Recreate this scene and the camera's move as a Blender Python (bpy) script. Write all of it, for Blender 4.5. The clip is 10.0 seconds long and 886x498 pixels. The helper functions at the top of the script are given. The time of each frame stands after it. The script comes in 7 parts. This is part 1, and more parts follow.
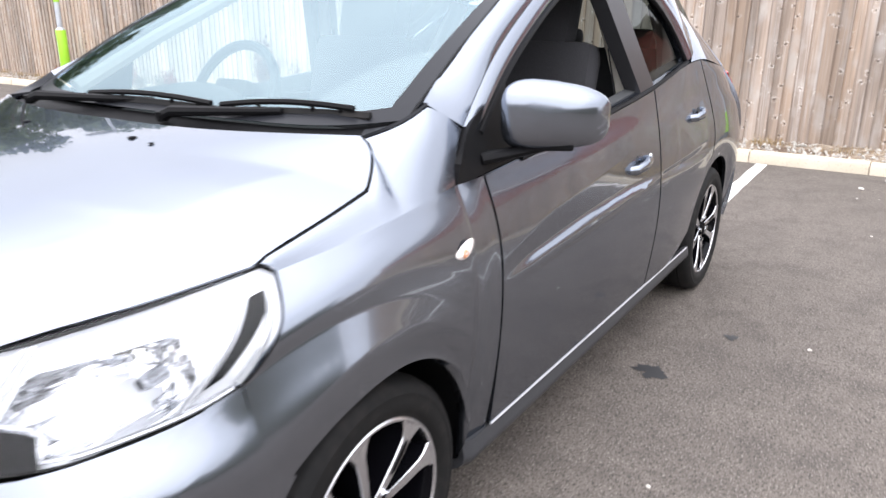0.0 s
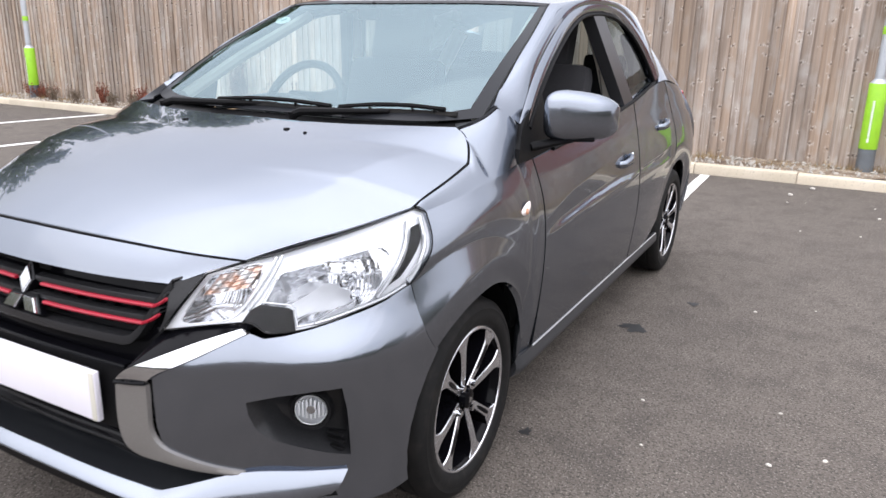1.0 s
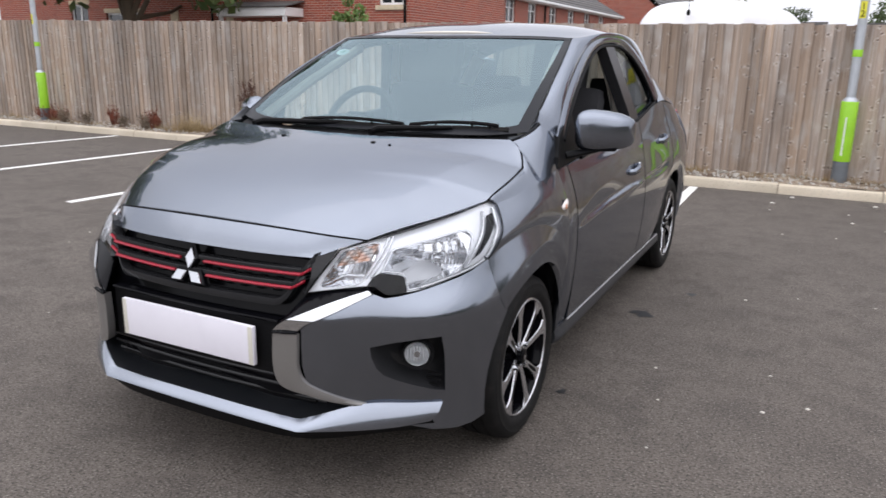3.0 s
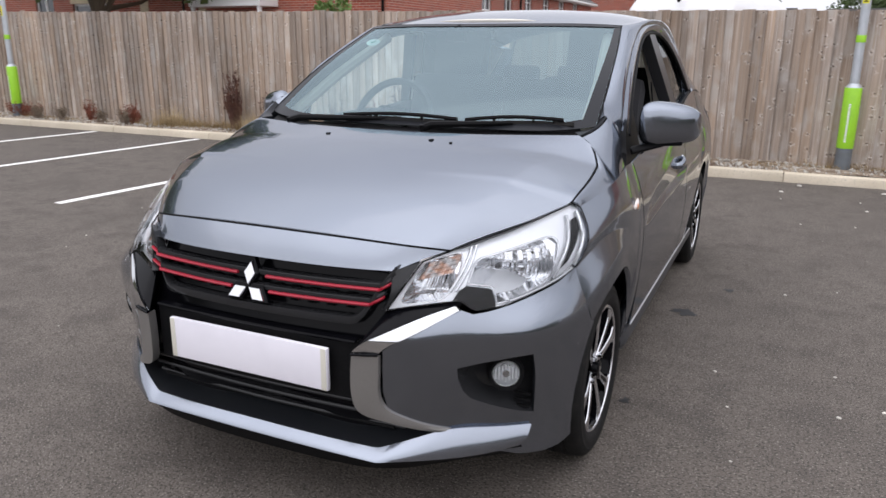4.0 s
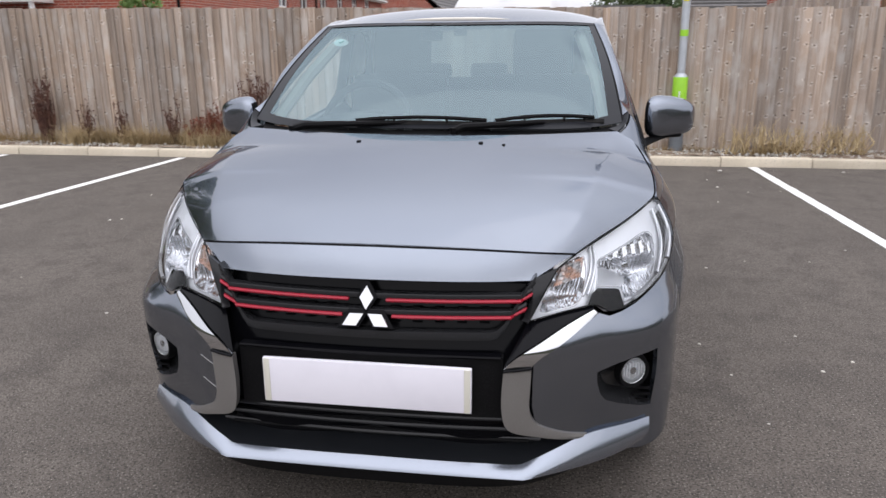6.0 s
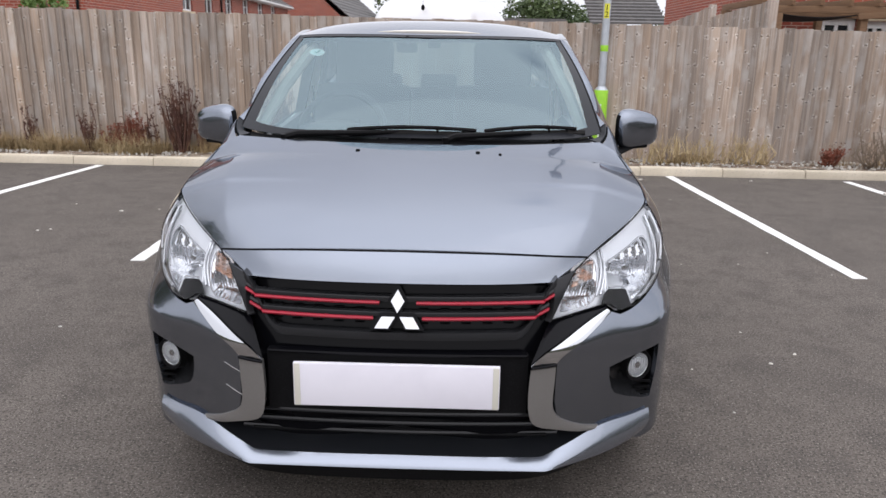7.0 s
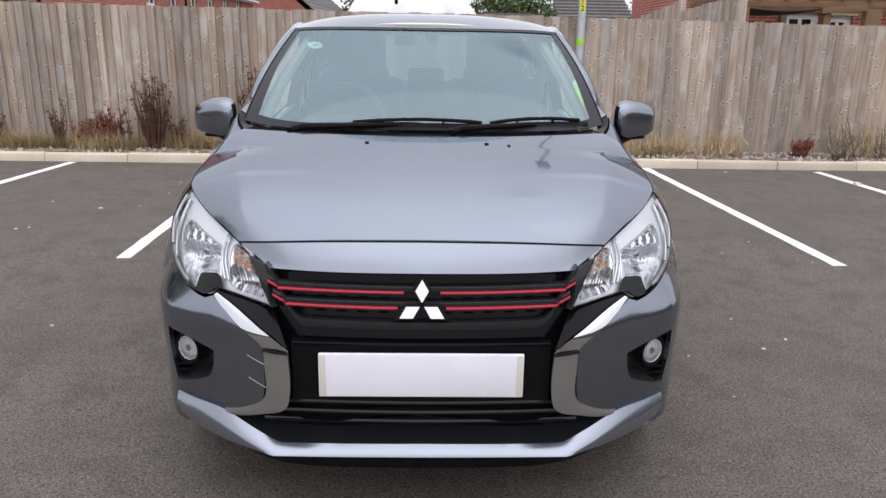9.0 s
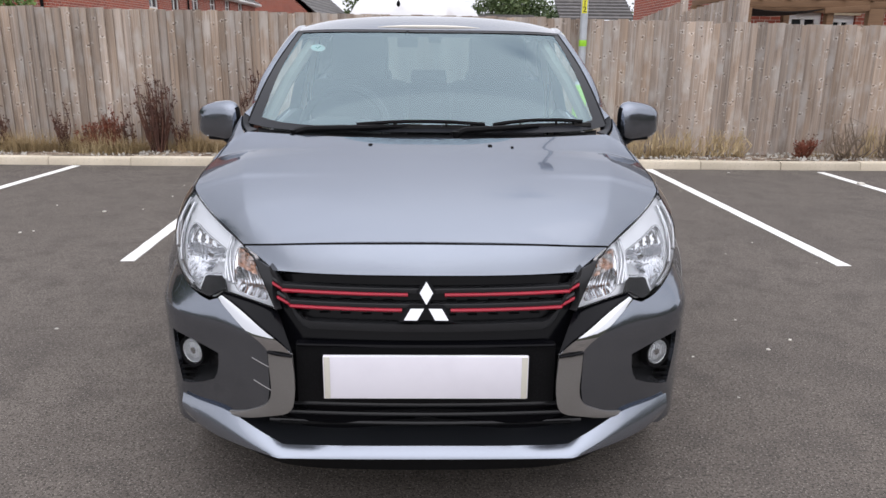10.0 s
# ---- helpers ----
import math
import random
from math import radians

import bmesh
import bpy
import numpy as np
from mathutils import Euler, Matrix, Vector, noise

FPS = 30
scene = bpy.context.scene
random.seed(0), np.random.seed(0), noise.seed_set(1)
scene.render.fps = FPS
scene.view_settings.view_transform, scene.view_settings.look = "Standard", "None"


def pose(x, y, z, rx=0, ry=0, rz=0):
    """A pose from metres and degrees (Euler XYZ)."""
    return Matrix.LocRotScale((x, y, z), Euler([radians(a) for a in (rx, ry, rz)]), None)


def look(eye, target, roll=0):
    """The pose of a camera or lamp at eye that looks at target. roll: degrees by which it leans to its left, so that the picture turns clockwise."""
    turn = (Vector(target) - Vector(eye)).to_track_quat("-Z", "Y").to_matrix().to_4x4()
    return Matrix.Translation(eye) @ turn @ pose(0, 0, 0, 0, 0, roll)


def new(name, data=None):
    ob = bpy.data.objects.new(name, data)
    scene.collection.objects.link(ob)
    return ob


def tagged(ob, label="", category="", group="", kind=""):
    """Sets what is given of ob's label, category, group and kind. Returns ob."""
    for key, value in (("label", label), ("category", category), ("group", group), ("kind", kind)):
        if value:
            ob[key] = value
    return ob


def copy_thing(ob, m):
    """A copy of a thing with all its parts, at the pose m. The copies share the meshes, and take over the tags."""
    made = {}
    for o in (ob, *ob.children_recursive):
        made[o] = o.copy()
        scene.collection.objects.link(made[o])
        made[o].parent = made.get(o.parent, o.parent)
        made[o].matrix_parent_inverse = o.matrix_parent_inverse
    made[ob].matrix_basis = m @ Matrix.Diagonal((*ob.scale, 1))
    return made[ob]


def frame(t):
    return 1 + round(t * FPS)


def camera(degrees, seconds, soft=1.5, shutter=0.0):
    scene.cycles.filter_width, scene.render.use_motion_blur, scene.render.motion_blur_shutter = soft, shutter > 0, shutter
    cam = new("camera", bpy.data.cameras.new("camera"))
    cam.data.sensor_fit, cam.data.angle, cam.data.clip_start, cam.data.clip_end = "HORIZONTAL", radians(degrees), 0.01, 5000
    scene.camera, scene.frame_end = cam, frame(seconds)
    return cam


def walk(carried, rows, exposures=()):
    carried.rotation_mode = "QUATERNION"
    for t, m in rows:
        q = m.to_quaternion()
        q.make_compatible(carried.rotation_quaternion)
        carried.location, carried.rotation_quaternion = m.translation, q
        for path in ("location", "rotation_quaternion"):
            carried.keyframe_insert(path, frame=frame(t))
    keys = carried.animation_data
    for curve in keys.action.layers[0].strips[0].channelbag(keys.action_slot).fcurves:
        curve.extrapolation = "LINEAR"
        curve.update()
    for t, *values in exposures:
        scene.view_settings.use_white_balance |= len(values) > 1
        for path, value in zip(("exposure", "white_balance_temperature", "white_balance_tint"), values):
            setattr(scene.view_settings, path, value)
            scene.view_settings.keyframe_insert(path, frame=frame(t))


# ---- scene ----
cam = camera(62.0, 10.0, shutter=0.4)
PATH = [
    (0, (1.558, -0.204, 1.237), (0.522, 1.392, 0.621), 0.3),
    (0.5, (1.564, -0.605, 1.241), (0.584, 1.035, 0.651), -0.7),
    (1, (1.596, -0.915, 1.25), (0.682, 0.774, 0.692), 1.2),
    (1.5, (1.621, -1.159, 1.273), (0.738, 0.558, 0.752), 1.6),
    (2, (1.599, -1.392, 1.274), (0.758, 0.347, 0.753), 1.7),
    (2.5, (1.616, -1.472, 1.286), (0.786, 0.276, 0.778), 1.9),
    (3, (1.618, -1.488, 1.283), (0.734, 0.233, 0.776), 0.9),
    (3.2, (1.598, -1.49, 1.285), (0.664, 0.205, 0.781), 0.8),
    (4.3, (1.113, -1.439, 1.278), (0.374, 0.338, 0.736), 0.0),
    (4.5, (1.036, -1.487, 1.274), (0.345, 0.31, 0.733), -0.2),
    (5, (0.854, -1.553, 1.293), (0.273, 0.278, 0.735), 0.4),
    (5.5, (0.637, -1.569, 1.29), (0.192, 0.299, 0.732), -0.2),
    (7, (0.148, -1.72, 1.306), (0.108, 0.211, 0.788), 1.0),
    (7.5, (0.038, -1.742, 1.303), (0.061, 0.189, 0.782), 1.5),
    (8, (0.005, -1.744, 1.295), (0.045, 0.184, 0.768), 1.2),
    (8.5, (0.0, -1.742, 1.295), (0.039, 0.186, 0.765), 0.9),
    (9, (0.008, -1.739, 1.296), (0.055, 0.189, 0.766), 0.9),
    (9.5, (0.008, -1.74, 1.297), (0.046, 0.188, 0.769), 0.6),
    (10, (0.005, -1.74, 1.296), (0.044, 0.189, 0.771), 0.6),
]
walk(cam, [(t, look(eye, target, roll)) for t, eye, target, roll in PATH], [(0, 1.25, 6600, 15), (0.5, 0.98, 6600, 15), (1, 0.76, 6600, 15), (1.5, 0.48, 6600, 15), (2.0, 0.31, 6600, 15), (2.5, 0.23, 6600, 15), (4.5, 0.15, 6600, 15), (10, 0.15, 6600, 15)])

# ---- world and sun ----
SUN_ELEV, SUN_AZ = radians(55), radians(168)
world = bpy.data.worlds.new("world")
scene.world = world
world.use_nodes = True
wn, wl = world.node_tree.nodes, world.node_tree.links
wn.clear()
w_out = wn.new("ShaderNodeOutputWorld")
w_bg = wn.new("ShaderNodeBackground")
w_bg.inputs["Strength"].default_value = 0.198
w_sky = wn.new("ShaderNodeTexSky")
w_sky.sky_type = "NISHITA"
w_sky.sun_disc = False
w_sky.sun_elevation, w_sky.sun_rotation = SUN_ELEV, SUN_AZ
w_co = wn.new("ShaderNodeTexCoord")
w_map = wn.new("ShaderNodeMapping")
w_map.inputs["Scale"].default_value = (1.0, 1.0, 2.4)
w_noise = wn.new("ShaderNodeTexNoise")
w_noise.inputs["Scale"].default_value = 1.6
w_noise.inputs["Detail"].default_value = 4.0
w_noise.inputs["Roughness"].default_value = 0.55
w_ramp = wn.new("ShaderNodeValToRGB")
w_ramp.color_ramp.elements[0].position, w_ramp.color_ramp.elements[1].position = 0.14, 0.38
w_ramp2 = wn.new("ShaderNodeValToRGB")
w_ramp2.color_ramp.elements[0].position, w_ramp2.color_ramp.elements[1].position = 0.35, 0.75
w_ramp2.color_ramp.elements[0].color, w_ramp2.color_ramp.elements[1].color = (6.78, 7.1, 7.56, 1), (5.84, 6.2, 6.80, 1)
w_mix = wn.new("ShaderNodeMix")
w_mix.data_type = "RGBA"
wl.new(w_co.outputs["Generated"], w_map.inputs["Vector"])
wl.new(w_map.outputs["Vector"], w_noise.inputs["Vector"])
wl.new(w_noise.outputs["Fac"], w_ramp.inputs["Fac"])
wl.new(w_noise.outputs["Fac"], w_ramp2.inputs["Fac"])
wl.new(w_ramp.outputs["Color"], w_mix.inputs["Factor"])
wl.new(w_sky.outputs["Color"], w_mix.inputs["A"])
wl.new(w_ramp2.outputs["Color"], w_mix.inputs["B"])
# an overcast sky is brighter overhead and towards the veiled sun
SUN_WAY = (math.sin(SUN_AZ) * math.cos(SUN_ELEV), math.cos(SUN_AZ) * math.cos(SUN_ELEV), math.sin(SUN_ELEV))
w_up, w_sun = wn.new("ShaderNodeVectorMath"), wn.new("ShaderNodeVectorMath")
w_up.operation = w_sun.operation = "DOT_PRODUCT"
w_up.inputs[1].default_value, w_sun.inputs[1].default_value = (0, 0, 1), SUN_WAY
w_r1, w_r2, w_sum, w_scale = wn.new("ShaderNodeMapRange"), wn.new("ShaderNodeMapRange"), wn.new("ShaderNodeMath"), wn.new("ShaderNodeVectorMath")
w_r1.interpolation_type = "SMOOTHSTEP"
w_r1.inputs["From Min"].default_value, w_r1.inputs["From Max"].default_value = 0.35, 0.95
w_r1.inputs["To Min"].default_value, w_r1.inputs["To Max"].default_value = 0.70, 1.22
w_r2.inputs["To Min"].default_value, w_r2.inputs["To Max"].default_value = 0.0, 0.32
w_scale.operation = "SCALE"
wl.new(w_co.outputs["Generated"], w_up.inputs[0])
wl.new(w_co.outputs["Generated"], w_sun.inputs[0])
wl.new(w_up.outputs["Value"], w_r1.inputs["Value"])
wl.new(w_sun.outputs["Value"], w_r2.inputs["Value"])
wl.new(w_r1.outputs["Result"], w_sum.inputs[0])
wl.new(w_r2.outputs["Result"], w_sum.inputs[1])
wl.new(w_mix.outputs["Result"], w_scale.inputs[0])
wl.new(w_sum.outputs["Value"], w_scale.inputs["Scale"])
wl.new(w_scale.outputs["Vector"], w_bg.inputs["Color"])
wl.new(w_bg.outputs["Background"], w_out.inputs["Surface"])
sun = new("sun", bpy.data.lights.new("sun", "SUN"))
sun.data.energy, sun.data.angle, sun.data.color = 0.6, radians(120), (1.0, 0.96, 0.9)
sun.matrix_world = look((10 * math.sin(SUN_AZ) * math.cos(SUN_ELEV), 10 * math.cos(SUN_AZ) * math.cos(SUN_ELEV), 10 * math.sin(SUN_ELEV)), (0, 0, 0))


# ---- materials ----
def mat(name, base, rough=0.5, metal=0.0, coat=0.0, grain=(), bump=(), rand=0.0, emit=0.0, spec=0.5, coords="Object"):
    """Principled material. grain: (scale, colour, low, high) layers of noise mixed over the base; bump: (scale, strength, distance); rand: brightness spread by object."""
    m = bpy.data.materials.new(name)
    m.use_nodes = True
    nt = m.node_tree
    n, l = nt.nodes, nt.links
    p = n["Principled BSDF"]
    p.inputs["Roughness"].default_value, p.inputs["Metallic"].default_value = rough, metal
    p.inputs["Coat Weight"].default_value, p.inputs["Coat Roughness"].default_value = coat, 0.03
    p.inputs["Specular IOR Level"].default_value = spec
    co = n.new("ShaderNodeTexCoord")
    rgb = n.new("ShaderNodeRGB")
    rgb.outputs[0].default_value = (*base, 1)
    last = rgb.outputs[0]
    for scale, colour, lo, hi in grain:
        vec = co.outputs[coords]
        if isinstance(scale, tuple):
            mp = n.new("ShaderNodeMapping")
            mp.inputs["Scale"].default_value = scale
            l.new(vec, mp.inputs["Vector"])
            vec = mp.outputs["Vector"]
        t = n.new("ShaderNodeTexNoise")
        t.inputs["Scale"].default_value = 1.0 if isinstance(scale, tuple) else scale
        t.inputs["Detail"].default_value = 5.0
        l.new(vec, t.inputs["Vector"])
        r = n.new("ShaderNodeMapRange")
        r.inputs["From Min"].default_value, r.inputs["From Max"].default_value = lo, hi
        l.new(t.outputs["Fac"], r.inputs["Value"])
        x = n.new("ShaderNodeMix")
        x.data_type = "RGBA"
        l.new(r.outputs["Result"], x.inputs["Factor"])
        l.new(last, x.inputs["A"])
        x.inputs["B"].default_value = (*colour, 1)
        last = x.outputs["Result"]
    if rand:
        info = n.new("ShaderNodeObjectInfo")
        r = n.new("ShaderNodeMapRange")
        r.inputs["To Min"].default_value, r.inputs["To Max"].default_value = 1 - rand, 1 + rand
        l.new(info.outputs["Random"], r.inputs["Value"])
        hsv = n.new("ShaderNodeHueSaturation")
        l.new(r.outputs["Result"], hsv.inputs["Value"])
        l.new(last, hsv.inputs["Color"])
        last = hsv.outputs["Color"]
    l.new(last, p.inputs["Base Color"])
    if emit:
        l.new(last, p.inputs["Emission Color"])
        p.inputs["Emission Strength"].default_value = emit
    if bump:
        scale, strength, dist = bump
        t = n.new("ShaderNodeTexNoise")
        t.inputs["Detail"].default_value = 4.0
        if isinstance(scale, tuple):
            mp = n.new("ShaderNodeMapping")
            mp.inputs["Scale"].default_value = scale
            l.new(co.outputs[coords], mp.inputs["Vector"])
            l.new(mp.outputs["Vector"], t.inputs["Vector"])
            t.inputs["Scale"].default_value = 1.0
        else:
            t.inputs["Scale"].default_value = scale
            l.new(co.outputs[coords], t.inputs["Vector"])
        b = n.new("ShaderNodeBump")
        b.inputs["Strength"].default_value, b.inputs["Distance"].default_value = strength, dist
        l.new(t.outputs["Fac"], b.inputs["Height"])
        l.new(b.outputs["Normal"], p.inputs["Normal"])
    return m


def glass(name, tint, ior=1.5, rough=0.0, gloss=(1.0, 1.0, 1.0), dust=0.0):
    """A thin pane: lets light straight through, with a mirror gloss by Fresnel."""
    m = bpy.data.materials.new(name)
    m.use_nodes = True
    n, l = m.node_tree.nodes, m.node_tree.links
    n.clear()
    out, mix = n.new("ShaderNodeOutputMaterial"), n.new("ShaderNodeMixShader")
    tr, gl, fr = n.new("ShaderNodeBsdfTransparent"), n.new("ShaderNodeBsdfGlossy"), n.new("ShaderNodeFresnel")
    tr.inputs["Color"].default_value = (*tint, 1)
    gl.inputs["Roughness"].default_value = rough
    gl.inputs["Color"].default_value = (*gloss, 1)
    fr.inputs["IOR"].default_value = ior
    l.new(fr.outputs["Fac"], mix.inputs["Fac"])
    l.new(tr.outputs["BSDF"], mix.inputs[1])
    l.new(gl.outputs["BSDF"], mix.inputs[2])
    last = mix.outputs["Shader"]
    if dust:
        # a thin uneven film of dust on the pane
        film, over, co, nz = n.new("ShaderNodeBsdfDiffuse"), n.new("ShaderNodeMixShader"), n.new("ShaderNodeTexCoord"), n.new("ShaderNodeTexNoise")
        film.inputs["Color"].default_value = (0.50, 0.66, 0.72, 1)
        nz.inputs["Scale"].default_value = 2.5
        mr = n.new("ShaderNodeMapRange")
        mr.inputs["To Min"].default_value, mr.inputs["To Max"].default_value = dust * 0.75, dust * 1.25
        l.new(co.outputs["Object"], nz.inputs["Vector"])
        l.new(nz.outputs["Fac"], mr.inputs["Value"])
        l.new(mr.outputs["Result"], over.inputs["Fac"])
        l.new(last, over.inputs[1])
        l.new(film.outputs["BSDF"], over.inputs[2])
        last = over.outputs["Shader"]
    l.new(last, out.inputs["Surface"])
    return m


def asphalt_material():
    m = mat("asphalt", (0.125, 0.108, 0.094), 0.9, grain=[(0.35, (0.149, 0.130, 0.114), 0.4, 0.72), (1.3, (0.092, 0.080, 0.071), 0.5, 0.78), (5.0, (0.094, 0.082, 0.073), 0.48, 0.66), (22.0, (0.100, 0.087, 0.077), 0.5, 0.66), (95.0, (0.060, 0.053, 0.047), 0.53, 0.62), (150.0, (0.045, 0.040, 0.036), 0.55, 0.63), (135.0, (0.24, 0.215, 0.19), 0.59, 0.66), (170.0, (0.36, 0.33, 0.30), 0.66, 0.71)], bump=(120.0, 0.6, 0.005), spec=0.12)
    return m


PAINT = mat("grey_metallic_paint", (0.208, 0.230, 0.268), 0.2, 0.97, 1.0, grain=[(900.0, (0.262, 0.287, 0.330), 0.5, 0.75), (2.0, (0.198, 0.219, 0.258), 0.45, 0.7)])
PAINT.node_tree.nodes["Principled BSDF"].inputs["Coat IOR"].default_value = 1.47
PAINT.node_tree.nodes["Principled BSDF"].inputs["Specular Tint"].default_value = (0.46, 0.50, 0.57, 1)
# lighter copy of the body paint; sky light on the lip is in the colour
LITPAINT = mat("lit_body_paint", (0.245, 0.27, 0.315), 0.22, 0.92, 1.0, grain=[(700.0, (0.275, 0.30, 0.345), 0.5, 0.75)])
SATIN = mat("satin_grey_trim", (0.26, 0.25, 0.24), 0.35, 0.6, 0.3, grain=[(500.0, (0.3, 0.29, 0.28), 0.5, 0.7)])
CHROME = mat("chrome", (0.66, 0.67, 0.69), 0.06, 1.0)
GLOSSBLACK = mat("gloss_black", (0.003, 0.003, 0.004), 0.14, spec=0.1)
BLACK = mat("black_plastic", (0.006, 0.006, 0.0065), 0.5, grain=[(300.0, (0.011, 0.011, 0.012), 0.5, 0.7)], bump=(900.0, 0.2, 0.001), spec=0.07)
GRILLEGREY = mat("grille_plastic", (0.020, 0.0205, 0.022), 0.18, spec=0.3, grain=[(300.0, (0.026, 0.026, 0.028), 0.5, 0.7)])
DARKGREY = mat("dark_grey_plastic_and_sill_shade", (0.040, 0.041, 0.044), 0.38, spec=0.2, grain=[(300.0, (0.050, 0.050, 0.054), 0.5, 0.7)])
RUBBER = mat("rubber", (0.007, 0.007, 0.007), 0.7, grain=[(30.0, (0.018, 0.016, 0.015), 0.5, 0.78)], bump=(150.0, 0.25, 0.002), spec=0.22)
RED = mat("red_trim", (0.36, 0.012, 0.03), 0.35)
PLATE = mat("plate_white", (0.78, 0.76, 0.82), 0.35, grain=[(6.0, (0.72, 0.70, 0.76), 0.45, 0.7)])
GLASS = glass("windscreen_glass", (0.74, 0.89, 0.88), 2.3, gloss=(0.73, 0.93, 1.0))
SIDEGLASS = glass("side_glass", (0.60, 0.65, 0.64), 1.16)
LENS = glass("clear_lens", (0.87, 0.88, 0.89), 1.3)
LAMPSILVER = mat("lamp_silver_trim", (0.84, 0.85, 0.87), 0.24, 0.6, grain=[(30.0, (0.78, 0.79, 0.81), 0.45, 0.7)])
AMBER = mat("amber_bulb", (0.55, 0.24, 0.12), 0.5)
AMBERGLASS = mat("pale_amber_facet", (0.66, 0.42, 0.32), 0.2, 0.6, grain=[(45.0, (0.58, 0.35, 0.24), 0.5, 0.64), (30.0, (0.6, 0.59, 0.58), 0.46, 0.6)])
FABRIC = mat("seat_fabric", (0.022, 0.022, 0.025), 0.9, grain=[(400.0, (0.035, 0.035, 0.039), 0.5, 0.65)], bump=(500.0, 0.3, 0.002))
DASH = mat("dash_plastic", (0.030, 0.032, 0.034), 0.7, grain=[(200.0, (0.036, 0.037, 0.039), 0.5, 0.7)])
LINER = mat("beige_lining", (0.66, 0.62, 0.55), 0.85, grain=[(150.0, (0.6, 0.56, 0.5), 0.5, 0.7)])
MACHINED = mat("machined_alloy", (0.62, 0.62, 0.64), 0.25, 0.9, 0.4, grain=[(60.0, (0.5, 0.5, 0.52), 0.5, 0.75)])
REFLECTOR = mat("mirror_bowl", (0.80, 0.81, 0.83), 0.06, 0.95, grain=[(40.0, (0.95, 0.95, 0.96), 0.4, 0.7)])
ASPHALT = asphalt_material()
LINE = mat("line_paint", (0.74, 0.73, 0.70), 0.8, grain=[(25.0, (0.5, 0.48, 0.45), 0.55, 0.75), (180.0, (0.3, 0.29, 0.28), 0.62, 0.72)], bump=(200.0, 0.4, 0.003))
KERB = mat("kerb_concrete", (0.51, 0.445, 0.345), 0.9, grain=[(3.0, (0.58, 0.51, 0.405), 0.45, 0.7), (60.0, (0.38, 0.34, 0.28), 0.55, 0.75)], bump=(120.0, 0.4, 0.004), rand=0.1)
GALV = mat("galvanised_steel", (0.48, 0.51, 0.54), 0.5, 0.5, grain=[(9.0, (0.4, 0.43, 0.46), 0.4, 0.7)])
POSTBASE = mat("grey_post_paint", (0.13, 0.145, 0.16), 0.5, grain=[(9.0, (0.10, 0.11, 0.12), 0.4, 0.7)])
GREEN = mat("lime_sleeve", (0.30, 0.62, 0.03), 0.45, grain=[(8.0, (0.26, 0.55, 0.03), 0.45, 0.7)])
YELLOW = mat("yellow_label", (0.72, 0.68, 0.05), 0.5)
WHITE = mat("white_paint", (0.8, 0.8, 0.8), 0.3, coat=0.5, grain=[(2.0, (0.76, 0.76, 0.77), 0.45, 0.7)])
UPVC = mat("white_window_frame", (0.8, 0.8, 0.79), 0.4)
STONE = mat("stone_sill", (0.62, 0.52, 0.36), 0.85, grain=[(12.0, (0.5, 0.42, 0.3), 0.45, 0.7)])
DARKGLASS = mat("dark_window", (0.02, 0.024, 0.028), 0.05, coat=0.5)
ROOFTILE = mat("roof_tile", (0.10, 0.095, 0.092), 0.8, grain=[(4.0, (0.14, 0.13, 0.125), 0.45, 0.7)], rand=0.15)
TIMBER = mat("brown_timber", (0.17, 0.092, 0.045), 0.75, grain=[((3, 3, 60), (0.12, 0.065, 0.032), 0.45, 0.7)])
SOIL = mat("gravel_soil", (0.22, 0.165, 0.115), 0.95, grain=[(14.0, (0.34, 0.28, 0.21), 0.5, 0.65), (90.0, (0.46, 0.41, 0.34), 0.55, 0.62), (6.0, (0.12, 0.08, 0.055), 0.46, 0.62)], bump=(70.0, 0.8, 0.02))
PEBBLE = mat("pale_pebble", (0.5, 0.47, 0.42), 0.85, rand=0.3)
DRYGRASS = mat("dry_grass", (0.34, 0.24, 0.12), 0.9, grain=[(5.0, (0.20, 0.14, 0.07), 0.4, 0.7)])
DEADWEED = mat("dead_weed", (0.085, 0.038, 0.028), 0.9, grain=[(9.0, (0.14, 0.062, 0.038), 0.45, 0.7)])
LEAF = mat("leaf_green", (0.055, 0.09, 0.025), 0.6, grain=[(1.2, (0.09, 0.12, 0.03), 0.4, 0.7), (0.4, (0.03, 0.055, 0.02), 0.45, 0.7)])
SHRUB = mat("bright_shrub_leaf", (0.13, 0.22, 0.045), 0.6, grain=[(2.0, (0.09, 0.15, 0.035), 0.4, 0.7)])
HEDGE = mat("dull_hedge", (0.085, 0.088, 0.062), 0.8, grain=[(2.0, (0.11, 0.112, 0.08), 0.4, 0.7), (9.0, (0.06, 0.066, 0.045), 0.45, 0.7)])
BARK = mat("bark", (0.1, 0.075, 0.05), 0.9)
OIL = mat("old_oil_stain", (0.016, 0.016, 0.017), 0.6)
MORTAR = mat("mortar", (0.42, 0.36, 0.3), 0.95)


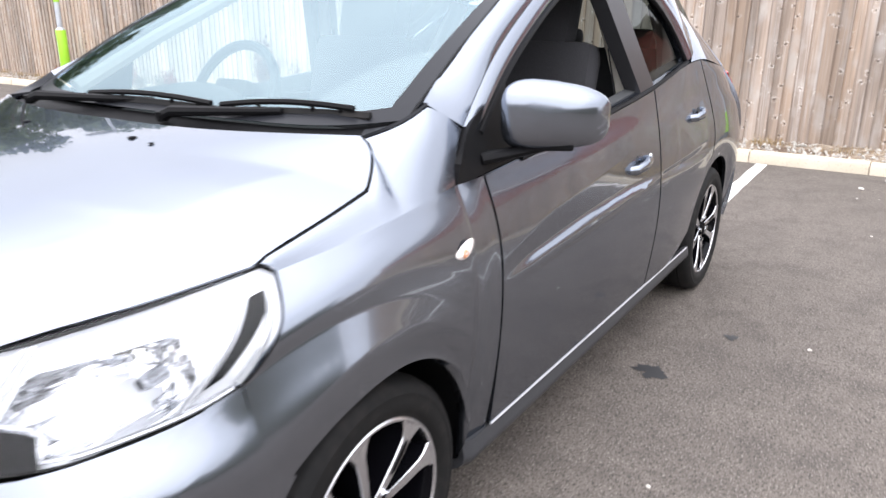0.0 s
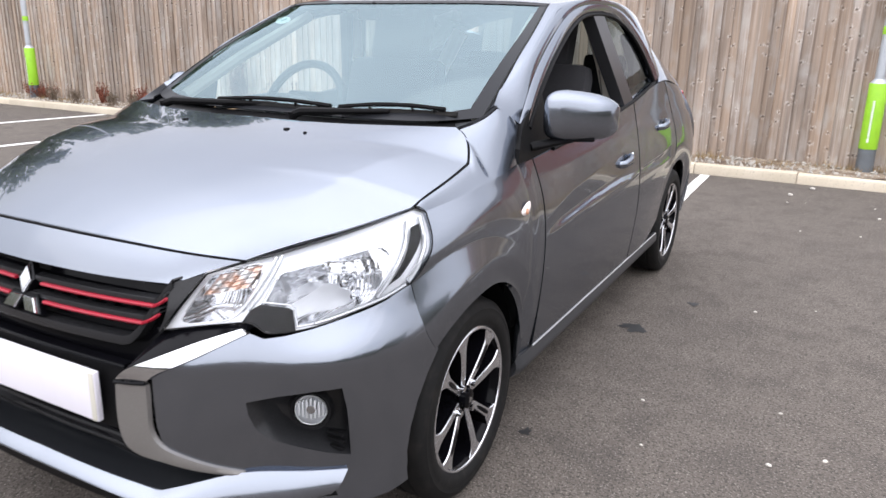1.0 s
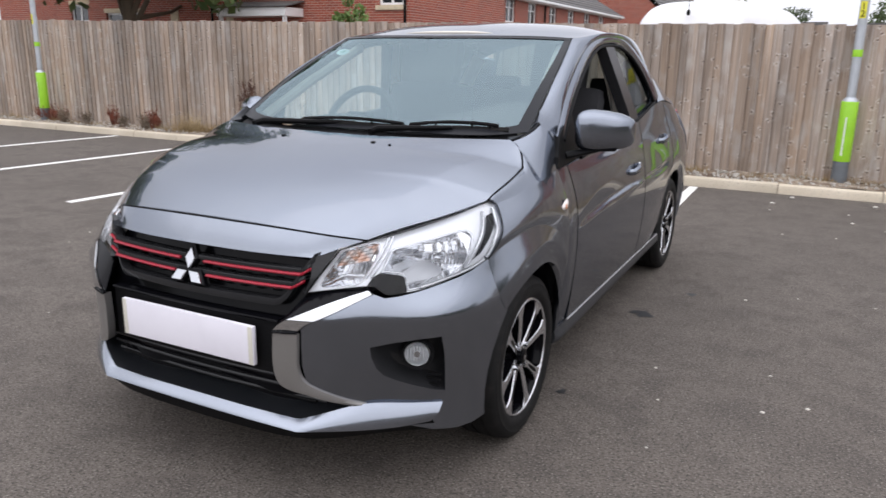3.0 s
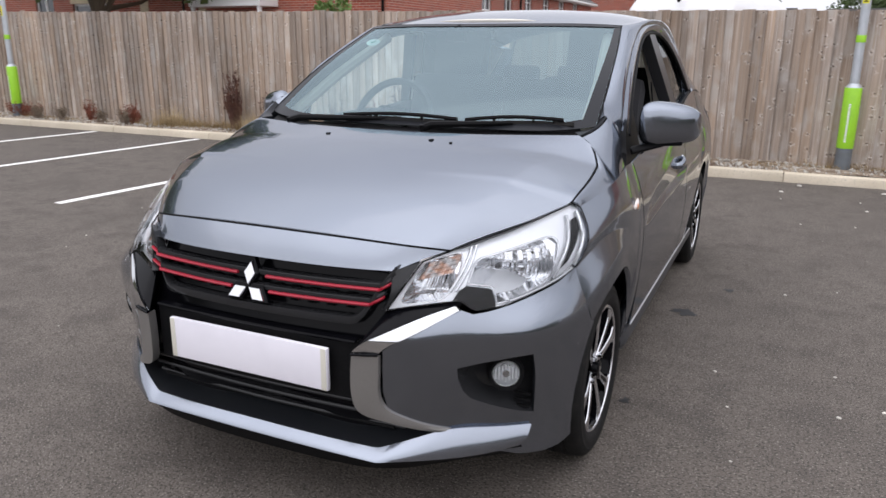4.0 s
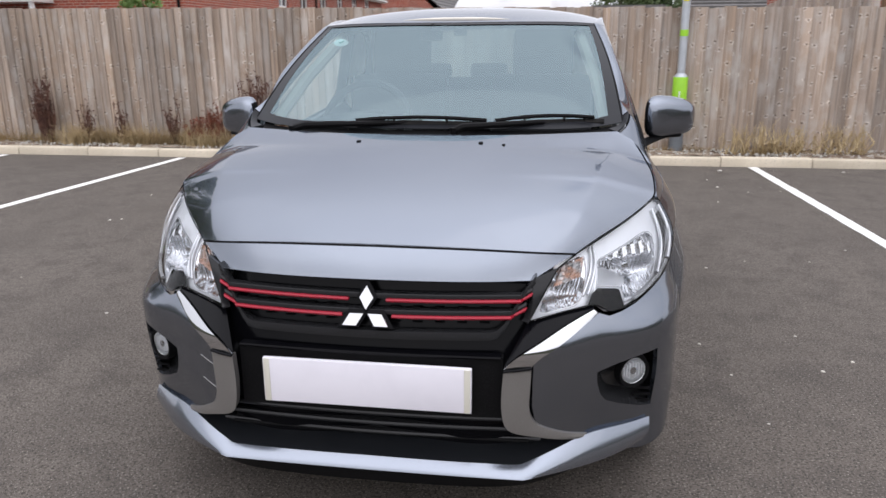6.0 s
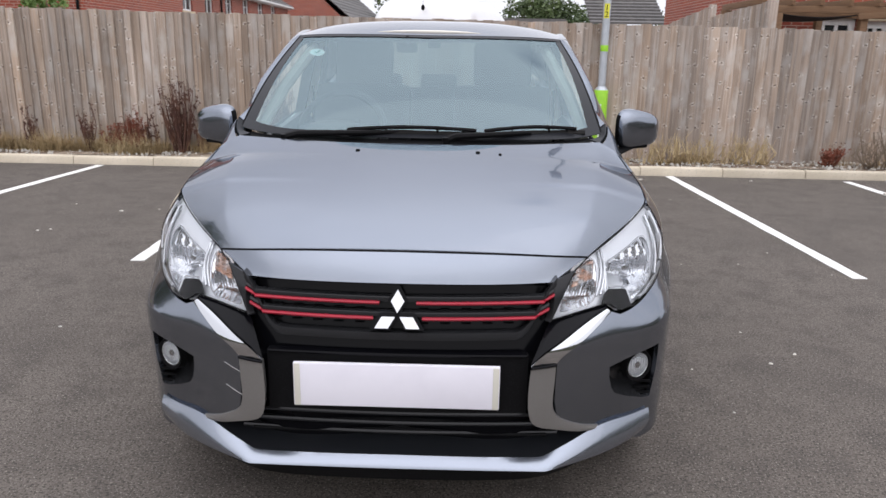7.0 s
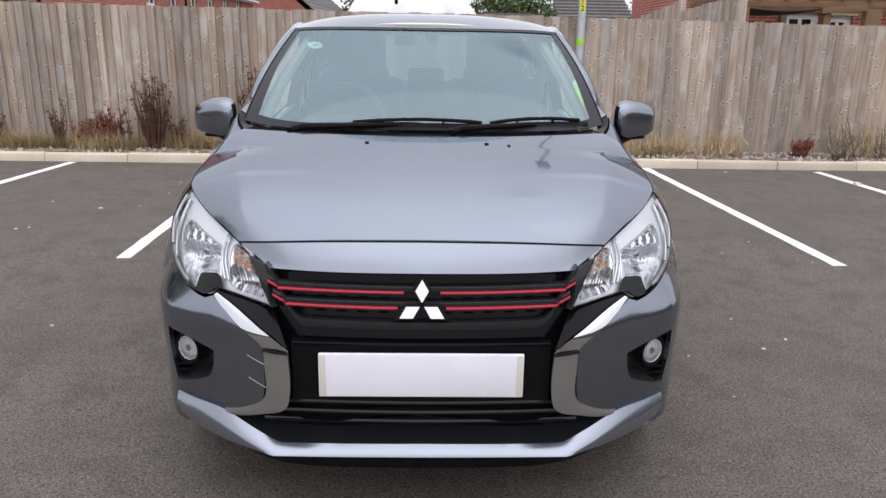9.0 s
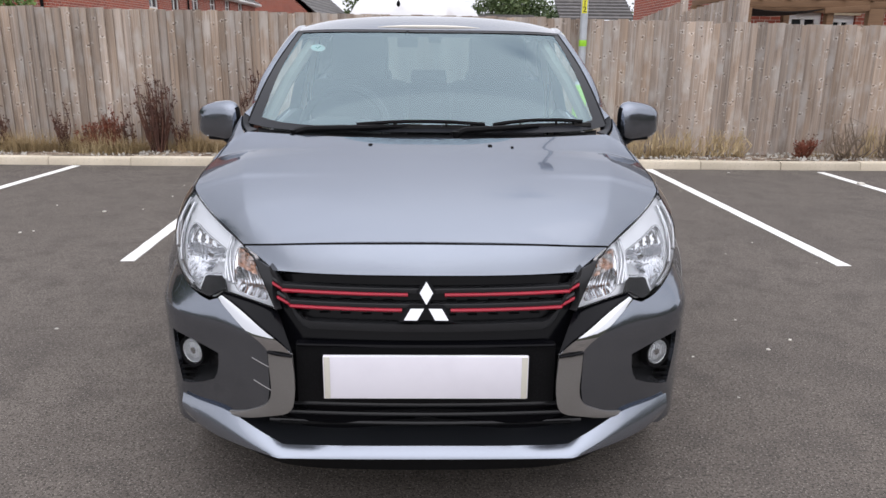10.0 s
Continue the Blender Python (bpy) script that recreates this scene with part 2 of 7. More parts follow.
def brick_material():
    m = mat("red_brick", (0.30, 0.085, 0.05), 0.85, grain=[(3.0, (0.36, 0.12, 0.07), 0.4, 0.7)])
    n, l = m.node_tree.nodes, m.node_tree.links
    t = n.new("ShaderNodeTexBrick")
    t.inputs["Scale"].default_value = 1.0
    t.inputs["Brick Width"].default_value, t.inputs["Row Height"].default_value, t.inputs["Mortar Size"].default_value = 0.225, 0.075, 0.006
    t.inputs["Color1"].default_value, t.inputs["Color2"].default_value, t.inputs["Mortar"].default_value = (0.34, 0.075, 0.042, 1), (0.23, 0.052, 0.034, 1), (0.44, 0.35, 0.29, 1)
    co = n.new("ShaderNodeTexCoord")
    l.new(co.outputs["UV"], t.inputs["Vector"])
    l.new(t.outputs["Color"], n["Principled BSDF"].inputs["Base Color"])
    return m


def wood_material(name="weathered_board"):
    m = mat(name, (0.375, 0.285, 0.218), 0.9, grain=[((4, 4, 1.6), (0.225, 0.170, 0.130), 0.5, 0.74), ((34, 34, 1.2), (0.245, 0.19, 0.15), 0.42, 0.66), ((110, 110, 2.5), (0.46, 0.40, 0.35), 0.52, 0.74), ((6, 6, 5.0), (0.40, 0.355, 0.315), 0.5, 0.7)], bump=((160, 160, 3.0), 0.5, 0.004), rand=0.0)
    n, l = m.node_tree.nodes, m.node_tree.links
    p = n["Principled BSDF"]
    last = p.inputs["Base Color"].links[0].from_socket
    co, info = n.new("ShaderNodeTexCoord"), n.new("ShaderNodeObjectInfo")
    # each board takes its own stretch of the grain and knots
    off = n.new("ShaderNodeVectorMath")
    off.operation = "MULTIPLY_ADD"
    comb = n.new("ShaderNodeCombineXYZ")
    for k in range(3):
        l.new(info.outputs["Random"], comb.inputs[k])
    l.new(comb.outputs[0], off.inputs[0])
    off.inputs[1].default_value = (37.0, 61.0, 83.0)
    l.new(co.outputs["Object"], off.inputs[2])
    for node in list(n):
        if node.type == "MAPPING":
            l.new(off.outputs[0], node.inputs["Vector"])
    mp = n.new("ShaderNodeMapping")
    mp.inputs["Scale"].default_value = (6.5, 0.0, 13.0)
    l.new(off.outputs[0], mp.inputs["Vector"])
    v = n.new("ShaderNodeTexVoronoi")
    v.voronoi_dimensions = "2D"
    v.inputs["Scale"].default_value = 1.0
    sep, flat = n.new("ShaderNodeSeparateXYZ"), n.new("ShaderNodeCombineXYZ")
    l.new(mp.outputs["Vector"], sep.inputs[0])
    l.new(sep.outputs[0], flat.inputs[0])
    l.new(sep.outputs[2], flat.inputs[1])
    # knots are not quite round
    wob, shift = n.new("ShaderNodeTexNoise"), n.new("ShaderNodeVectorMath")
    wob.inputs["Scale"].default_value = 45.0
    l.new(off.outputs[0], wob.inputs["Vector"])
    shift.operation = "MULTIPLY_ADD"
    l.new(wob.outputs["Color"], shift.inputs[0])
    shift.inputs[1].default_value = (0.22, 0.22, 0.0)
    l.new(flat.outputs[0], shift.inputs[2])
    l.new(shift.outputs[0], v.inputs["Vector"])
    r = n.new("ShaderNodeMapRange")
    r.inputs["From Min"].default_value, r.inputs["From Max"].default_value = 0.105, 0.03
    l.new(v.outputs["Distance"], r.inputs["Value"])
    # only some cells hold a knot; a pale fleck lies beside it
    pick = n.new("ShaderNodeMath")
    pick.operation = "GREATER_THAN"
    pick.inputs[1].default_value = 0.48
    l.new(v.outputs["Color"], pick.inputs[0])
    gate = n.new("ShaderNodeMath")
    gate.operation = "MULTIPLY"
    l.new(r.outputs["Result"], gate.inputs[0])
    l.new(pick.outputs[0], gate.inputs[1])
    rf = n.new("ShaderNodeMapRange")
    rf.inputs["From Min"].default_value, rf.inputs["From Max"].default_value = 0.30, 0.12
    l.new(v.outputs["Distance"], rf.inputs["Value"])
    gf = n.new("ShaderNodeMath")
    gf.operation = "MULTIPLY"
    l.new(rf.outputs["Result"], gf.inputs[0])
    l.new(pick.outputs[0], gf.inputs[1])
    fleck = n.new("ShaderNodeTexNoise")
    fleck.inputs["Scale"].default_value = 70.0
    l.new(off.outputs[0], fleck.inputs["Vector"])
    fr2 = n.new("ShaderNodeMapRange")
    fr2.inputs["From Min"].default_value, fr2.inputs["From Max"].default_value = 0.5, 0.62
    l.new(fleck.outputs["Fac"], fr2.inputs["Value"])
    gf2 = n.new("ShaderNodeMath")
    gf2.operation = "MULTIPLY"
    l.new(gf.outputs[0], gf2.inputs[0])
    l.new(fr2.outputs["Result"], gf2.inputs[1])
    xf = n.new("ShaderNodeMix")
    xf.data_type = "RGBA"
    l.new(gf2.outputs[0], xf.inputs["Factor"])
    l.new(last, xf.inputs["A"])
    xf.inputs["B"].default_value = (0.60, 0.545, 0.485, 1)
    last = xf.outputs["Result"]
    x = n.new("ShaderNodeMix")
    x.data_type = "RGBA"
    l.new(gate.outputs[0], x.inputs["Factor"])
    l.new(last, x.inputs["A"])
    x.inputs["B"].default_value = (0.10, 0.068, 0.05, 1)
    hsv = n.new("ShaderNodeHueSaturation")
    r2, r3 = n.new("ShaderNodeMapRange"), n.new("ShaderNodeMapRange")
    r2.inputs["To Min"].default_value, r2.inputs["To Max"].default_value = 0.76, 1.16
    l.new(info.outputs["Random"], r2.inputs["Value"])
    # weathering that runs over several neighbouring boards
    place, band, r4, both_v = n.new("ShaderNodeNewGeometry"), n.new("ShaderNodeTexNoise"), n.new("ShaderNodeMapRange"), n.new("ShaderNodeMath")
    stretch = n.new("ShaderNodeMapping")
    stretch.inputs["Scale"].default_value = (1.7, 1.0, 0.45)
    l.new(place.outputs["Position"], stretch.inputs["Vector"])
    l.new(stretch.outputs["Vector"], band.inputs["Vector"])
    band.inputs["Scale"].default_value, band.inputs["Detail"].default_value = 1.0, 3.0
    r4.inputs["From Min"].default_value, r4.inputs["From Max"].default_value = 0.32, 0.68
    r4.inputs["To Min"].default_value, r4.inputs["To Max"].default_value = 0.80, 1.24
    l.new(band.outputs["Fac"], r4.inputs["Value"])
    both_v.operation = "MULTIPLY"
    l.new(r2.outputs["Result"], both_v.inputs[0])
    l.new(r4.outputs["Result"], both_v.inputs[1])
    l.new(both_v.outputs[0], hsv.inputs["Value"])
    wn2 = n.new("ShaderNodeTexWhiteNoise")
    wn2.noise_dimensions = "1D"
    l.new(info.outputs["Random"], wn2.inputs["W"])
    r3.inputs["To Min"].default_value, r3.inputs["To Max"].default_value = 0.78, 1.08
    l.new(wn2.outputs["Value"], r3.inputs["Value"])
    l.new(r3.outputs["Result"], hsv.inputs["Saturation"])
    l.new(x.outputs["Result"], hsv.inputs["Color"])
    l.new(hsv.outputs["Color"], p.inputs["Base Color"])
    return m


BRICK = brick_material()
BOARD = wood_material()


# ---- mesh helpers ----
class Build:
    """Collects vertices and faces for one mesh object."""

    def __init__(self):
        self.v, self.f = [], []

    def add(self, verts, faces):
        k = len(self.v)
        self.v += [tuple(map(float, p)) for p in verts]
        self.f += [tuple(i + k for i in q) for q in faces]
        return self

    def grid(self, g, closed=False):
        g = np.asarray(g)
        a, b = g.shape[:2]
        faces = [(i * b + j, (i + 1) * b + j, (i + 1) * b + j + 1, i * b + j + 1) for i in range(a - 1) for j in range(b - 1)]
        if closed:
            faces += [((a - 1) * b + j, j, j + 1, (a - 1) * b + j + 1) for j in range(b - 1)]
        return self.add(g.reshape(-1, 3), faces)

    def shell(self, g, t, away=None):
        """A sheet of thickness t, the given grid being its outer face (the side away from the point away)."""
        g = np.asarray(g, float)
        du, dv = np.gradient(g, axis=0), np.gradient(g, axis=1)
        nrm = np.cross(du, dv)
        nrm /= np.linalg.norm(nrm, axis=2, keepdims=True) + 1e-9
        c = np.array((0.0, 1.9, 0.5) if away is None else away)
        if np.sum((g - c) * nrm) < 0:
            g, nrm = g[:, ::-1], -nrm[:, ::-1]
        inner = g - nrm * t
        a, b = g.shape[:2]
        self.grid(g)
        self.grid(inner[:, ::-1])
        for o, i in ((g[0], inner[0]), (g[-1][::-1], inner[-1][::-1]), (g[:, 0][::-1], inner[:, 0][::-1]), (g[:, -1], inner[:, -1])):
            self.grid(np.stack([i, o]))
        return self

    def sheet(self, g, away=None):
        """A single face turned away from the given point."""
        g = np.asarray(g, float)
        nrm = np.cross(np.gradient(g, axis=0), np.gradient(g, axis=1))
        c = np.array((0.0, 1.9, 0.5) if away is None else away)
        return self.grid(g[:, ::-1] if np.sum((g - c) * nrm) < 0 else g)

    def box(self, lo, hi, bevel=0.0, m=None):
        bm = bmesh.new()
        bmesh.ops.create_cube(bm, size=1.0)
        lo, hi = Vector(lo), Vector(hi)
        for q in bm.verts:
            q.co = Vector([(lo[k] + hi[k]) / 2 + q.co[k] * (hi[k] - lo[k]) for k in range(3)])
        if bevel:
            bmesh.ops.bevel(bm, geom=bm.edges[:], offset=bevel, segments=2, affect="EDGES", profile=0.6)
        if m:
            bm.transform(m)
        bm.verts.index_update()
        self.add([q.co for q in bm.verts], [[q.index for q in fc.verts] for fc in bm.faces])
        bm.free()
        return self

    def tube(self, pts, r, n=8, squash=1.0, caps=True):
        """A round bar along pts; r: one radius or one per point."""
        pts = [Vector(p) for p in pts]
        rs = r if hasattr(r, "__len__") else [r] * len(pts)
        rings, up = [], Vector((0, 0, 1))
        for i, p in enumerate(pts):
            d = (pts[min(i + 1, len(pts) - 1)] - pts[max(i - 1, 0)]).normalized()
            side = d.cross(up)
            if side.length < 0.05:
                side = d.cross(Vector((0, 1, 0)))
            side.normalize()
            top = side.cross(d)
            rings.append([p + (side * math.cos(a) + top * math.sin(a) * squash) * rs[i] for a in np.linspace(0, 2 * math.pi, n, endpoint=False)])
        k = len(self.v)
        vs = [q for ring in rings for q in ring]
        fs = [(i * n + j, i * n + (j + 1) % n, (i + 1) * n + (j + 1) % n, (i + 1) * n + j) for i in range(len(pts) - 1) for j in range(n)]
        if caps:
            fs += [tuple(range(n))[::-1], tuple((len(pts) - 1) * n + j for j in range(n))]
        return self.add(vs, fs)

    def spin(self, prof, axis="x", centre=(0, 0, 0), n=32, a0=0.0, a1=2 * math.pi):
        """Turns a profile of (along, radius) about an axis."""
        full = abs(a1 - a0 - 2 * math.pi) < 1e-6
        rows = []
        for a in np.linspace(a0, a1, n, endpoint=not full):
            c, s = math.cos(a), math.sin(a)
            rows.append([{"x": (h, r * c, r * s), "y": (r * c, h, r * s), "z": (r * c, r * s, h)}[axis] for h, r in prof])
        return self.grid(np.array(rows) + np.array(centre), closed=full)

    def plate(self, outline, depth, origin=(0, 0, 0), ax=(1, 0, 0), ay=(0, 0, 1), round_=0.0):
        """A flat polygon in the plane of ax and ay, given depth along ax x ay on its far side."""
        ax, ay = Vector(ax), Vector(ay)
        nz = ax.cross(ay).normalized()
        o = Vector(origin)
        a = [o + ax * x + ay * y for x, y in outline]
        b = [p - nz * depth for p in a]
        n = len(a)
        if round_:
            cx, cy = sum(p[0] for p in outline) / n, sum(p[1] for p in outline) / n
            ins = [o + ax * (x + (cx - x) * round_) + ay * (y + (cy - y) * round_) + nz * depth * 0.35 for x, y in outline]
            self.add(a + ins, [tuple(range(n, 2 * n))] + [(i, (i + 1) % n, n + (i + 1) % n, n + i) for i in range(n)])
            self.add(a + b, [tuple(range(2 * n - 1, n - 1, -1))] + [(n + i, n + (i + 1) % n, (i + 1) % n, i) for i in range(n)])
        else:
            self.add(a + b, [tuple(range(n)), tuple(range(2 * n - 1, n - 1, -1))] + [(n + i, n + (i + 1) % n, (i + 1) % n, i) for i in range(n)])
        return self

    def outward(self, away):
        """Turns all faces so that on the whole they look away from a point."""
        v, tot = np.array(self.v), 0.0
        for q in self.f:
            c = v[list(q)].mean(axis=0)
            tot += np.dot(np.cross(v[q[1]] - v[q[0]], v[q[2]] - v[q[0]]), c - np.array(away))
        if tot < 0:
            self.f = [q[::-1] for q in self.f]
        return self

    def mirror(self):
        """The same turned over to the other side of x = 0."""
        o = Build()
        o.v = [(-x, y, z) for x, y, z in self.v]
        o.f = [q[::-1] for q in self.f]
        return o

    def mesh(self, name, material, angle=38, smooth=True):
        me = bpy.data.meshes.new(name)
        me.from_pydata(self.v, [], self.f)
        bm = bmesh.new()
        bm.from_mesh(me)
        bmesh.ops.remove_doubles(bm, verts=bm.verts, dist=1e-6)
        bm.to_mesh(me)
        bm.free()
        me.validate()
        if smooth:
            me.polygons.foreach_set("use_smooth", [True] * len(me.polygons))
            me.set_sharp_from_angle(angle=radians(angle))
        me.materials.append(material)
        me.update()
        return me


def part(name, b, material, parent=None, label="", angle=38, smooth=True):
    ob = new(name, b.mesh(name, material, angle, smooth))
    ob.parent = parent
    if label:
        tagged(ob, label)
    return ob


def both(name, b, material, parent, label=""):
    """The part on one side and its mirror image on the other."""
    return part(name, b, material, parent, label), part(name, b.mirror(), material, parent, label)


def empty(name, at=(0, 0, 0)):
    ob = new(name)
    ob.location = at
    ob.empty_display_size = 0.1
    return ob


def under(parent, b):
    """Shifts a build into the frame of a parent that stands away from the origin."""
    o = parent.location
    b.v = [(x - o.x, y - o.y, z - o.z) for x, y, z in b.v]
    return b


def spline(pts):
    """A smooth curve through pts, as a function of 0 to 1 by length of chord."""
    p = np.asarray(pts, float)
    if len(p) == 2:
        return lambda t: p[0] + (p[1] - p[0]) * np.asarray(t)[..., None]
    d = np.r_[0, np.cumsum(np.linalg.norm(np.diff(p, axis=0), axis=1))]
    d /= d[-1]
    n = len(p)
    h = np.diff(d)
    a = np.zeros((n, n))
    rhs = np.zeros((n, p.shape[1]))
    a[0, 0] = a[-1, -1] = 1
    for i in range(1, n - 1):
        a[i, i - 1], a[i, i], a[i, i + 1] = h[i - 1], 2 * (h[i - 1] + h[i]), h[i]
        rhs[i] = 6 * ((p[i + 1] - p[i]) / h[i] - (p[i] - p[i - 1]) / h[i - 1])
    m = np.linalg.solve(a, rhs)

    def at(t):
        t = np.clip(np.asarray(t, float), 0, 1)
        k = np.clip(np.searchsorted(d, t, side="right") - 1, 0, n - 2)
        hk = h[k][..., None]
        u, w = (d[k + 1] - t)[..., None], (t - d[k])[..., None]
        return (m[k] * u ** 3 + m[k + 1] * w ** 3) / (6 * hk) + (p[k] / hk - m[k] * hk / 6) * u + (p[k + 1] / hk - m[k + 1] * hk / 6) * w

    return at


def joined(*curves):
    """Curves run one after the other, with corners between them, by length."""
    ln = [np.sum(np.linalg.norm(np.diff(c(np.linspace(0, 1, 20)), axis=0), axis=1)) for c in curves]
    e = np.r_[0, np.cumsum(ln)] / sum(ln)

    def at(t):
        t = np.asarray(t, float)
        k = np.clip(np.searchsorted(e, t, side="right") - 1, 0, len(curves) - 1)
        loc = (t - e[k]) / (e[k + 1] - e[k])
        out = np.zeros(t.shape + (3,))
        for i, c in enumerate(curves):
            out[k == i] = c(loc[k == i])
        return out

    return at


def by_y(c):
    """The same curve, run at an even pace along y."""
    p = c(np.linspace(0, 1, 400))
    y = np.maximum.accumulate(p[:, 1]) + np.arange(400) * 1e-9
    k = (y - y[0]) / (y[-1] - y[0])
    return lambda t: np.stack([np.interp(np.asarray(t), k, p[:, i]) for i in range(3)], axis=-1)


def flip(c):
    return lambda t: c(1 - np.asarray(t))


def mirrored(c):
    return lambda t: c(t) * np.array((-1, 1, 1))


def coons(bottom, top, left, right, nu=30, nv=16, gap=0.0025):
    """A surface on four boundary curves, drawn in from its edges by gap metres."""
    lu = np.linalg.norm(np.diff(bottom(np.linspace(0, 1, 9)), axis=0), axis=1).sum()
    lv = np.linalg.norm(np.diff(left(np.linspace(0, 1, 9)), axis=0), axis=1).sum()
    gl, gr, gb, gt = gap if isinstance(gap, tuple) else (gap,) * 4
    u, v = np.linspace(gl / lu, 1 - gr / lu, nu), np.linspace(gb / lv, 1 - gt / lv, nv)
    U, V = np.meshgrid(u, v, indexing="ij")
    B, T, L, R = bottom(U), top(U), left(V), right(V)
    a, b = U[..., None], V[..., None]
    c = [x(np.array(k)) for x, k in ((bottom, 0.0), (bottom, 1.0), (top, 0.0), (top, 1.0))]
    return (1 - b) * B + b * T + (1 - a) * L + a * R - ((1 - a) * (1 - b) * c[0] + a * (1 - b) * c[1] + (1 - a) * b * c[2] + a * b * c[3]), U, V


def pts_of(c, n=40):
    return c(np.linspace(0, 1, n))


# ---- ground, bays, kerb ----
def ground_z(y):
    return -0.13 * min(max(y - 7.6, 0.0), 17.0)


def build_ground():
    xs = [-600, -200, -60, -30, -15, 0, 15, 30, 60, 200, 600]
    ys = [-600, -200, -60, -20, 0, 6.5, 7.6, 9, 12, 16, 20, 24.6, 40, 90, 200, 600]
    g = np.array([[(x, y, ground_z(y)) for y in ys] for x in xs])
    b = Build().grid(g)
    tagged(part("ground", b, ASPHALT, None, smooth=False), "dark grey worn asphalt of a parking area", "ground", kind="structure")


def build_line(x0, y0, x1, y1, w=0.09):
    n = 26
    rng = random.Random(int(x0 * 100))
    left, right = [], []
    dx, dy = x1 - x0, y1 - y0
    ln = math.hypot(dx, dy)
    px, py = dy / ln, -dx / ln
    for i in range(n + 1):
        t = i / n
        a, c = w / 2 + rng.uniform(-0.004, 0.003), w / 2 + rng.uniform(-0.004, 0.003)
        left.append((x0 + dx * t - px * a, y0 + dy * t - py * a, 0.004))
        right.append((x0 + dx * t + px * c, y0 + dy * t + py * c, 0.004))
    b = Build().shell(np.array([left, right]), 0.004, away=(x0, y0, -50))
    tagged(part("bay_line", b, LINE, None), "worn white painted bay line on the asphalt", "road marking", "bay lines", "structure")


def build_kerb():
    kerb = empty("kerb", (0, 6.5, 0))
    tagged(kerb, "pale concrete kerb stones along the parking bays", "kerb", kind="structure")
    L = 0.914
    prof = [(0.0, -0.05), (0.004, 0.06), (0.016, 0.085), (0.028, 0.09), (0.125, 0.09), (0.125, -0.05)]
    n = len(prof)
    b = Build()
    vs = [(x, y, z) for x in (0.005, L - 0.005) for y, z in prof]
    b.add(vs, [(i, i + 1, n + i + 1, n + i) for i in range(n - 1)] + [tuple(range(n))[::-1], tuple(range(n, 2 * n))])
    me = b.mesh("kerb_stone", KERB, 30)
    rng = random.Random(3)
    x = -15.2
    while x < 9:
        ob = new("kerb_stone", me)
        ob.parent = kerb
        ob.location = (x, rng.uniform(-0.006, 0.006), rng.uniform(-0.004, 0.004))
        ob.rotation_euler = (0, 0, rng.uniform(-0.004, 0.004))
        x += L
    base = Build().box((-15.3, 0.02, -0.06), (9.1, 0.105, 0.066))
    part("joint_mortar", base, MORTAR, kerb)


def build_verge():
    rng = np.random.RandomState(5)
    xs, ys = np.linspace(-16, 9.5, 150), np.linspace(6.62, 7.34, 9)
    g = np.array([[(x, y, 0.075 + 0.014 * math.sin(x * 3.1 + y * 5) + 0.012 * rng.rand()) for y in ys] for x in xs])
    tagged(part("verge", Build().grid(g), SOIL, None), "narrow strip of pale gravel and soil at the fence foot", "ground", kind="structure")
    # loose pebbles on the strip
    b = Build()
    ico = bmesh.new()
    bmesh.ops.create_icosphere(ico, subdivisions=1, radius=1.0)
    iv, jf = [q.co.copy() for q in ico.verts], [[q.index for q in fc.verts] for fc in ico.faces]
    ico.free()
    for _ in range(2600):
        x, y, s = rng.uniform(-15, 9), rng.uniform(6.63, 7.3), rng.uniform(0.006, 0.02)
        e = Euler(rng.rand(3) * 6).to_matrix()
        b.add([e @ Vector((q.x * s * 1.4, q.y * s, q.z * s * 0.7)) + Vector((x, y, 0.09)) for q in iv], jf)
    tagged(part("gravel", b, PEBBLE, None), "scattered pale pebbles along the fence foot", "gravel", kind="stuff")


# ---- fence ----
FENCE_Y = 7.28


def fence_top(x):
    return 1.665 - 0.0105 * x


def build_fence():
    fence = empty("fence", (0, FENCE_Y, 0))
    tagged(fence, "tall weathered grey-brown closeboard timber fence", "fence", kind="structure")
    rng = random.Random(11)
    shapes = []
    for k in range(5):
        w = (0.118, 0.128, 0.122, 0.134, 0.115)[k]
        b = Build()
        b.add([(-w / 2, -0.006, 0), (w / 2, -0.030, 0), (w / 2, 0.0, 0), (-w / 2, 0.0, 0), (-w / 2, -0.006, 1), (w / 2, -0.030, 1), (w / 2, 0.0, 1), (-w / 2, 0.0, 1)],
              [(0, 1, 5, 4), (1, 2, 6, 5), (2, 3, 7, 6), (3, 0, 4, 7), (4, 5, 6, 7), (3, 2, 1, 0)])
        shapes.append((w, b.mesh("board", BOARD, smooth=False)))
    x = -17.5
    while x < 10:
        w, me = shapes[rng.randrange(5)]
        ob = new("board", me)
        ob.parent = fence
        low = 0.06 + rng.uniform(-0.02, 0.02)
        top = fence_top(x) + rng.gauss(0, 0.007)
        ob.location = (x, rng.uniform(-0.004, 0.004), low)
        ob.scale = (1, 1, top - low)
        ob.rotation_euler = (rng.gauss(0, 0.002), rng.gauss(0, 0.004), rng.gauss(0, 0.03))
        x += w - 0.026 + rng.uniform(-0.004, 0.005)
    for z in (0.35, 0.95, 1.45):
        part("rail", Build().box((-17.6, 0.004, z - 0.04), (10, 0.05, z + 0.04)), BOARD, fence)
    for k in range(11):
        part("fence_post", Build().box((-17.4 + 2.7 * k, 0.052, 0.0), (-17.3 + 2.7 * k, 0.15, 1.62), 0.004), BOARD, fence)
    part("gravel_board", Build().box((-17.6, -0.004, 0.0), (10, 0.003, 0.1)), BOARD, fence)


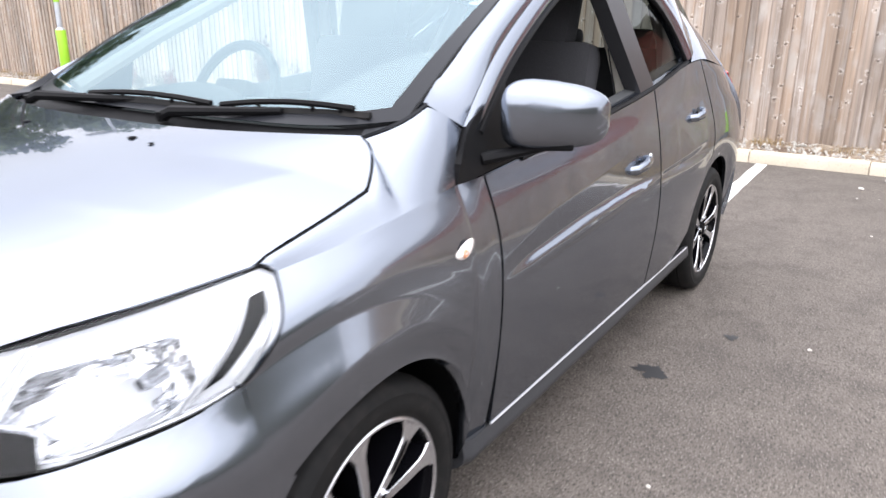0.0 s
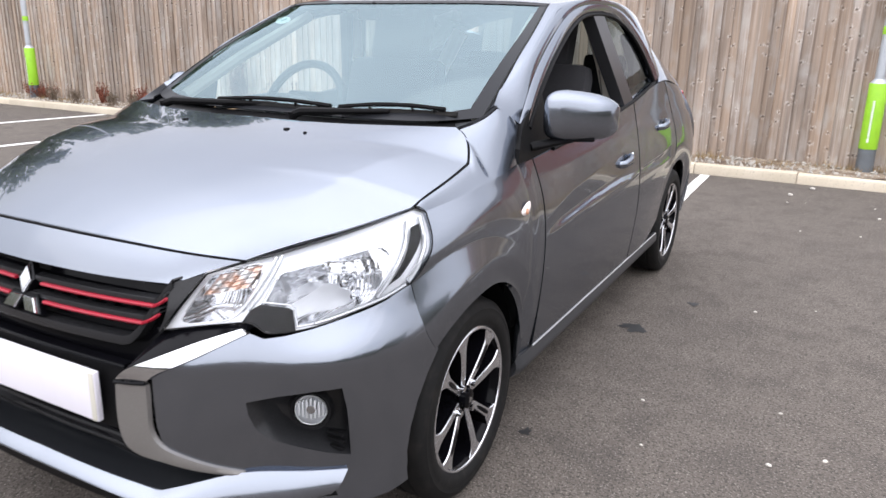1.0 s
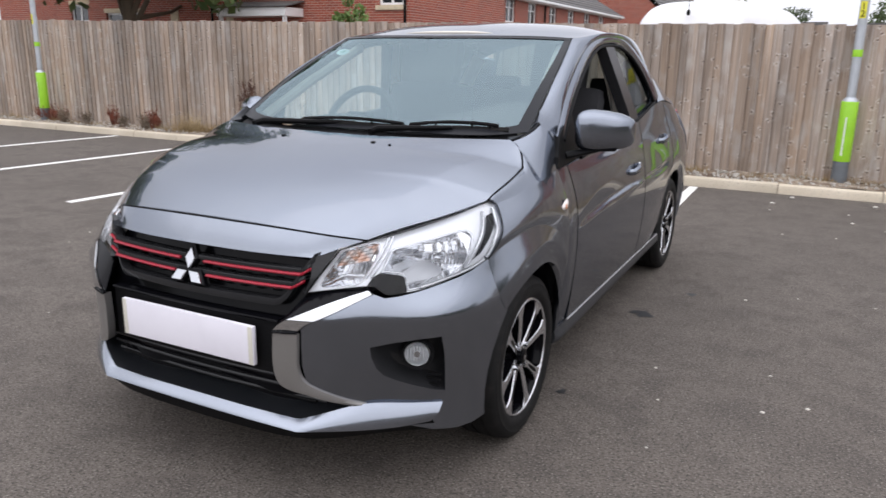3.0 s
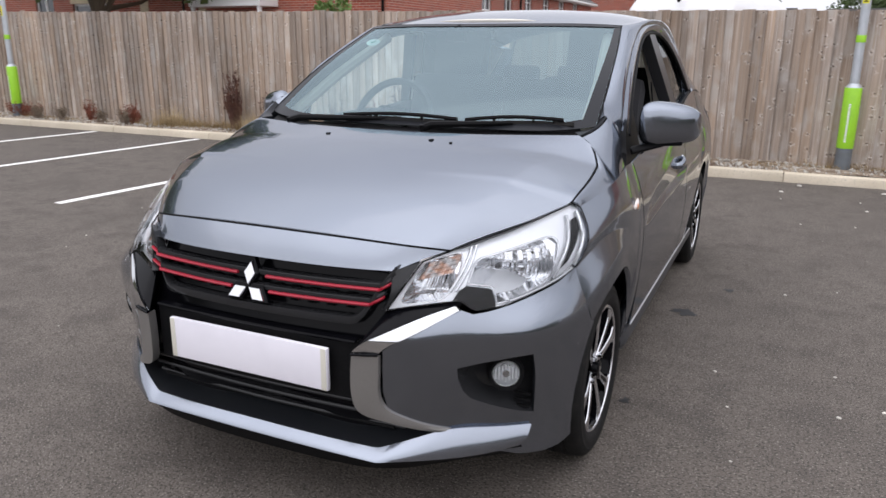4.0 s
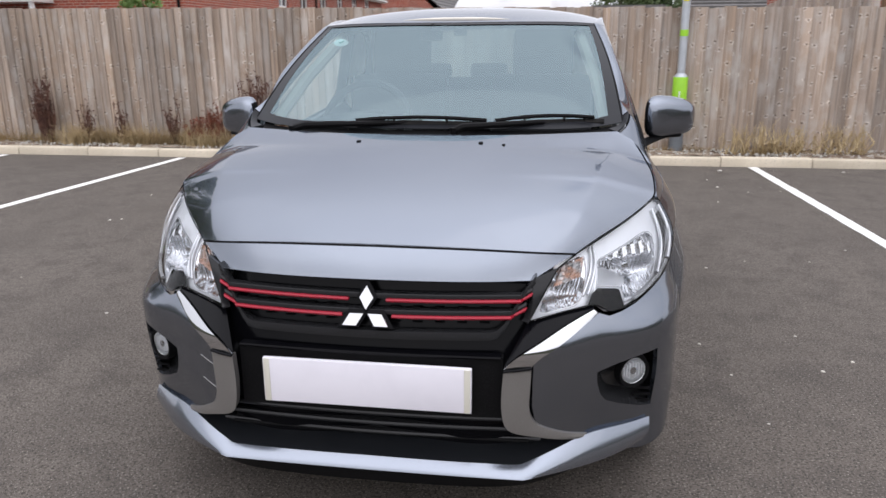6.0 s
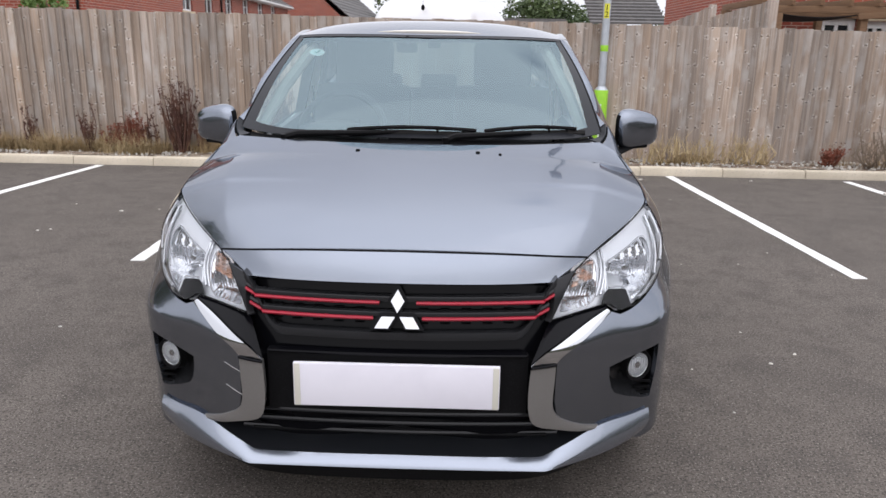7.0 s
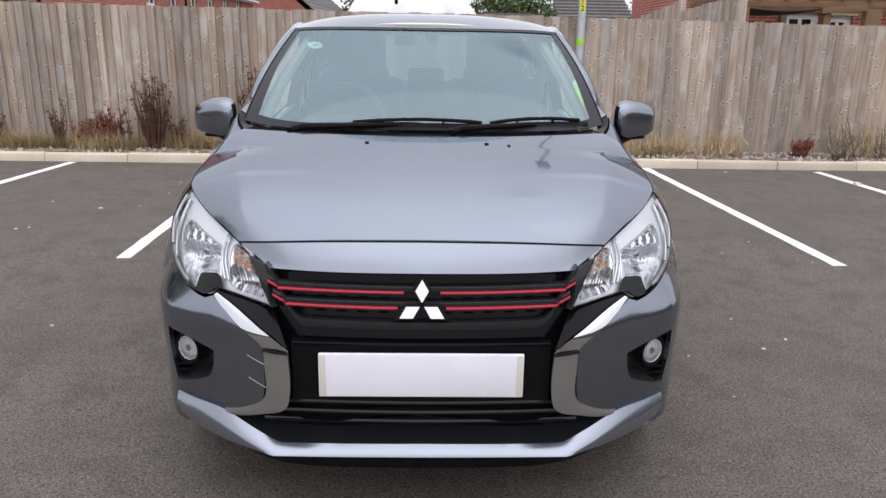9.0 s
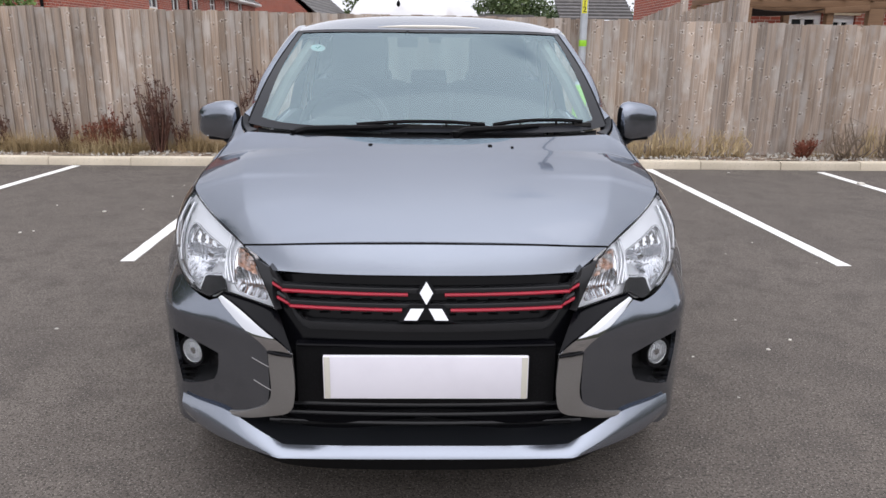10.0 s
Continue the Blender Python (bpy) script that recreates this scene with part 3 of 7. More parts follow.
# ---- lamp posts ----
def build_post(x, y, lean):
    post = empty("lamp_post", (x, y, 0.0))
    tagged(post, "galvanised lamp post with lime-green sleeve and grey painted foot", "lamp post", "lamp posts")
    part("foot", Build().spin([(0.0, 0.0), (0.0, 0.078), (0.3, 0.076), (0.3, 0.0)], "z", n=20), POSTBASE, post, "dark grey painted steel foot")
    sl = part("sleeve", Build().spin([(0.295, 0.078), (0.3, 0.08), (0.895, 0.08), (0.9, 0.078), (0.9, 0.05)], "z", n=24), GREEN, post, "lime-green printed sleeve")
    # unreadable upright lettering on the sleeve as plain bars
    bars = Build()
    rng = random.Random(2)
    z = 0.36
    while z < 0.74:
        h = rng.uniform(0.007, 0.014)
        a = radians(-100)
        c, s = math.cos(a), math.sin(a)
        q = [(0.0815 * math.cos(a + k), 0.0815 * math.sin(a + k)) for k in (-0.12, 0.0, 0.12)]
        bars.add([(u, v, zz) for zz in (z, z + h) for u, v in q], [(0, 1, 4, 3), (1, 2, 5, 4)])
        z += h + 0.005
    part("lettering", bars, UPVC, sl)
    part("cone", Build().spin([(0.9, 0.079), (0.935, 0.05), (0.94, 0.044)], "z", n=20), GALV, post)
    part("shaft", Build().spin([(0.94, 0.044), (2.5, 0.041), (4.9, 0.034), (4.9, 0.0)], "z", n=20), GALV, post)
    part("band", Build().spin([(1.335, 0.0445), (1.34, 0.0455), (1.40, 0.0455), (1.405, 0.0445)], "z", n=20), GREEN, post, "lime-green band")
    lab = part("number_label", Build().spin([(1.70, 0.0445), (1.70, 0.0452), (1.86, 0.0452), (1.86, 0.0445)], "z", n=10, a0=radians(-140), a1=radians(-60)), YELLOW, post, "yellow number label")
    for ch, z in (("1", 1.785), ("2", 1.715)):
        cu = bpy.data.curves.new("digit", "FONT")
        cu.body, cu.size, cu.align_x, cu.extrude = ch, 0.085, "CENTER", 0.0008
        tmp = bpy.data.objects.new("digit", cu)
        scene.collection.objects.link(tmp)
        me = bpy.data.meshes.new_from_object(tmp.evaluated_get(bpy.context.evaluated_depsgraph_get()))
        bpy.data.objects.remove(tmp)
        me.materials.clear()
        me.materials.append(BLACK)
        d = new("digit", me)
        d.parent = lab
        d.matrix_basis = pose(-0.008, -0.0475, z, 90, 0, -10)
    # lantern on a short bracket towards the bays
    head = part("lantern", Build().box((-0.11, -0.62, 4.86), (0.11, -0.06, 4.97), 0.03), GALV, post, "flat grey lantern head")
    part("lantern_glass", Build().box((-0.085, -0.58, 4.845), (0.085, -0.2, 4.862), 0.006), UPVC, head)
    part("bracket", Build().tube([(0, 0, 4.85), (0, -0.03, 4.91), (0, -0.12, 4.92)], 0.03), GALV, post)


# ---- houses behind ----
def uv_wall(b, name, material, parent, along):
    """A wall whose brick courses follow its length and height."""
    ob = part(name, b, material, parent, smooth=False)
    me = ob.data
    uv = me.uv_layers.new(name="courses")
    ax = Vector(along).normalized()
    for poly in me.polygons:
        flat = abs(poly.normal.dot(ax)) > 0.7
        for li in poly.loop_indices:
            co = me.vertices[me.loops[li].vertex_index].co
            uv.data[li].uv = ((co.dot(Vector((-ax.y, ax.x, 0))) if flat else co.dot(ax)), co.z)
    return ob


def build_house(name, ox, oy, heading, length, depth, base, eave, windows, label, ridge=2.4, pipes=(), roof=ROOFTILE, fw=0.07):
    """A brick house with its front from (ox, oy) along heading, its openings set in recesses; windows: (along, sill, width, height)."""
    house = empty(name, (ox, oy, base))
    house.rotation_euler = (0, 0, radians(heading))
    tagged(house, label, "house")
    H = eave - base
    # front wall in strips round the openings
    cuts = sorted([(a - w / 2, a + w / 2, s - base, s - base + h) for a, s, w, h in windows])
    pieces, x = [], 0.0
    for x0, x1, z0, z1 in cuts:
        pieces += [((x, 0, 0), (x0, 0.28, H)), ((x0, 0, 0), (x1, 0.28, z0))]
        if z1 < H - 0.02:
            pieces.append(((x0, 0, z1), (x1, 0.28, H)))
        x = x1
    pieces.append(((x, 0, 0), (length, 0.28, H)))
    for lo, hi in pieces:
        uv_wall(Build().box(lo, hi), "front_wall", BRICK, house, (1, 0, 0))
    uv_wall(Build().box((0.285, depth - 0.28, 0), (length - 0.285, depth, H)), "back_wall", BRICK, house, (1, 0, 0))
    for xg in (0.0, length - 0.28):
        ring = [(0.285, 0.0), (depth, 0.0), (depth, H), (depth / 2, H + ridge - 0.1), (0.285, H + 0.04)]
        vs = [(xx, yy, zz) for xx in (xg, xg + 0.28) for yy, zz in ring]
        uv_wall(Build().add(vs, [(4, 3, 2, 1, 0), (5, 6, 7, 8, 9)] + [(i, (i + 1) % 5, 5 + (i + 1) % 5, 5 + i) for i in range(5)]), "gable_wall", BRICK, house, (0, 1, 0))
    # two roof slopes with courses of tiles
    for sgn in (0, 1):
        y0, y1 = (-0.3, depth / 2) if sgn == 0 else (depth + 0.3, depth / 2)
        rows = 14
        slope = part("roof", Build().add([(-0.15, y0, H - 0.03), (length + 0.15, y0, H - 0.03), (length + 0.15, y1, H + ridge - 0.01), (-0.15, y1, H + ridge - 0.01)], [(0, 1, 2, 3)]), roof, house, smooth=False)
        for k in range(rows):
            ya, yb = y0 + (y1 - y0) * k / rows, y0 + (y1 - y0) * (k + 1) / rows
            za, zb = H - 0.05 + (ridge + 0.05) * k / rows, H - 0.05 + (ridge + 0.05) * (k + 1) / rows
            c = [(-0.15, ya, za + 0.08), (length + 0.15, ya, za + 0.08), (length + 0.15, yb, zb + 0.035), (-0.15, yb, zb + 0.035)]
            d = [(px, py, pz - 0.05) for px, py, pz in c]
            part("roof_course", Build().add(c + d, [(0, 1, 2, 3), (7, 6, 5, 4), (0, 4, 5, 1), (1, 5, 6, 2), (2, 6, 7, 3), (3, 7, 4, 0)]), roof, slope, smooth=False)
    part("gutter", Build().box((-0.1, -0.36, H - 0.12), (length + 0.1, -0.26, H - 0.02), 0.02), UPVC, house, "white gutter and fascia")
    part("fascia", Build().box((-0.1, -0.24, H - 0.16), (length + 0.1, -0.01, H - 0.03)), UPVC, house)
    for a, s, w, h in windows:
        z = s - base
        win = part("window", Build().box((a - w / 2 - 0.004, 0.07, z), (a - w / 2 + fw, 0.15, z + h)).box((a + w / 2 - fw, 0.07, z), (a + w / 2 + 0.004, 0.15, z + h)).box((a - w / 2 + fw, 0.07, z), (a + w / 2 - fw, 0.15, z + fw)).box((a - w / 2 + fw, 0.07, z + h - fw), (a + w / 2 - fw, 0.15, z + h)).box((a - 0.035, 0.08, z + fw), (a + 0.035, 0.14, z + h - fw)).box((a - w / 2 + fw, 0.085, z + h * 0.6), (a + w / 2 - fw, 0.135, z + h * 0.6 + 0.03)), UPVC, house, "white framed window")
        part("pane", Build().box((a - w / 2 + 0.03, 0.105, z + 0.03), (a + w / 2 - 0.03, 0.112, z + h - 0.03)), DARKGLASS, win)
        part("sill", Build().box((a - w / 2 - 0.1, -0.06, z - 0.14), (a + w / 2 + 0.1, 0.2, z - 0.003), 0.008), STONE, win, "pale stone sill")
        part("lintel", Build().box((a - w / 2 - 0.1, -0.012, z + h + 0.003), (a + w / 2 + 0.1, 0.2, z + h + 0.15), 0.004), STONE, win)
    for p in pipes:
        part("downpipe", Build().tube([(p, -0.06, 0.0), (p, -0.06, H - 0.1)], 0.04), BLACK, house, "black downpipe")
    return house


def build_tree(x, y, base, height, spread, seed, dense=5200, leaf=LEAF, label="broad green tree behind the houses"):
    rng = np.random.RandomState(seed)
    tree = empty("tree", (x, y, base))
    tagged(tree, label, "tree", "trees behind the fence")
    b = Build()
    b.tube([(0, 0, 0), (0.1, 0.05, height * 0.3), (0.0, 0.1, height * 0.65)], [0.1 * min(spread, 3.0), 0.07 * min(spread, 3.0), 0.03 * min(spread, 3.0)], 9)
    clumps = []
    for k in range(26):
        a, r = rng.rand() * 6.283, spread * math.sqrt(rng.rand())
        h = height * (0.42 + 0.55 * rng.rand() * (1 - 0.45 * (r / spread) ** 2))
        clumps.append((r * math.cos(a), r * math.sin(a), h, spread * rng.uniform(0.22, 0.4)))
        if k % 2 == 0:
            b.tube([(0.05, 0.05, height * (0.25 + 0.3 * rng.rand())), (clumps[-1][0] * 0.5, clumps[-1][1] * 0.5, h * 0.8), clumps[-1][:3]], [0.033 * min(spread, 3.0), 0.02 * min(spread, 3.0), 0.007 * min(spread, 3.0)], 6)
    part("trunk", b, BARK, tree)
    c = Build()
    vs, fs = [], []
    for i in range(dense):
        cx, cy, cz, cr = clumps[rng.randint(len(clumps))]
        d = rng.normal(size=3)
        d /= np.linalg.norm(d)
        p = np.array((cx, cy, cz)) + d * cr * rng.uniform(0.6, 1.08) * np.array((1, 1, 0.8))
        s = rng.uniform(0.07, 0.17) * max(spread, 0.9) / 3
        u = rng.normal(size=3)
        u /= np.linalg.norm(u)
        w = np.cross(u, rng.normal(size=3))
        w /= np.linalg.norm(w)
        k = len(vs)
        vs += [p - u * s, p + w * s * 0.6 + d * s * 0.2, p + u * s, p - w * s * 0.6]
        fs.append((k, k + 1, k + 2, k + 3))
    c.add(vs, fs)
    part("crown", c, leaf, tree, smooth=False)


def build_van():
    van = empty("van", (-0.56, 10.78, -0.34))
    van.rotation_euler = (0, 0, radians(75))
    tagged(van, "white high-roofed panel van parked behind the fence", "van")
    # cross-sections along the length: (along, half width, roof height)
    st = spline([(0.0, 0.90, 2.22), (0.08, 0.94, 2.40), (0.3, 0.97, 2.49), (1.2, 0.98, 2.54), (2.4, 0.97, 2.52), (3.0, 0.95, 2.44), (3.4, 0.93, 2.2), (4.0, 0.9, 1.5), (4.7, 0.86, 1.1)])

    def ring(L, w, h, k=1.0):
        out = []
        for a in np.linspace(0, math.pi, 34):
            cx, sz = math.cos(a), math.sin(a)
            z = 0.3 + (h - 0.3) * sz ** 0.3
            lean = 1 - 0.13 * max(0.0, (z - 1.35) / 1.2) ** 1.6
            out.append((L, math.copysign(abs(cx) ** 0.3, cx) * w * lean * k, 0.3 + (z - 0.3) * k))
        return out
    secs = [ring(-0.05, 0.9, 2.22, 0.02), ring(-0.04, 0.9, 2.22, 0.8), ring(-0.025, 0.9, 2.22, 0.96)] + [ring(*st(t)) for t in np.linspace(0, 1, 50)] + [ring(4.75, 0.86, 1.1, 0.02)]
    part("body", Build().grid(np.array(secs)[:, ::-1]).outward((2.3, 0, 1.0)), WHITE, van)
    part("chassis", Build().box((0.1, -0.8, 0.2), (4.6, 0.8, 0.5), 0.03), BLACK, van)
    for lx in (0.9, 3.8):
        for s in (-1, 1):
            w = part("wheel", Build().spin([(-0.1, 0.0), (-0.1, 0.3), (-0.06, 0.34), (0.06, 0.34), (0.1, 0.3), (0.1, 0.0)], "y", (lx, s * 0.82, 0.34), 20), RUBBER, van)
            part("hub", Build().spin([(-0.105 if s < 0 else 0.105, 0.0), (-0.105 if s < 0 else 0.105, 0.17)], "y", (lx, s * 0.82, 0.34), 16), GALV, w)
    part("rear_wiper", Build().tube([(-0.055, -0.08, 2.36), (-0.06, -0.08, 2.62)], 0.006).spin([(-0.03, 0.0), (-0.02, 0.02), (0.01, 0.032), (0.05, 0.024), (0.07, 0.0)], "z", (-0.06, -0.08, 2.30), 12), BLACK, van, "small black fitting with a thin stem")
    # raised outline on the flank
    rib = [(0.35, 2.0), (0.45, 2.12), (1.2, 2.16), (2.2, 2.14), (2.6, 2.02), (2.7, 1.8)]
    for s in (-1, 1):
        part("flank_rib", Build().tube([(a, s * (0.975 - 0.13 * max(0.0, (z - 1.35) / 1.2) ** 1.6), z) for a, z in rib], 0.022, 6), WHITE, van)


def build_porch():
    """White-edged flat canopy on the front of the brick house."""
    porch = empty("porch_canopy", (-16.4, 17.3, 2.4))
    tagged(porch, "white porch canopy with a grey felt roof", "porch")
    part("fascia", Build().box((0, 0, 0.0), (2.8, 0.9, 0.26), 0.01), UPVC, porch)
    part("felt_roof", Build().add([(-0.08, -0.08, 0.265), (2.88, -0.08, 0.265), (2.88, 0.88, 0.46), (-0.08, 0.88, 0.46), (-0.08, -0.08, 0.30), (2.88, -0.08, 0.30), (2.88, 0.88, 0.50), (-0.08, 0.88, 0.50)], [(3, 2, 1, 0), (4, 5, 6, 7), (0, 1, 5, 4), (1, 2, 6, 5), (2, 3, 7, 6), (3, 0, 4, 7)]), ROOFTILE, porch, "grey felt roof", smooth=False)
    for x in (0.1, 2.7):
        part("canopy_post", Build().box((x - 0.05, 0.05, -3.6), (x + 0.05, 0.15, 0.0)), UPVC, porch)


def build_pergola():
    pergola = empty("pergola", (5.6, 12.0, -0.44))
    tagged(pergola, "brown timber pergola in the garden behind the fence", "pergola")
    for x, y, w in ((0.08, 0.0, 0.06), (1.56, 0.0, 0.06), (2.39, 0.0, 0.14), (0.08, 1.7, 0.06), (1.56, 1.7, 0.06), (2.44, 1.7, 0.07)):
        part("post", Build().box((x - w, y - 0.07, 0), (x + w, y + 0.07, 2.5), 0.008), TIMBER, pergola)
    for y in (-0.02, 1.72):
        part("beam", Build().box((-0.35, y - 0.04, 2.505), (4.2, y + 0.04, 2.62), 0.006), TIMBER, pergola)
    part("brace", Build().box((-0.3, -0.03, -0.05), (0.5, 0.03, 0.05), 0.006, Matrix.Translation((1.72, -0.10, 2.47)) @ Euler((0, radians(-4), 0)).to_matrix().to_4x4()), TIMBER, pergola)
    for k in range(9):
        part("rafter", Build().box((-0.25 + 0.5 * k, -0.12, 2.625), (-0.19 + 0.5 * k, 2.0, 2.74), 0.006), TIMBER, pergola)
    cloth = np.array([[(0.12 + 1.36 * a, 0.02 + 1.6 * b, 2.49 - 0.05 * math.sin(math.pi * a) - 0.04 * math.sin(math.pi * b)) for b in np.linspace(0, 1, 7)] for a in np.linspace(0, 1, 13)])
    part("shade_cloth", Build().shell(cloth, 0.01), FABRIC, pergola, "dark sagging shade cloth")


def build_garden_fence():
    fence = empty("garden_fence", (4.25, 8.2, -0.1))
    tagged(fence, "grey timber side fence running back from the boundary in two steps", "fence")
    rng = random.Random(5)
    me = Build().box((-0.012, -0.055, 0), (0.012, 0.055, 1), 0).mesh("board", BOARD, smooth=False)
    y = 0.55
    while y < 8.5:
        ob = new("board", me)
        ob.parent = fence
        top = (2.13 - 0.045 * (y - 0.5) if y < 2.95 else 2.20 - 0.075 * (y - 2.95)) + rng.gauss(0, 0.005)
        low = ground_z(8.2 + y) + 0.1
        ob.location = (rng.uniform(-0.006, 0.006), y, low)
        ob.scale = (1, 1, top - low)
        ob.rotation_euler = (0, 0, rng.gauss(0, 0.03))
        y += 0.104
    for y, top in ((0.45, 2.2), (2.92, 2.22), (5.9, 2.0)):
        part("fence_post", Build().box((-0.05, y - 0.05, ground_z(8.2 + y)), (0.05, y + 0.05, top), 0.004), BOARD, fence)


def build_shed(name, x0, x1, y, eave, top, base, label):
    """A low building with a ribbed metal roof sloping towards the bays."""
    shed = empty(name, (x0, y, base))
    tagged(shed, label, "shed")
    L = x1 - x0
    part("wall", Build().box((0.1, 0.1, 0), (L - 0.1, 5, eave - base - 0.02)), UPVC if name == "garage" else ROOFTILE, shed, smooth=False)
    n = 9
    for k in range(n):
        ya, yb = -0.2 + 2.7 * k / n, -0.2 + 2.7 * (k + 1) / n
        za, zb = eave - base + (top - eave) * k / n, eave - base + (top - eave) * (k + 1) / n
        c = [(0, ya, za + 0.10), (L, ya, za + 0.10), (L, yb, zb + 0.02), (0, yb, zb + 0.02)]
        d = [(px, py, pz - 0.09) for px, py, pz in c]
        part("roof_course", Build().add(c + d, [(0, 1, 2, 3), (7, 6, 5, 4), (0, 4, 5, 1), (1, 5, 6, 2), (2, 6, 7, 3), (3, 7, 4, 0)]), ROOFTILE, shed, smooth=False)
    return shed


def build_background():
    build_house("terrace", -10.0, 18.6, 90, 24.2, 8.0, -1.9, 3.62, [(a, 2.58, 1.0, 0.92) for a in (2.75, 5.35, 8.0, 10.4, 13.0, 15.6, 18.2, 20.8)], "row of red brick terraced houses with white windows", pipes=(1.1, 6.75, 11.8))
    house = build_house("brick_house", -29.0, 18.2, 0, 19.3, 7.0, -1.35, 4.6, [(4.85, 1.45, 0.95, 1.5), (7.25, 0.7, 1.85, 1.93), (18.65, 2.72, 0.85, 1.1)], "red brick house with white windows", ridge=2.2, pipes=(11.6, 19.15))
    part("corner_stone", Build().box((9.62, -0.03, 3.6), (9.98, 0.1, 4.05), 0.006), STONE, house, "pale stone block in the brickwork")
    part("corner_stone", Build().box((12.2, -0.03, 3.6), (12.5, 0.1, 3.95), 0.006), STONE, house, "pale stone block in the brickwork")
    build_porch()
    gable = build_house("far_house", -7.2, 46.0, 87, 16.0, 8.5, -2.2, 3.3, [], "far red brick gable house with solar panels", ridge=3.7)
    for k in range(3):
        part("solar_panel", Build().add([(1.0 + 4.4 * k, 0.7, 6.30), (5.0 + 4.4 * k, 0.7, 6.30), (5.0 + 4.4 * k, 2.4, 7.72), (1.0 + 4.4 * k, 2.4, 7.72), (1.0 + 4.4 * k, 0.7, 6.18), (5.0 + 4.4 * k, 0.7, 6.18), (5.0 + 4.4 * k, 2.4, 7.60), (1.0 + 4.4 * k, 2.4, 7.60)], [(0, 1, 2, 3), (7, 6, 5, 4), (0, 4, 5, 1), (1, 5, 6, 2), (2, 6, 7, 3), (3, 7, 4, 0)]), DARKGLASS, gable, "glossy solar panel", smooth=False)
    build_shed("long_shed", 2.4, 7.15, 48.8, 2.75, 3.55, -2.2, "long low shed with a ribbed grey roof")
    build_shed("low_shed", -2.5, 0.8, 48.8, 2.9, 3.62, -2.2, "low shed with a ribbed grey roof")
    build_shed("garage", 5.65, 8.9, 31.8, 2.55, 3.9, -2.2, "white-walled garage with a dark ribbed roof")
    build_house("right_house", 6.55, 14.0, 0, 9.0, 9.0, -0.85, 3.5, [(1.165, -0.1, 0.73, 2.18), (1.945, -0.1, 0.55, 2.13), (4.6, 0.2, 1.2, 1.7)], "red brick house with white patio doors beside a pergola", ridge=2.6, fw=0.13)
    build_pergola()
    build_garden_fence()
    for x, y, h, s, k in ((-3.2, 52, 6.4, 3.0, 1), (-1.6, 54, 7.0, 1.9, 15), (2.2, 54, 5.6, 2.2, 2), (6.4, 56, 8.4, 3.2, 3), (4.7, 58, 8.4, 3.0, 12), (8.6, 60, 7.6, 3.4, 13), (-5.0, 60, 8.2, 3.6, 14), (10.8, 54, 6.2, 3.0, 11), (14.0, 44, 6.4, 3.2, 4), (18.0, 42, 7.0, 3.8, 5), (23, 36, 7.4, 4.0, 6), (-20.5, 10.2, 9.0, 4.4, 8), (-18.6, 15.6, 10.6, 4.4, 9)):
        build_tree(x, y, ground_z(y), h, s, k, 9000 if x < -15 else 5200)
    build_tree(-6.3, 10.4, ground_z(10.4), 3.1, 0.42, 7, 1500, SHRUB, "slender bright green shrub close behind the fence")


def build_unseen_hedge(name, x0, y0, x1, y1, h, seed):
    """A plain clipped hedge, added out of view to shape reflections in the car."""
    rng = np.random.RandomState(seed)
    ln = math.hypot(x1 - x0, y1 - y0)
    n = int(ln / 0.5)
    d = np.array((x1 - x0, y1 - y0)) / ln
    nrm = np.array((-d[1], d[0]))
    prof = [(-0.6, 0.0), (-0.7, h * 0.3), (-0.65, h * 0.7), (-0.5, h * 0.95), (0.0, h), (0.5, h * 0.95), (0.7, h * 0.4), (0.6, 0.0)]
    g = np.array([[(x0 + d[0] * ln * i / n + nrm[0] * o + rng.normal() * 0.07, y0 + d[1] * ln * i / n + nrm[1] * o + rng.normal() * 0.07, max(0, z + rng.normal() * 0.12 * (z > 0))) for o, z in prof] for i in range(n + 1)])
    tagged(part(name, Build().grid(g).outward(((x0 + x1) / 2, (y0 + y1) / 2, h / 2)), HEDGE, None), "plain dark green hedge added out of view to darken low reflections", "hedge", kind="structure")


build_ground()
for row in ((-8.5, 2.62, -8.2, 6.45), (-6.45, 2.62, -6.2, 6.45), (-4.16, 2.62, -3.9, 6.45), (-1.865, 2.69, -1.98, 6.45), (0.51, 2.66, 0.455, 6.47), (2.615, 2.66, 2.485, 6.49), (4.53, 2.62, 4.38, 6.36)):
    build_line(*row)
build_kerb()
build_verge()
build_post(1.785, 7.14, 0)
build_post(-10.6, 6.95, 0)
build_van()
build_background()
# unseen hedges, added so the paint and chrome mirror a dark horizon
build_unseen_hedge("unseen_hedge_south", -26, -19.0, 16, -19.0, 1.7, 1)
build_unseen_hedge("unseen_hedge_east", 14.5, -19, 14.5, 6, 2.8, 2)
build_unseen_hedge("unseen_hedge_west", -24.0, -19, -24.0, 4, 2.6, 3)


# ---- the car ----
car = empty("car", (0, 0, 0))
tagged(car, "dark silver-grey metallic five-door hatchback parked on the asphalt", "car")
HUB_F, HUB_R, HUB_Z, ARCH = 0.745, 3.19, 0.285, 0.335

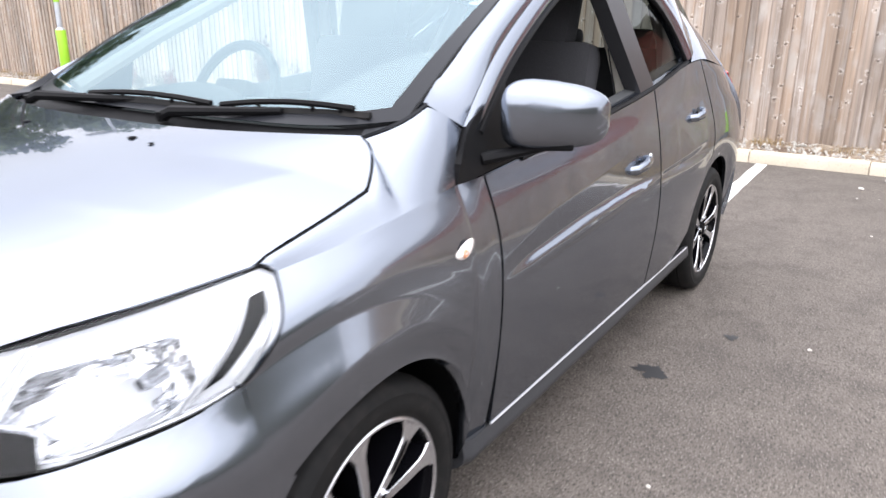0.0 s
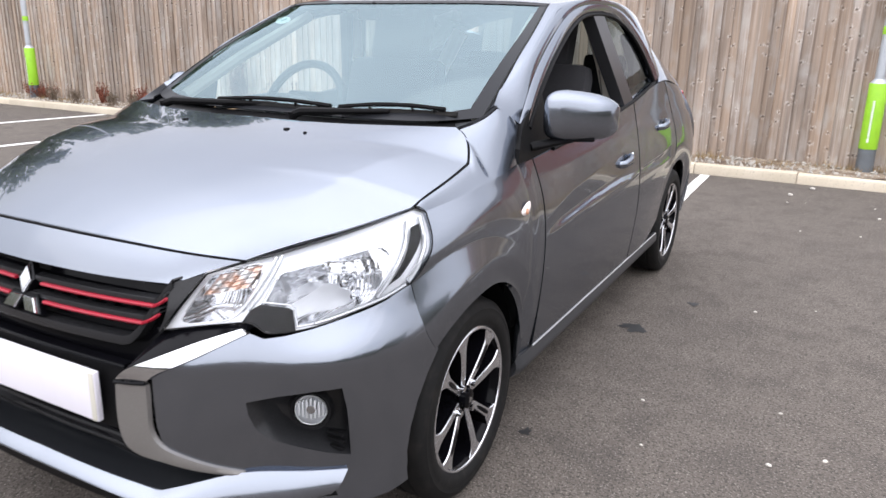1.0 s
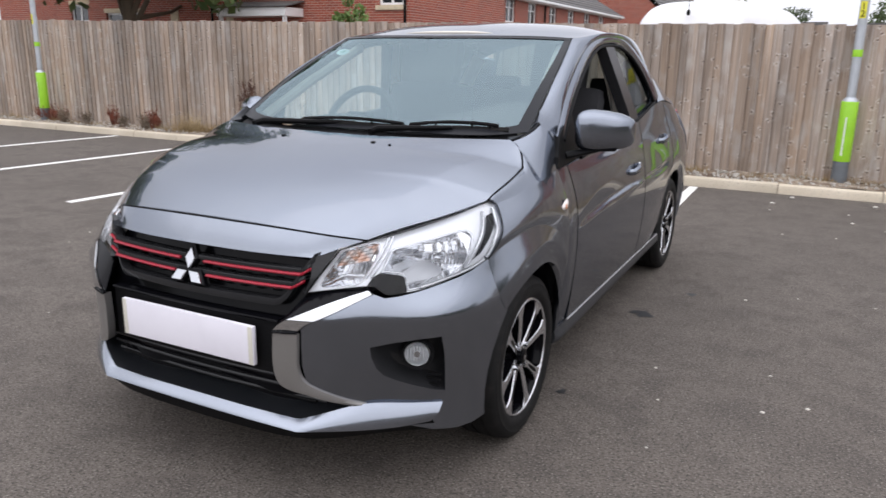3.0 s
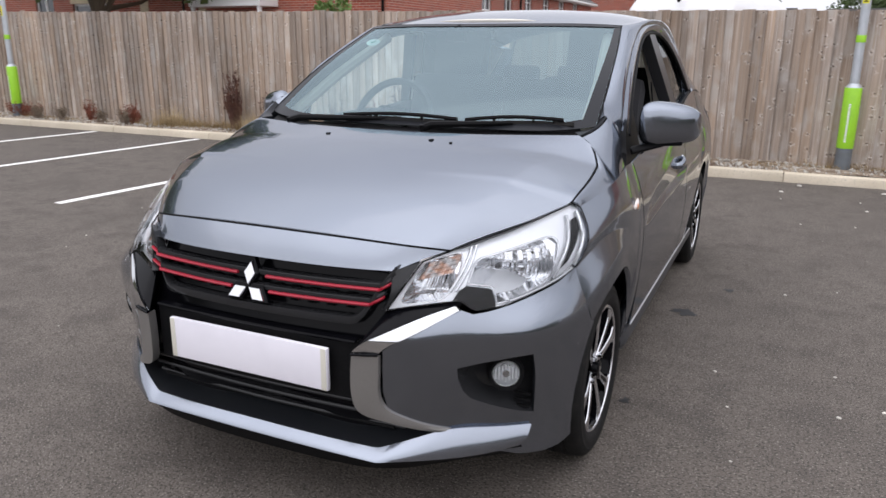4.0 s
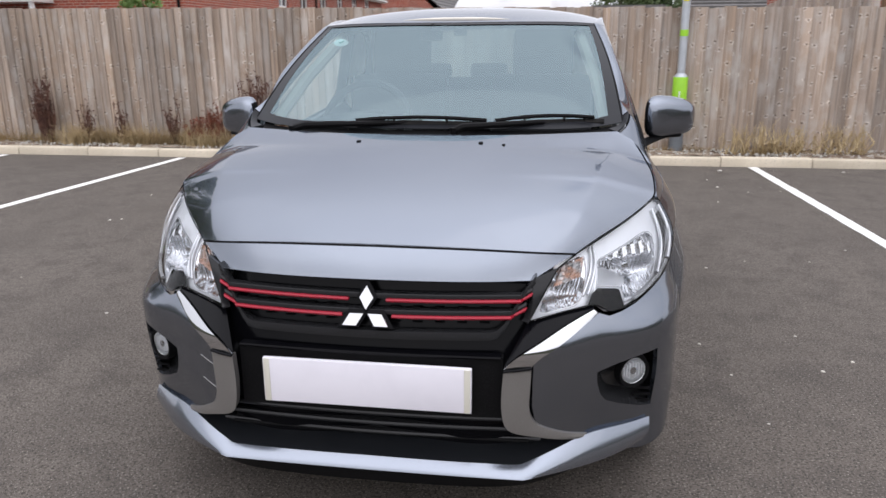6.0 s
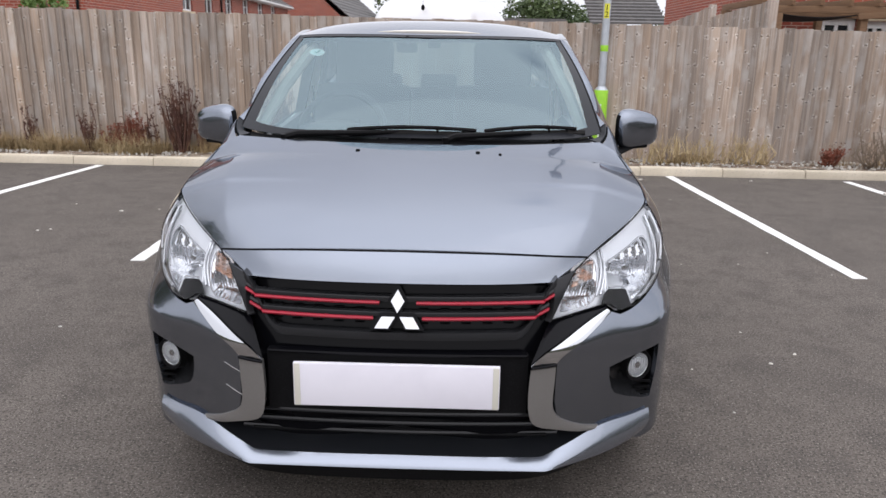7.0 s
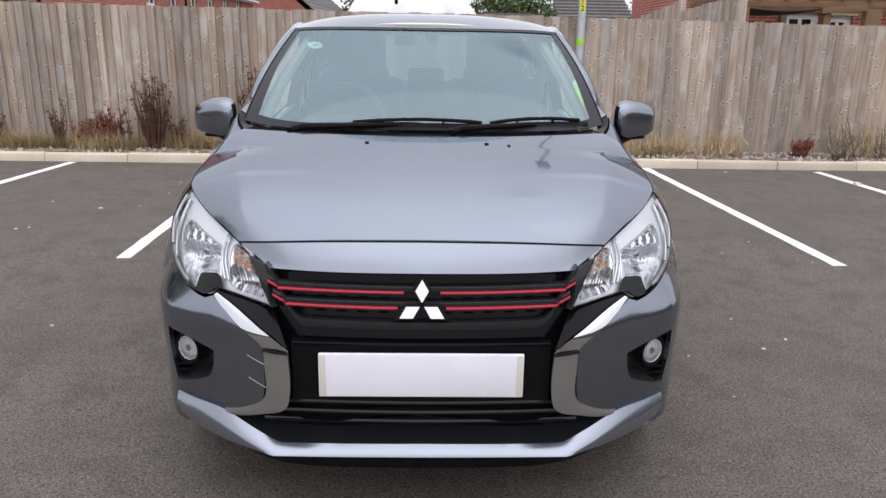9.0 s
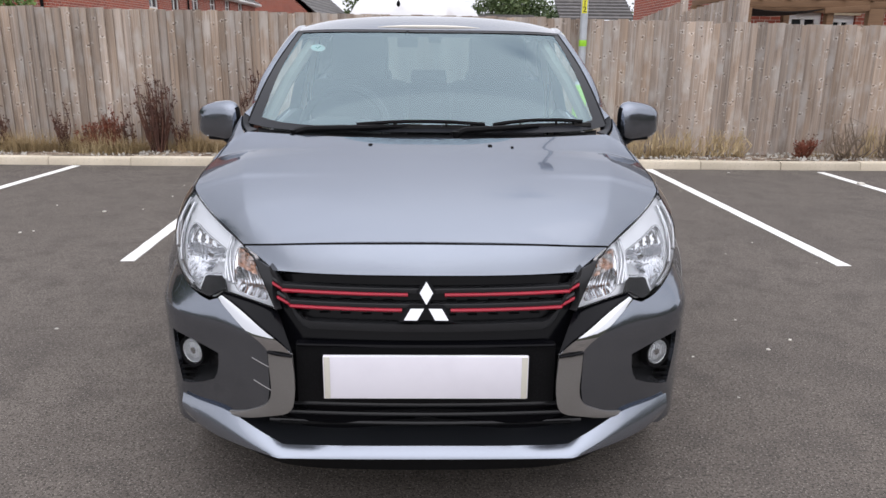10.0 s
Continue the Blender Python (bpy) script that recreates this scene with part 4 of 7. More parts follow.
# plan of the nose at five heights: (half width, distance back), centre to wheel arch
LEVELS = [0.20, 0.31, 0.45, 0.57, 0.66, 0.74]
PLAN = [
    [(0, .055), (.385, .045), (.55, .135), (.69, .25), (.775, .37), (.802, .46)],
    [(0, .018), (.40, .031), (.555, .143), (.715, .279), (.793, .41), (.812, .50)],
    [(0, .000), (.405, .024), (.569, .134), (.722, .257), (.795, .405), (.815, .51)],
    [(0, .003), (.405, .022), (.575, .129), (.724, .246), (.797, .41), (.817, .515)],
    [(0, .020), (.395, .080), (.585, .180), (.703, .314), (.780, .455), (.806, .56)],
    [(0, .045), (.385, .110), (.565, .215), (.69, .36), (.775, .50), (.80, .62)],
]


def smooth_at(z, xs, ys):
    """A smooth run through (xs, ys) that never overshoots between two of them."""
    xs, ys = np.asarray(xs, float), np.asarray(ys, float)
    h, d = np.diff(xs), np.diff(ys) / np.diff(xs)
    m = np.r_[d[0], [0.0 if a * b <= 0 else 2 * a * b / (a + b) for a, b in zip(d[:-1], d[1:])], d[-1]]
    z = min(max(float(z), xs[0]), xs[-1])
    k = min(max(int(np.searchsorted(xs, z, side="right")) - 1, 0), len(h) - 1)
    t = (z - xs[k]) / h[k]
    return (1 + 2 * t) * (1 - t) ** 2 * ys[k] + t * (1 - t) ** 2 * h[k] * m[k] + t * t * (3 - 2 * t) * ys[k + 1] - t * t * (1 - t) * h[k] * m[k + 1]


def nose(s, z):
    """A point of the nose: s along the plan, z up."""
    key = round(float(z), 4)
    if key not in nose.cache:
        pts = []
        for i in range(6):
            xs = smooth_at(z, LEVELS, [PLAN[k][i][0] for k in range(6)])
            ys = smooth_at(z, LEVELS, [PLAN[k][i][1] for k in range(6)])
            pts.append((xs, ys))
        full = [(-pts[1][0], pts[1][1])] + pts
        d = np.r_[0, np.cumsum(np.linalg.norm(np.diff(np.array(full), axis=0), axis=1))]
        c = spline(full)
        nose.cache[key] = lambda t, c=c, k=d[1] / d[-1]: c(k + (1 - k) * np.asarray(t))
    x, y = nose.cache[key](np.array(float(s)))
    return x, y, z


nose.cache = {}


def nose_s(x, z):
    """Where on the plan the half width x is reached at height z."""
    ss = np.linspace(0, 1, 400)
    nose(0, z)
    xs = nose.cache[round(float(z), 4)](ss)[:, 0]
    return float(ss[np.argmax(xs >= x)]) if xs.max() >= x else 1.0


def nose_sy(y, z):
    ss = np.linspace(0.3, 1, 400)
    nose(0, z)
    ys = nose.cache[round(float(z), 4)](ss)[:, 1]
    return float(ss[np.argmax(ys >= y)]) if ys.max() >= y else 1.0


def arch_pts(hub, a0, a1, n=24, r=ARCH, x=0.815):
    return [(x, hub - r * math.cos(radians(a)), HUB_Z + r * math.sin(radians(a))) for a in np.linspace(a0, a1, n)]


_flank = spline([(0, .770, .19), (0, .796, .26), (0, .813, .36), (0, .824, .50), (0, .828, .62), (0, .823, .70), (0, .809, .78), (0, .783, .86), (0, .764, .90), (0, .745, 1.0), (0, .733, 1.08)])(np.linspace(0, 1, 400))


def flank(y, z):
    """Half width of the body's side at a place along it and a height."""
    x = np.interp(z, _flank[:, 2], _flank[:, 1])
    x = x - .052 * np.clip((.75 - y) / .29, 0, 1.2) ** 2 - .03 * np.clip((y - 3.2) / .4, 0, 1.2) ** 2
    # groove under the rising shoulder line of the doors
    zl = np.interp(y, [1.2, 1.67, 2.02, 2.7, 3.1], [.655, .683, .692, .668, .66])
    zu = np.interp(y, [1.13, 1.44, 1.74, 2.17, 2.8], [.69, .757, .784, .83, .88])
    on = np.clip((y - 1.16) / .16, 0, 1) * np.clip((3.0 - y) / .4, 0, 1)
    x = x - .016 * on * np.clip((z - zl) / .018, 0, 1) * np.clip((zu - z) / (zu - zl), 0, 1)
    # rolled wheel-arch edges
    for hub in (HUB_F, HUB_R):
        d = np.hypot(y - hub, z - HUB_Z)
        x = x - .015 * np.clip(1 - (d - ARCH) / .072, 0, 1) ** 1.15
    return x


def on_flank(pts):
    return spline([(float(flank(y, z)), y, z) for y, z in pts])


def side_patch(bottom, top, left, right, nu, nv, gap):
    """A side panel that follows the flank and meets its own edges."""
    def off(c):
        def at(t):
            p = np.array(c(np.asarray(t, float)))
            p[..., 0] = p[..., 0] - flank(p[..., 1], p[..., 2])
            return p
        return at
    g, U, V = coons(off(bottom), off(top), off(left), off(right), nu, nv, gap)
    g[..., 0] += flank(g[..., 1], g[..., 2])
    return g, U, V


# feature lines shared by neighbouring panels
seam_front = spline([(0, .082, .814), (.14, .087, .812), (.28, .108, .805), (.426, .160, .788), (.5, .214, .773)])
grille_top = spline([(0, .034, .742), (.2, .050, .739), (.33, .082, .735), (.395, .108, .732)])
hood_edge_a = spline([(.5, .214, .773), (.60, .345, .808), (.68, .465, .838), (.726, .548, .857)])
hood_edge_b = joined(spline([(.726, .548, .857), (.731, .556, .868)]), spline([(.731, .556, .868), (.737, .69, .899), (.728, .822, .924)]), spline([(.728, .822, .924), (.71, .858, .953), (.68, .893, .985), (.641, .913, 1.005)]))
hood_rear = spline([(0, .80, 1.0), (.3, .815, 1.0), (.52, .865, 1.004), (.641, .913, 1.005)])
_s0, _s1 = nose_s(.770, .70), nose_sy(.50, .53)
bumper_seam = spline([nose(_s0 + (_s1 - _s0) * k, .70 - .17 * k) for k in (0, .35, .7, 1)])
lens_rear = spline([nose(_s0, .70), (.783, .533, .772), (.745, .565, .846)])
door_seam = on_flank([(1.165, .215), (1.162, .45), (1.168, .65), (1.172, .79), (1.175, .893)])
belt = spline([(.765, 1.175, .893), (.758, 1.6, .918), (.748, 2.0, .948), (.742, 2.39, .985), (.742, 2.83, 1.045), (.743, 3.0, 1.05)])
shoulder = spline([(.745, .565, .846), (.771, .70, .862), (.779, .86, .878), (.767, 1.062, .892)])
pillar_foot = spline([(.641, .913, 1.005), (.664, .965, 1.018), (.682, 1.025, 1.038), (.689, 1.072, 1.058)])


def crown(g, U, V, c, p=3.2):
    """Lifts the middle of a full-width panel so that its centre line runs along c."""
    mid = g.shape[0] // 2
    want = c(V[mid])
    got = g[mid]
    d = (want - got)[None, :, :]
    w = 1 - np.abs(2 * U - 1) ** p
    return g + d * w[..., None] * np.array((0, 1, 1))


# bonnet
full_front = lambda t: np.where(np.asarray(t)[..., None] < 0.5, mirrored(seam_front)(1 - 2 * np.minimum(np.asarray(t), 0.5)), seam_front(2 * np.maximum(np.asarray(t), 0.5) - 1))
full_rear = lambda t: np.where(np.asarray(t)[..., None] < 0.5, mirrored(hood_rear)(1 - 2 * np.minimum(np.asarray(t), 0.5)), hood_rear(2 * np.maximum(np.asarray(t), 0.5) - 1))
hood_edge = joined(hood_edge_a, hood_edge_b)
g, U, V = coons(full_front, full_rear, mirrored(hood_edge), hood_edge, 201, 60, (.003, .003, .006, .003))
g = crown(g, U, V, spline([(0, .082, .814), (0, .22, .872), (0, .45, .938), (0, .65, .979), (0, .80, 1.0)]), 3.0)
# fold along each side of the bonnet, from its front corner to the foot of the screen
off_ = np.abs(g[..., 0]) - np.interp(g[..., 1], [.17, .31, .5, .8], [.455, .515, .565, .625])
out_w = np.interp(g[..., 1], [.17, .31, .5, .6, .8, .9], [.035, .075, .130, .160, .105, .04])
fold = np.where(off_ > 0, np.clip(1 - off_ / out_w, 0, 1), np.clip(1 + off_ / .34, 0, 1) ** 1.6)
g[..., 2] += .0155 * fold * np.clip((g[..., 1] - .15) / .16, 0, 1) * np.clip((.93 - g[..., 1]) / .3, 0, 1) * (1 - np.abs(2 * V - 1) ** 12)
part("bonnet", Build().shell(g, 0.018), PAINT, car)

# nose panel between bonnet and grille
full_gt = lambda t: np.where(np.asarray(t)[..., None] < 0.5, mirrored(grille_top)(1 - 2 * np.minimum(np.asarray(t), 0.5)), grille_top(2 * np.maximum(np.asarray(t), 0.5) - 1))
r_side = spline([(.395, .108, .732), (.443, .155, .7525), (.5, .214, .773)])
g, U, V = coons(full_gt, full_front, mirrored(r_side), r_side, 61, 10, (.0025, .0025, .0025, .005))
g[..., 1] -= 0.002 * np.sin(np.pi * V)
part("nose_panel", Build().shell(g, 0.02), PAINT, car)

# wings
arch_front = on_flank([p[1:] for p in arch_pts(HUB_F, 46, 168, 22)] + [(1.10, .213), (1.165, .215)])
wing_front = joined(flip(bumper_seam), lens_rear)
wing_rear = door_seam
wing_top = joined(shoulder, spline([(.765, 1.062, .892), (.767, 1.12, .892), (.765, 1.175, .893)]))
g, U, V = side_patch(arch_front, wing_top, wing_front, wing_rear, 90, 64, (.003, .003, 0, 0))
up_, U, V = coons(by_y(shoulder), by_y(joined(hood_edge_b, pillar_foot, spline([(.689, 1.072, 1.058), (.71, 1.115, 1.034), (.724, 1.153, 1.001)]))), spline([(.745, .565, .846), (.726, .548, .857)]), spline([(.765, 1.062, .892), (.752, 1.082, .925), (.737, 1.12, .972), (.724, 1.153, 1.001)]), 52, 16, (.002, .0, -.0005, .002))
up_[..., 2] += 0.004 * np.sin(np.pi * V)
wing_b = Build().shell(g, 0.016).shell(up_, 0.016)
wing_l, wing_r = both("front_wing", wing_b, PAINT, car)

# doors
sill_pts = lambda y0, y1: [(y, .288) for y in np.linspace(y0, y1, 5)]
top_at = lambda y: float(np.interp(y, [1.17, 1.6, 2.0, 2.39, 2.83, 3.0], [.893, .918, .948, .985, 1.045, 1.05]))
top_pts = lambda y0, y1: [(y, top_at(y)) for y in np.linspace(y0, y1, 6)]
split_pts = [(2.30, .288), (2.31, .6), (2.345, .8), (2.39, top_at(2.39))]
fd_front = on_flank([(1.17, .287), (1.167, .45), (1.172, .65), (1.176, .79), (1.179, top_at(1.179))])
d_split = on_flank(split_pts)
g1 = side_patch(on_flank([(1.17, .287)] + sill_pts(1.3, 2.2) + [(2.30, .288)]), on_flank(top_pts(1.179, 2.39)), fd_front, d_split, 44, 120, .003)[0]
rd_pts = [p[1:] for p in arch_pts(HUB_R, 12, 62, 10, r=.345)]
q_pts = [rd_pts[-1], (3.06, .72), (3.08, .86), (3.0, top_at(3.0))]
rd_rear = joined(on_flank(rd_pts), on_flank(q_pts))
g2 = side_patch(on_flank([(2.305, .288), (2.6, .290), rd_pts[0]]), on_flank(top_pts(2.395, 3.0)), on_flank([(y + .005, z) for y, z in split_pts]), rd_rear, 40, 120, .003)[0]
fdoor_l, fdoor_r = both("front_door", Build().shell(g1, 0.03), PAINT, car)
rdoor_l, rdoor_r = both("rear_door", Build().shell(g2, 0.03), PAINT, car)

# rear quarter
q_low = on_flank([rd_pts[-1]] + [p[1:] for p in arch_pts(HUB_R, 66, 168, 14)] + [(3.58, .27)])
q_fr = on_flank([(y + .005, z) for y, z in q_pts])
q_tail = spline([(float(flank(3.58, .27)), 3.58, .27), (.80, 3.64, .5), (.785, 3.67, .75), (.70, 3.56, .99)])
q_top = spline([(float(flank(3.005, 1.05)), 3.005, 1.05), (.738, 3.26, 1.02), (.70, 3.56, .99)])
g, U, V = side_patch(q_low, q_top, q_fr, q_tail, 40, 28, .003)
both("rear_quarter", Build().shell(g, 0.016), PAINT, car)

# sills: painted skirts, dark grey here to carry the shade of their downward faces
sill_sec = lambda y, lift=0.0: spline([(.752, y, .196 + lift), (.789, y, .212 + lift), (.806, y, .240 + lift), (.8035, y, .262 + lift), (.800, y, .283 + .3 * lift)])
sill = np.stack([sill_sec(y, .010 * (y - 1.07) / 1.8)(np.linspace(0, 1, 14)) - np.array((.012 * max(0.0, (1.10 - y) / .03), 0, 0)) for y in np.r_[1.068, 1.078, np.linspace(1.10, 2.88, 24)]])
both("side_sill", Build().shell(sill, 0.02), DARKGREY, car, "painted side sill skirt, its shade put into a dark grey colour")

# roof, pillars, screen
ws_bottom = spline([(0, .90, 1.005), (.35, .915, 1.005), (.57, .965, 1.01), (.665, 1.03, 1.02)])
ws_side = spline([(.665, 1.03, 1.02), (.645, 1.25, 1.145), (.615, 1.50, 1.265), (.578, 1.72, 1.362)])
ws_top = spline([(0, 1.60, 1.367), (.3, 1.625, 1.368), (.5, 1.675, 1.365), (.578, 1.72, 1.362)])
sym = lambda c: (lambda t: np.where(np.asarray(t)[..., None] < 0.5, mirrored(c)(1 - 2 * np.minimum(np.asarray(t), 0.5)), c(2 * np.maximum(np.asarray(t), 0.5) - 1)))
g, U, V = coons(sym(ws_bottom), sym(ws_top), mirrored(ws_side), ws_side, 41, 24, 0.0)
g[..., 2] += 0.012 * np.sin(np.pi * V) * (1 - (2 * U - 1) ** 2)
SCREEN = g
screen = part("windscreen", Build().sheet(g), GLASS, car, "tinted laminated windscreen")
screen.visible_shadow = False

roof_edge = spline([(.578, 1.725, 1.366), (.615, 2.1, 1.395), (.618, 2.5, 1.390), (.592, 2.88, 1.352), (.535, 3.2, 1.285)])
roof_rear = spline([(0, 3.42, 1.405), (.3, 3.37, 1.385), (.46, 3.28, 1.335), (.535, 3.2, 1.285)])
roof_front = spline([(0, 1.605, 1.372), (.3, 1.63, 1.373), (.5, 1.68, 1.37), (.578, 1.725, 1.366)])
g, U, V = coons(sym(roof_front), sym(roof_rear), mirrored(roof_edge), roof_edge, 41, 30, 0.0)
g = crown(g, U, V, spline([(0, 1.605, 1.372), (0, 1.9, 1.43), (0, 2.3, 1.455), (0, 2.8, 1.448), (0, 3.42, 1.405)]), 2.2)
part("roof", Build().shell(g, 0.03), PAINT, car)



# ---- front bumper ----
def ring_fill(outer, inner, layers, centre):
    """A sheet on the nose between two outlines in (s, z), by rays from the centre of the inner one."""
    def cast(poly, a):
        c, s = math.cos(a), math.sin(a)
        best = 1e9
        for (x0, y0), (x1, y1) in zip(poly, poly[1:] + poly[:1]):
            dx, dy = x1 - x0, y1 - y0
            det = c * dy - s * dx
            if abs(det) < 1e-12:
                continue
            px, py = x0 - centre[0], y0 - centre[1]
            t, k = (px * dy - py * dx) / det, (px * s - py * c) / det
            if t > 0 and -1e-6 <= k <= 1 + 1e-6:
                best = min(best, t)
        return best
    ang = sorted(set([round(math.atan2(y - centre[1], x - centre[0]), 5) for x, y in outer + inner] + [round(a, 5) for a in np.linspace(-math.pi, math.pi, 90, endpoint=False)]))
    rows = []
    for a in ang:
        r0, r1 = cast(inner, a), cast(outer, a)
        rows.append([nose(centre[0] + math.cos(a) * (r0 + (r1 - r0) * k), centre[1] + math.sin(a) * (r0 + (r1 - r0) * k)) for k in np.linspace(0, 1, layers)])
    return np.array(rows)


def xz(*pts):
    return [(nose_s(x, z), z) for x, z in pts]


arch_side = [(nose_sy(HUB_F - math.sqrt(max(ARCH ** 2 - (z - HUB_Z) ** 2, 0)), z), z) for z in (.53, .48, .42, .36, .30, .25, .218)]
OUTER = xz((.407, .562), (.46, .588), (.52, .618), (.562, .641), (.588, .630), (.62, .633), (.66, .642), (.704, .656), (.74, .672), (.770, .70)) + arch_side + xz((.772, .208), (.745, .206), (.70, .214), (.65, .234), (.61, .268), (.57, .300), (.539, .318), (.50, .335), (.43, .378), (.412, .40), (.406, .44), (.405, .50))
POCKET = xz((.562, .492), (.62, .505), (.68, .513), (.724, .515), (.727, .46), (.722, .335), (.69, .347), (.63, .378), (.59, .402), (.574, .425), (.566, .46))
g = ring_fill(OUTER, POCKET, 13, (nose_s(.65, .44), .44))
def closed_shell(g, t):
    """A sheet with thickness whose first and last rows are neighbours."""
    du = np.gradient(np.concatenate([g[-1:], g, g[:1]]), axis=0)[1:-1]
    n = np.cross(du, np.gradient(g, axis=1))
    n /= np.linalg.norm(n, axis=2, keepdims=True) + 1e-9
    if np.sum((g - np.array((0.0, 1.9, 0.5))) * n) < 0:
        g, n = g[:, ::-1], -n[:, ::-1]
    back_ = g - n * t
    return Build().grid(g, closed=True).grid(back_[:, ::-1], closed=True).grid(np.stack([back_[:, 0], g[:, 0]], axis=1), closed=True).grid(np.stack([g[:, -1], back_[:, -1]], axis=1), closed=True)


_, bumper_r = both("front_bumper", closed_shell(g, 0.012), PAINT, car)

# fog-lamp pocket: a black recess with the lamp in it
rim_ = np.array([nose(s, z) for s, z in POCKET + POCKET[:1]])
back = rim_ * np.array((0.86, 1, 0.82)) + np.array((.090, .075, .082))
pk = np.stack([rim_, 0.5 * (rim_ + back) + np.array((0, .012, 0)), back, back * 0 + back.mean(axis=0)])
both("fog_recess", Build().grid(pk), GRILLEGREY, car, "black textured fog lamp recess")
fog_at = Vector((.664, .218, .460))
fog_m = Matrix.Translation(fog_at) @ Euler((0, 0, radians(28))).to_matrix().to_4x4() @ Matrix.Scale(.8, 4)
def turned(b, m):
    o = Build()
    o.v, o.f = [tuple(m @ Vector(p)) for p in b.v], list(b.f)
    return o
fb = turned(Build().spin([(.06, .0), (.055, .02), (.03, .036), (.004, .041), (.0, .0425), (-.001, .0435), (.02, .046)], "y", n=28), fog_m)
FOGBOWL = mat("fog_mirror_bowl", (.94, .95, .96), .3, .35)
fl, fr = both("fog_lamp", fb, FOGBOWL, car, "round clear fog lamp")
for pa, m_ in ((fl, 1), (fr, -1)):
    lensb = turned(Build().spin([(.0, .0425), (-.005, .036), (-.010, .02), (-.012, .0)], "y", n=28), fog_m).outward((.66, .5, .45))
    part("fog_lens", lensb if m_ > 0 else lensb.mirror(), LENS, pa)
    bulb = turned(Build().spin([(.0, .0), (.002, .012), (.012, .016), (.05, .016)], "y", n=16), fog_m)
    part("bulb", bulb if m_ > 0 else bulb.mirror(), CHROME, pa)
    ring = turned(Build().spin([(.018, .062), (-.006, .056), (-.004, .048), (.02, .046)], "y", n=28), fog_m)
    part("fog_bezel", ring if m_ > 0 else ring.mirror(), BLACK, pa)
    flutes = Build()
    for k in range(-3, 4):
        flutes.box((k * .011 - .0025, .004, -.03 + abs(k) * .004), (k * .011 + .0025, .012, .03 - abs(k) * .004))
    flutes = turned(flutes, fog_m)
    part("lens_flutes", flutes if m_ > 0 else flutes.mirror(), FOGBOWL, pa)
# three small ribs under the lamp
ribs = Build()
for k in range(3):
    ribs.box((.672, .262 + .0 * k, .352 + .018 * k), (.716, .272, .358 + .018 * k), .002)
both("recess_ribs", ribs, BLACK, car)

# bright strip from the headlamp down the inner edge, and the satin band below it
def on_nose(x, z, out=0.0):
    p = np.array(nose(nose_s(x, z), z))
    return p + np.array((0, -out, 0))
chrome_in_ = spline([on_nose(.548, .652, .006), on_nose(.48, .628, .010), on_nose(.40, .592, .014), on_nose(.352, .565, .016), on_nose(.338, .548, .014)])
chrome_out_ = spline([on_nose(.560, .642, .006), on_nose(.51, .613, .008), on_nose(.45, .581, .010), on_nose(.415, .561, .012), on_nose(.402, .548, .012)])
t_ = np.linspace(0, 1, 26)
cs = np.stack([chrome_in_(t_) + np.array((0, .012, -.004)), chrome_in_(t_), 0.5 * (chrome_in_(t_) + chrome_out_(t_)) + np.array((0, -.0015, .002)), chrome_out_(t_), chrome_out_(t_) + np.array((0, .012, -.004))])
both("chrome_strip", Build().shell(cs, 0.006), CHROME, car, "bright chrome strip")
band_in = spline([on_nose(.337, .540, .013), on_nose(.334, .48, .013), on_nose(.337, .42, .013), on_nose(.345, .392, .012), on_nose(.40, .362, .011), on_nose(.48, .328, .01), on_nose(.53, .310, .008)])
band_out = spline([on_nose(.402, .540, .012), on_nose(.400, .48, .012), on_nose(.403, .42, .011), on_nose(.415, .395, .01), on_nose(.44, .374, .009), on_nose(.50, .338, .008), on_nose(.545, .318, .006)])
bs = np.stack([band_in(t_) + np.array((.004, .03, 0)), band_in(t_), 0.5 * (band_in(t_) + band_out(t_)) + np.array((0, -.004, 0)), band_out(t_), band_out(t_) + np.array((0, .012, 0))])
both("satin_band", Build().shell(bs, 0.006), SATIN, car, "satin grey trim band")
crb = Build().tube([on_nose(.338, .544, .016), on_nose(.37, .546, .017), on_nose(.402, .546, .014)], .0035)
both("strip_joint", crb, GLOSSBLACK, car)

for za, zb in ((.514, .496), (.450, .431)):
    part("scratch", Build().tube([on_nose(x, za + (zb - za) * k, .001) * np.array((-1, 1, 1)) for k, x in ((0, .452), (.5, .424), (1, .396))], .0011, 5), SATIN, bumper_r, "thin pale scratch")

# lower lip: body paint, its sky light put into a lighter colour
lip_low = joined(spline([(0, -.010, .250), (.25, -.006, .249), (.395, .006, .244)]), spline([(.395, .006, .245), (.55, .096, .248), (.645, .176, .249), (.700, .236, .252)]))
lip_top = joined(spline([(0, .016, .275), (.25, .021, .273), (.380, .036, .268)]), spline([(.380, .036, .268), (.455, .070, .293), (.54, .122, .317), (.64, .199, .312), (.720, .274, .303)]))
g, U, V = coons(sym(lip_low), sym(lip_top), mirrored(spline([(.700, .236, .252), (.717, .254, .274), (.720, .274, .303)])), spline([(.700, .236, .252), (.717, .254, .274), (.720, .274, .303)]), 101, 8, 0.0)
g[..., 1] -= 0.006 * np.sin(np.pi * V)
part("lower_lip", Build().shell(g, 0.02, away=(0, 1.5, .6)), LITPAINT, car, "lower lip in body paint, coloured lighter for the sky it mirrors")
shelf_in = sym(spline([(0, .115, .300), (.25, .118, .300), (.40, .135, .312), (.50, .16, .328)]))
shelf_out = sym(lambda t: lip_top(np.asarray(t) * .66) + np.array((0, .001, -.001)))
uu = np.linspace(0, 1, 61)
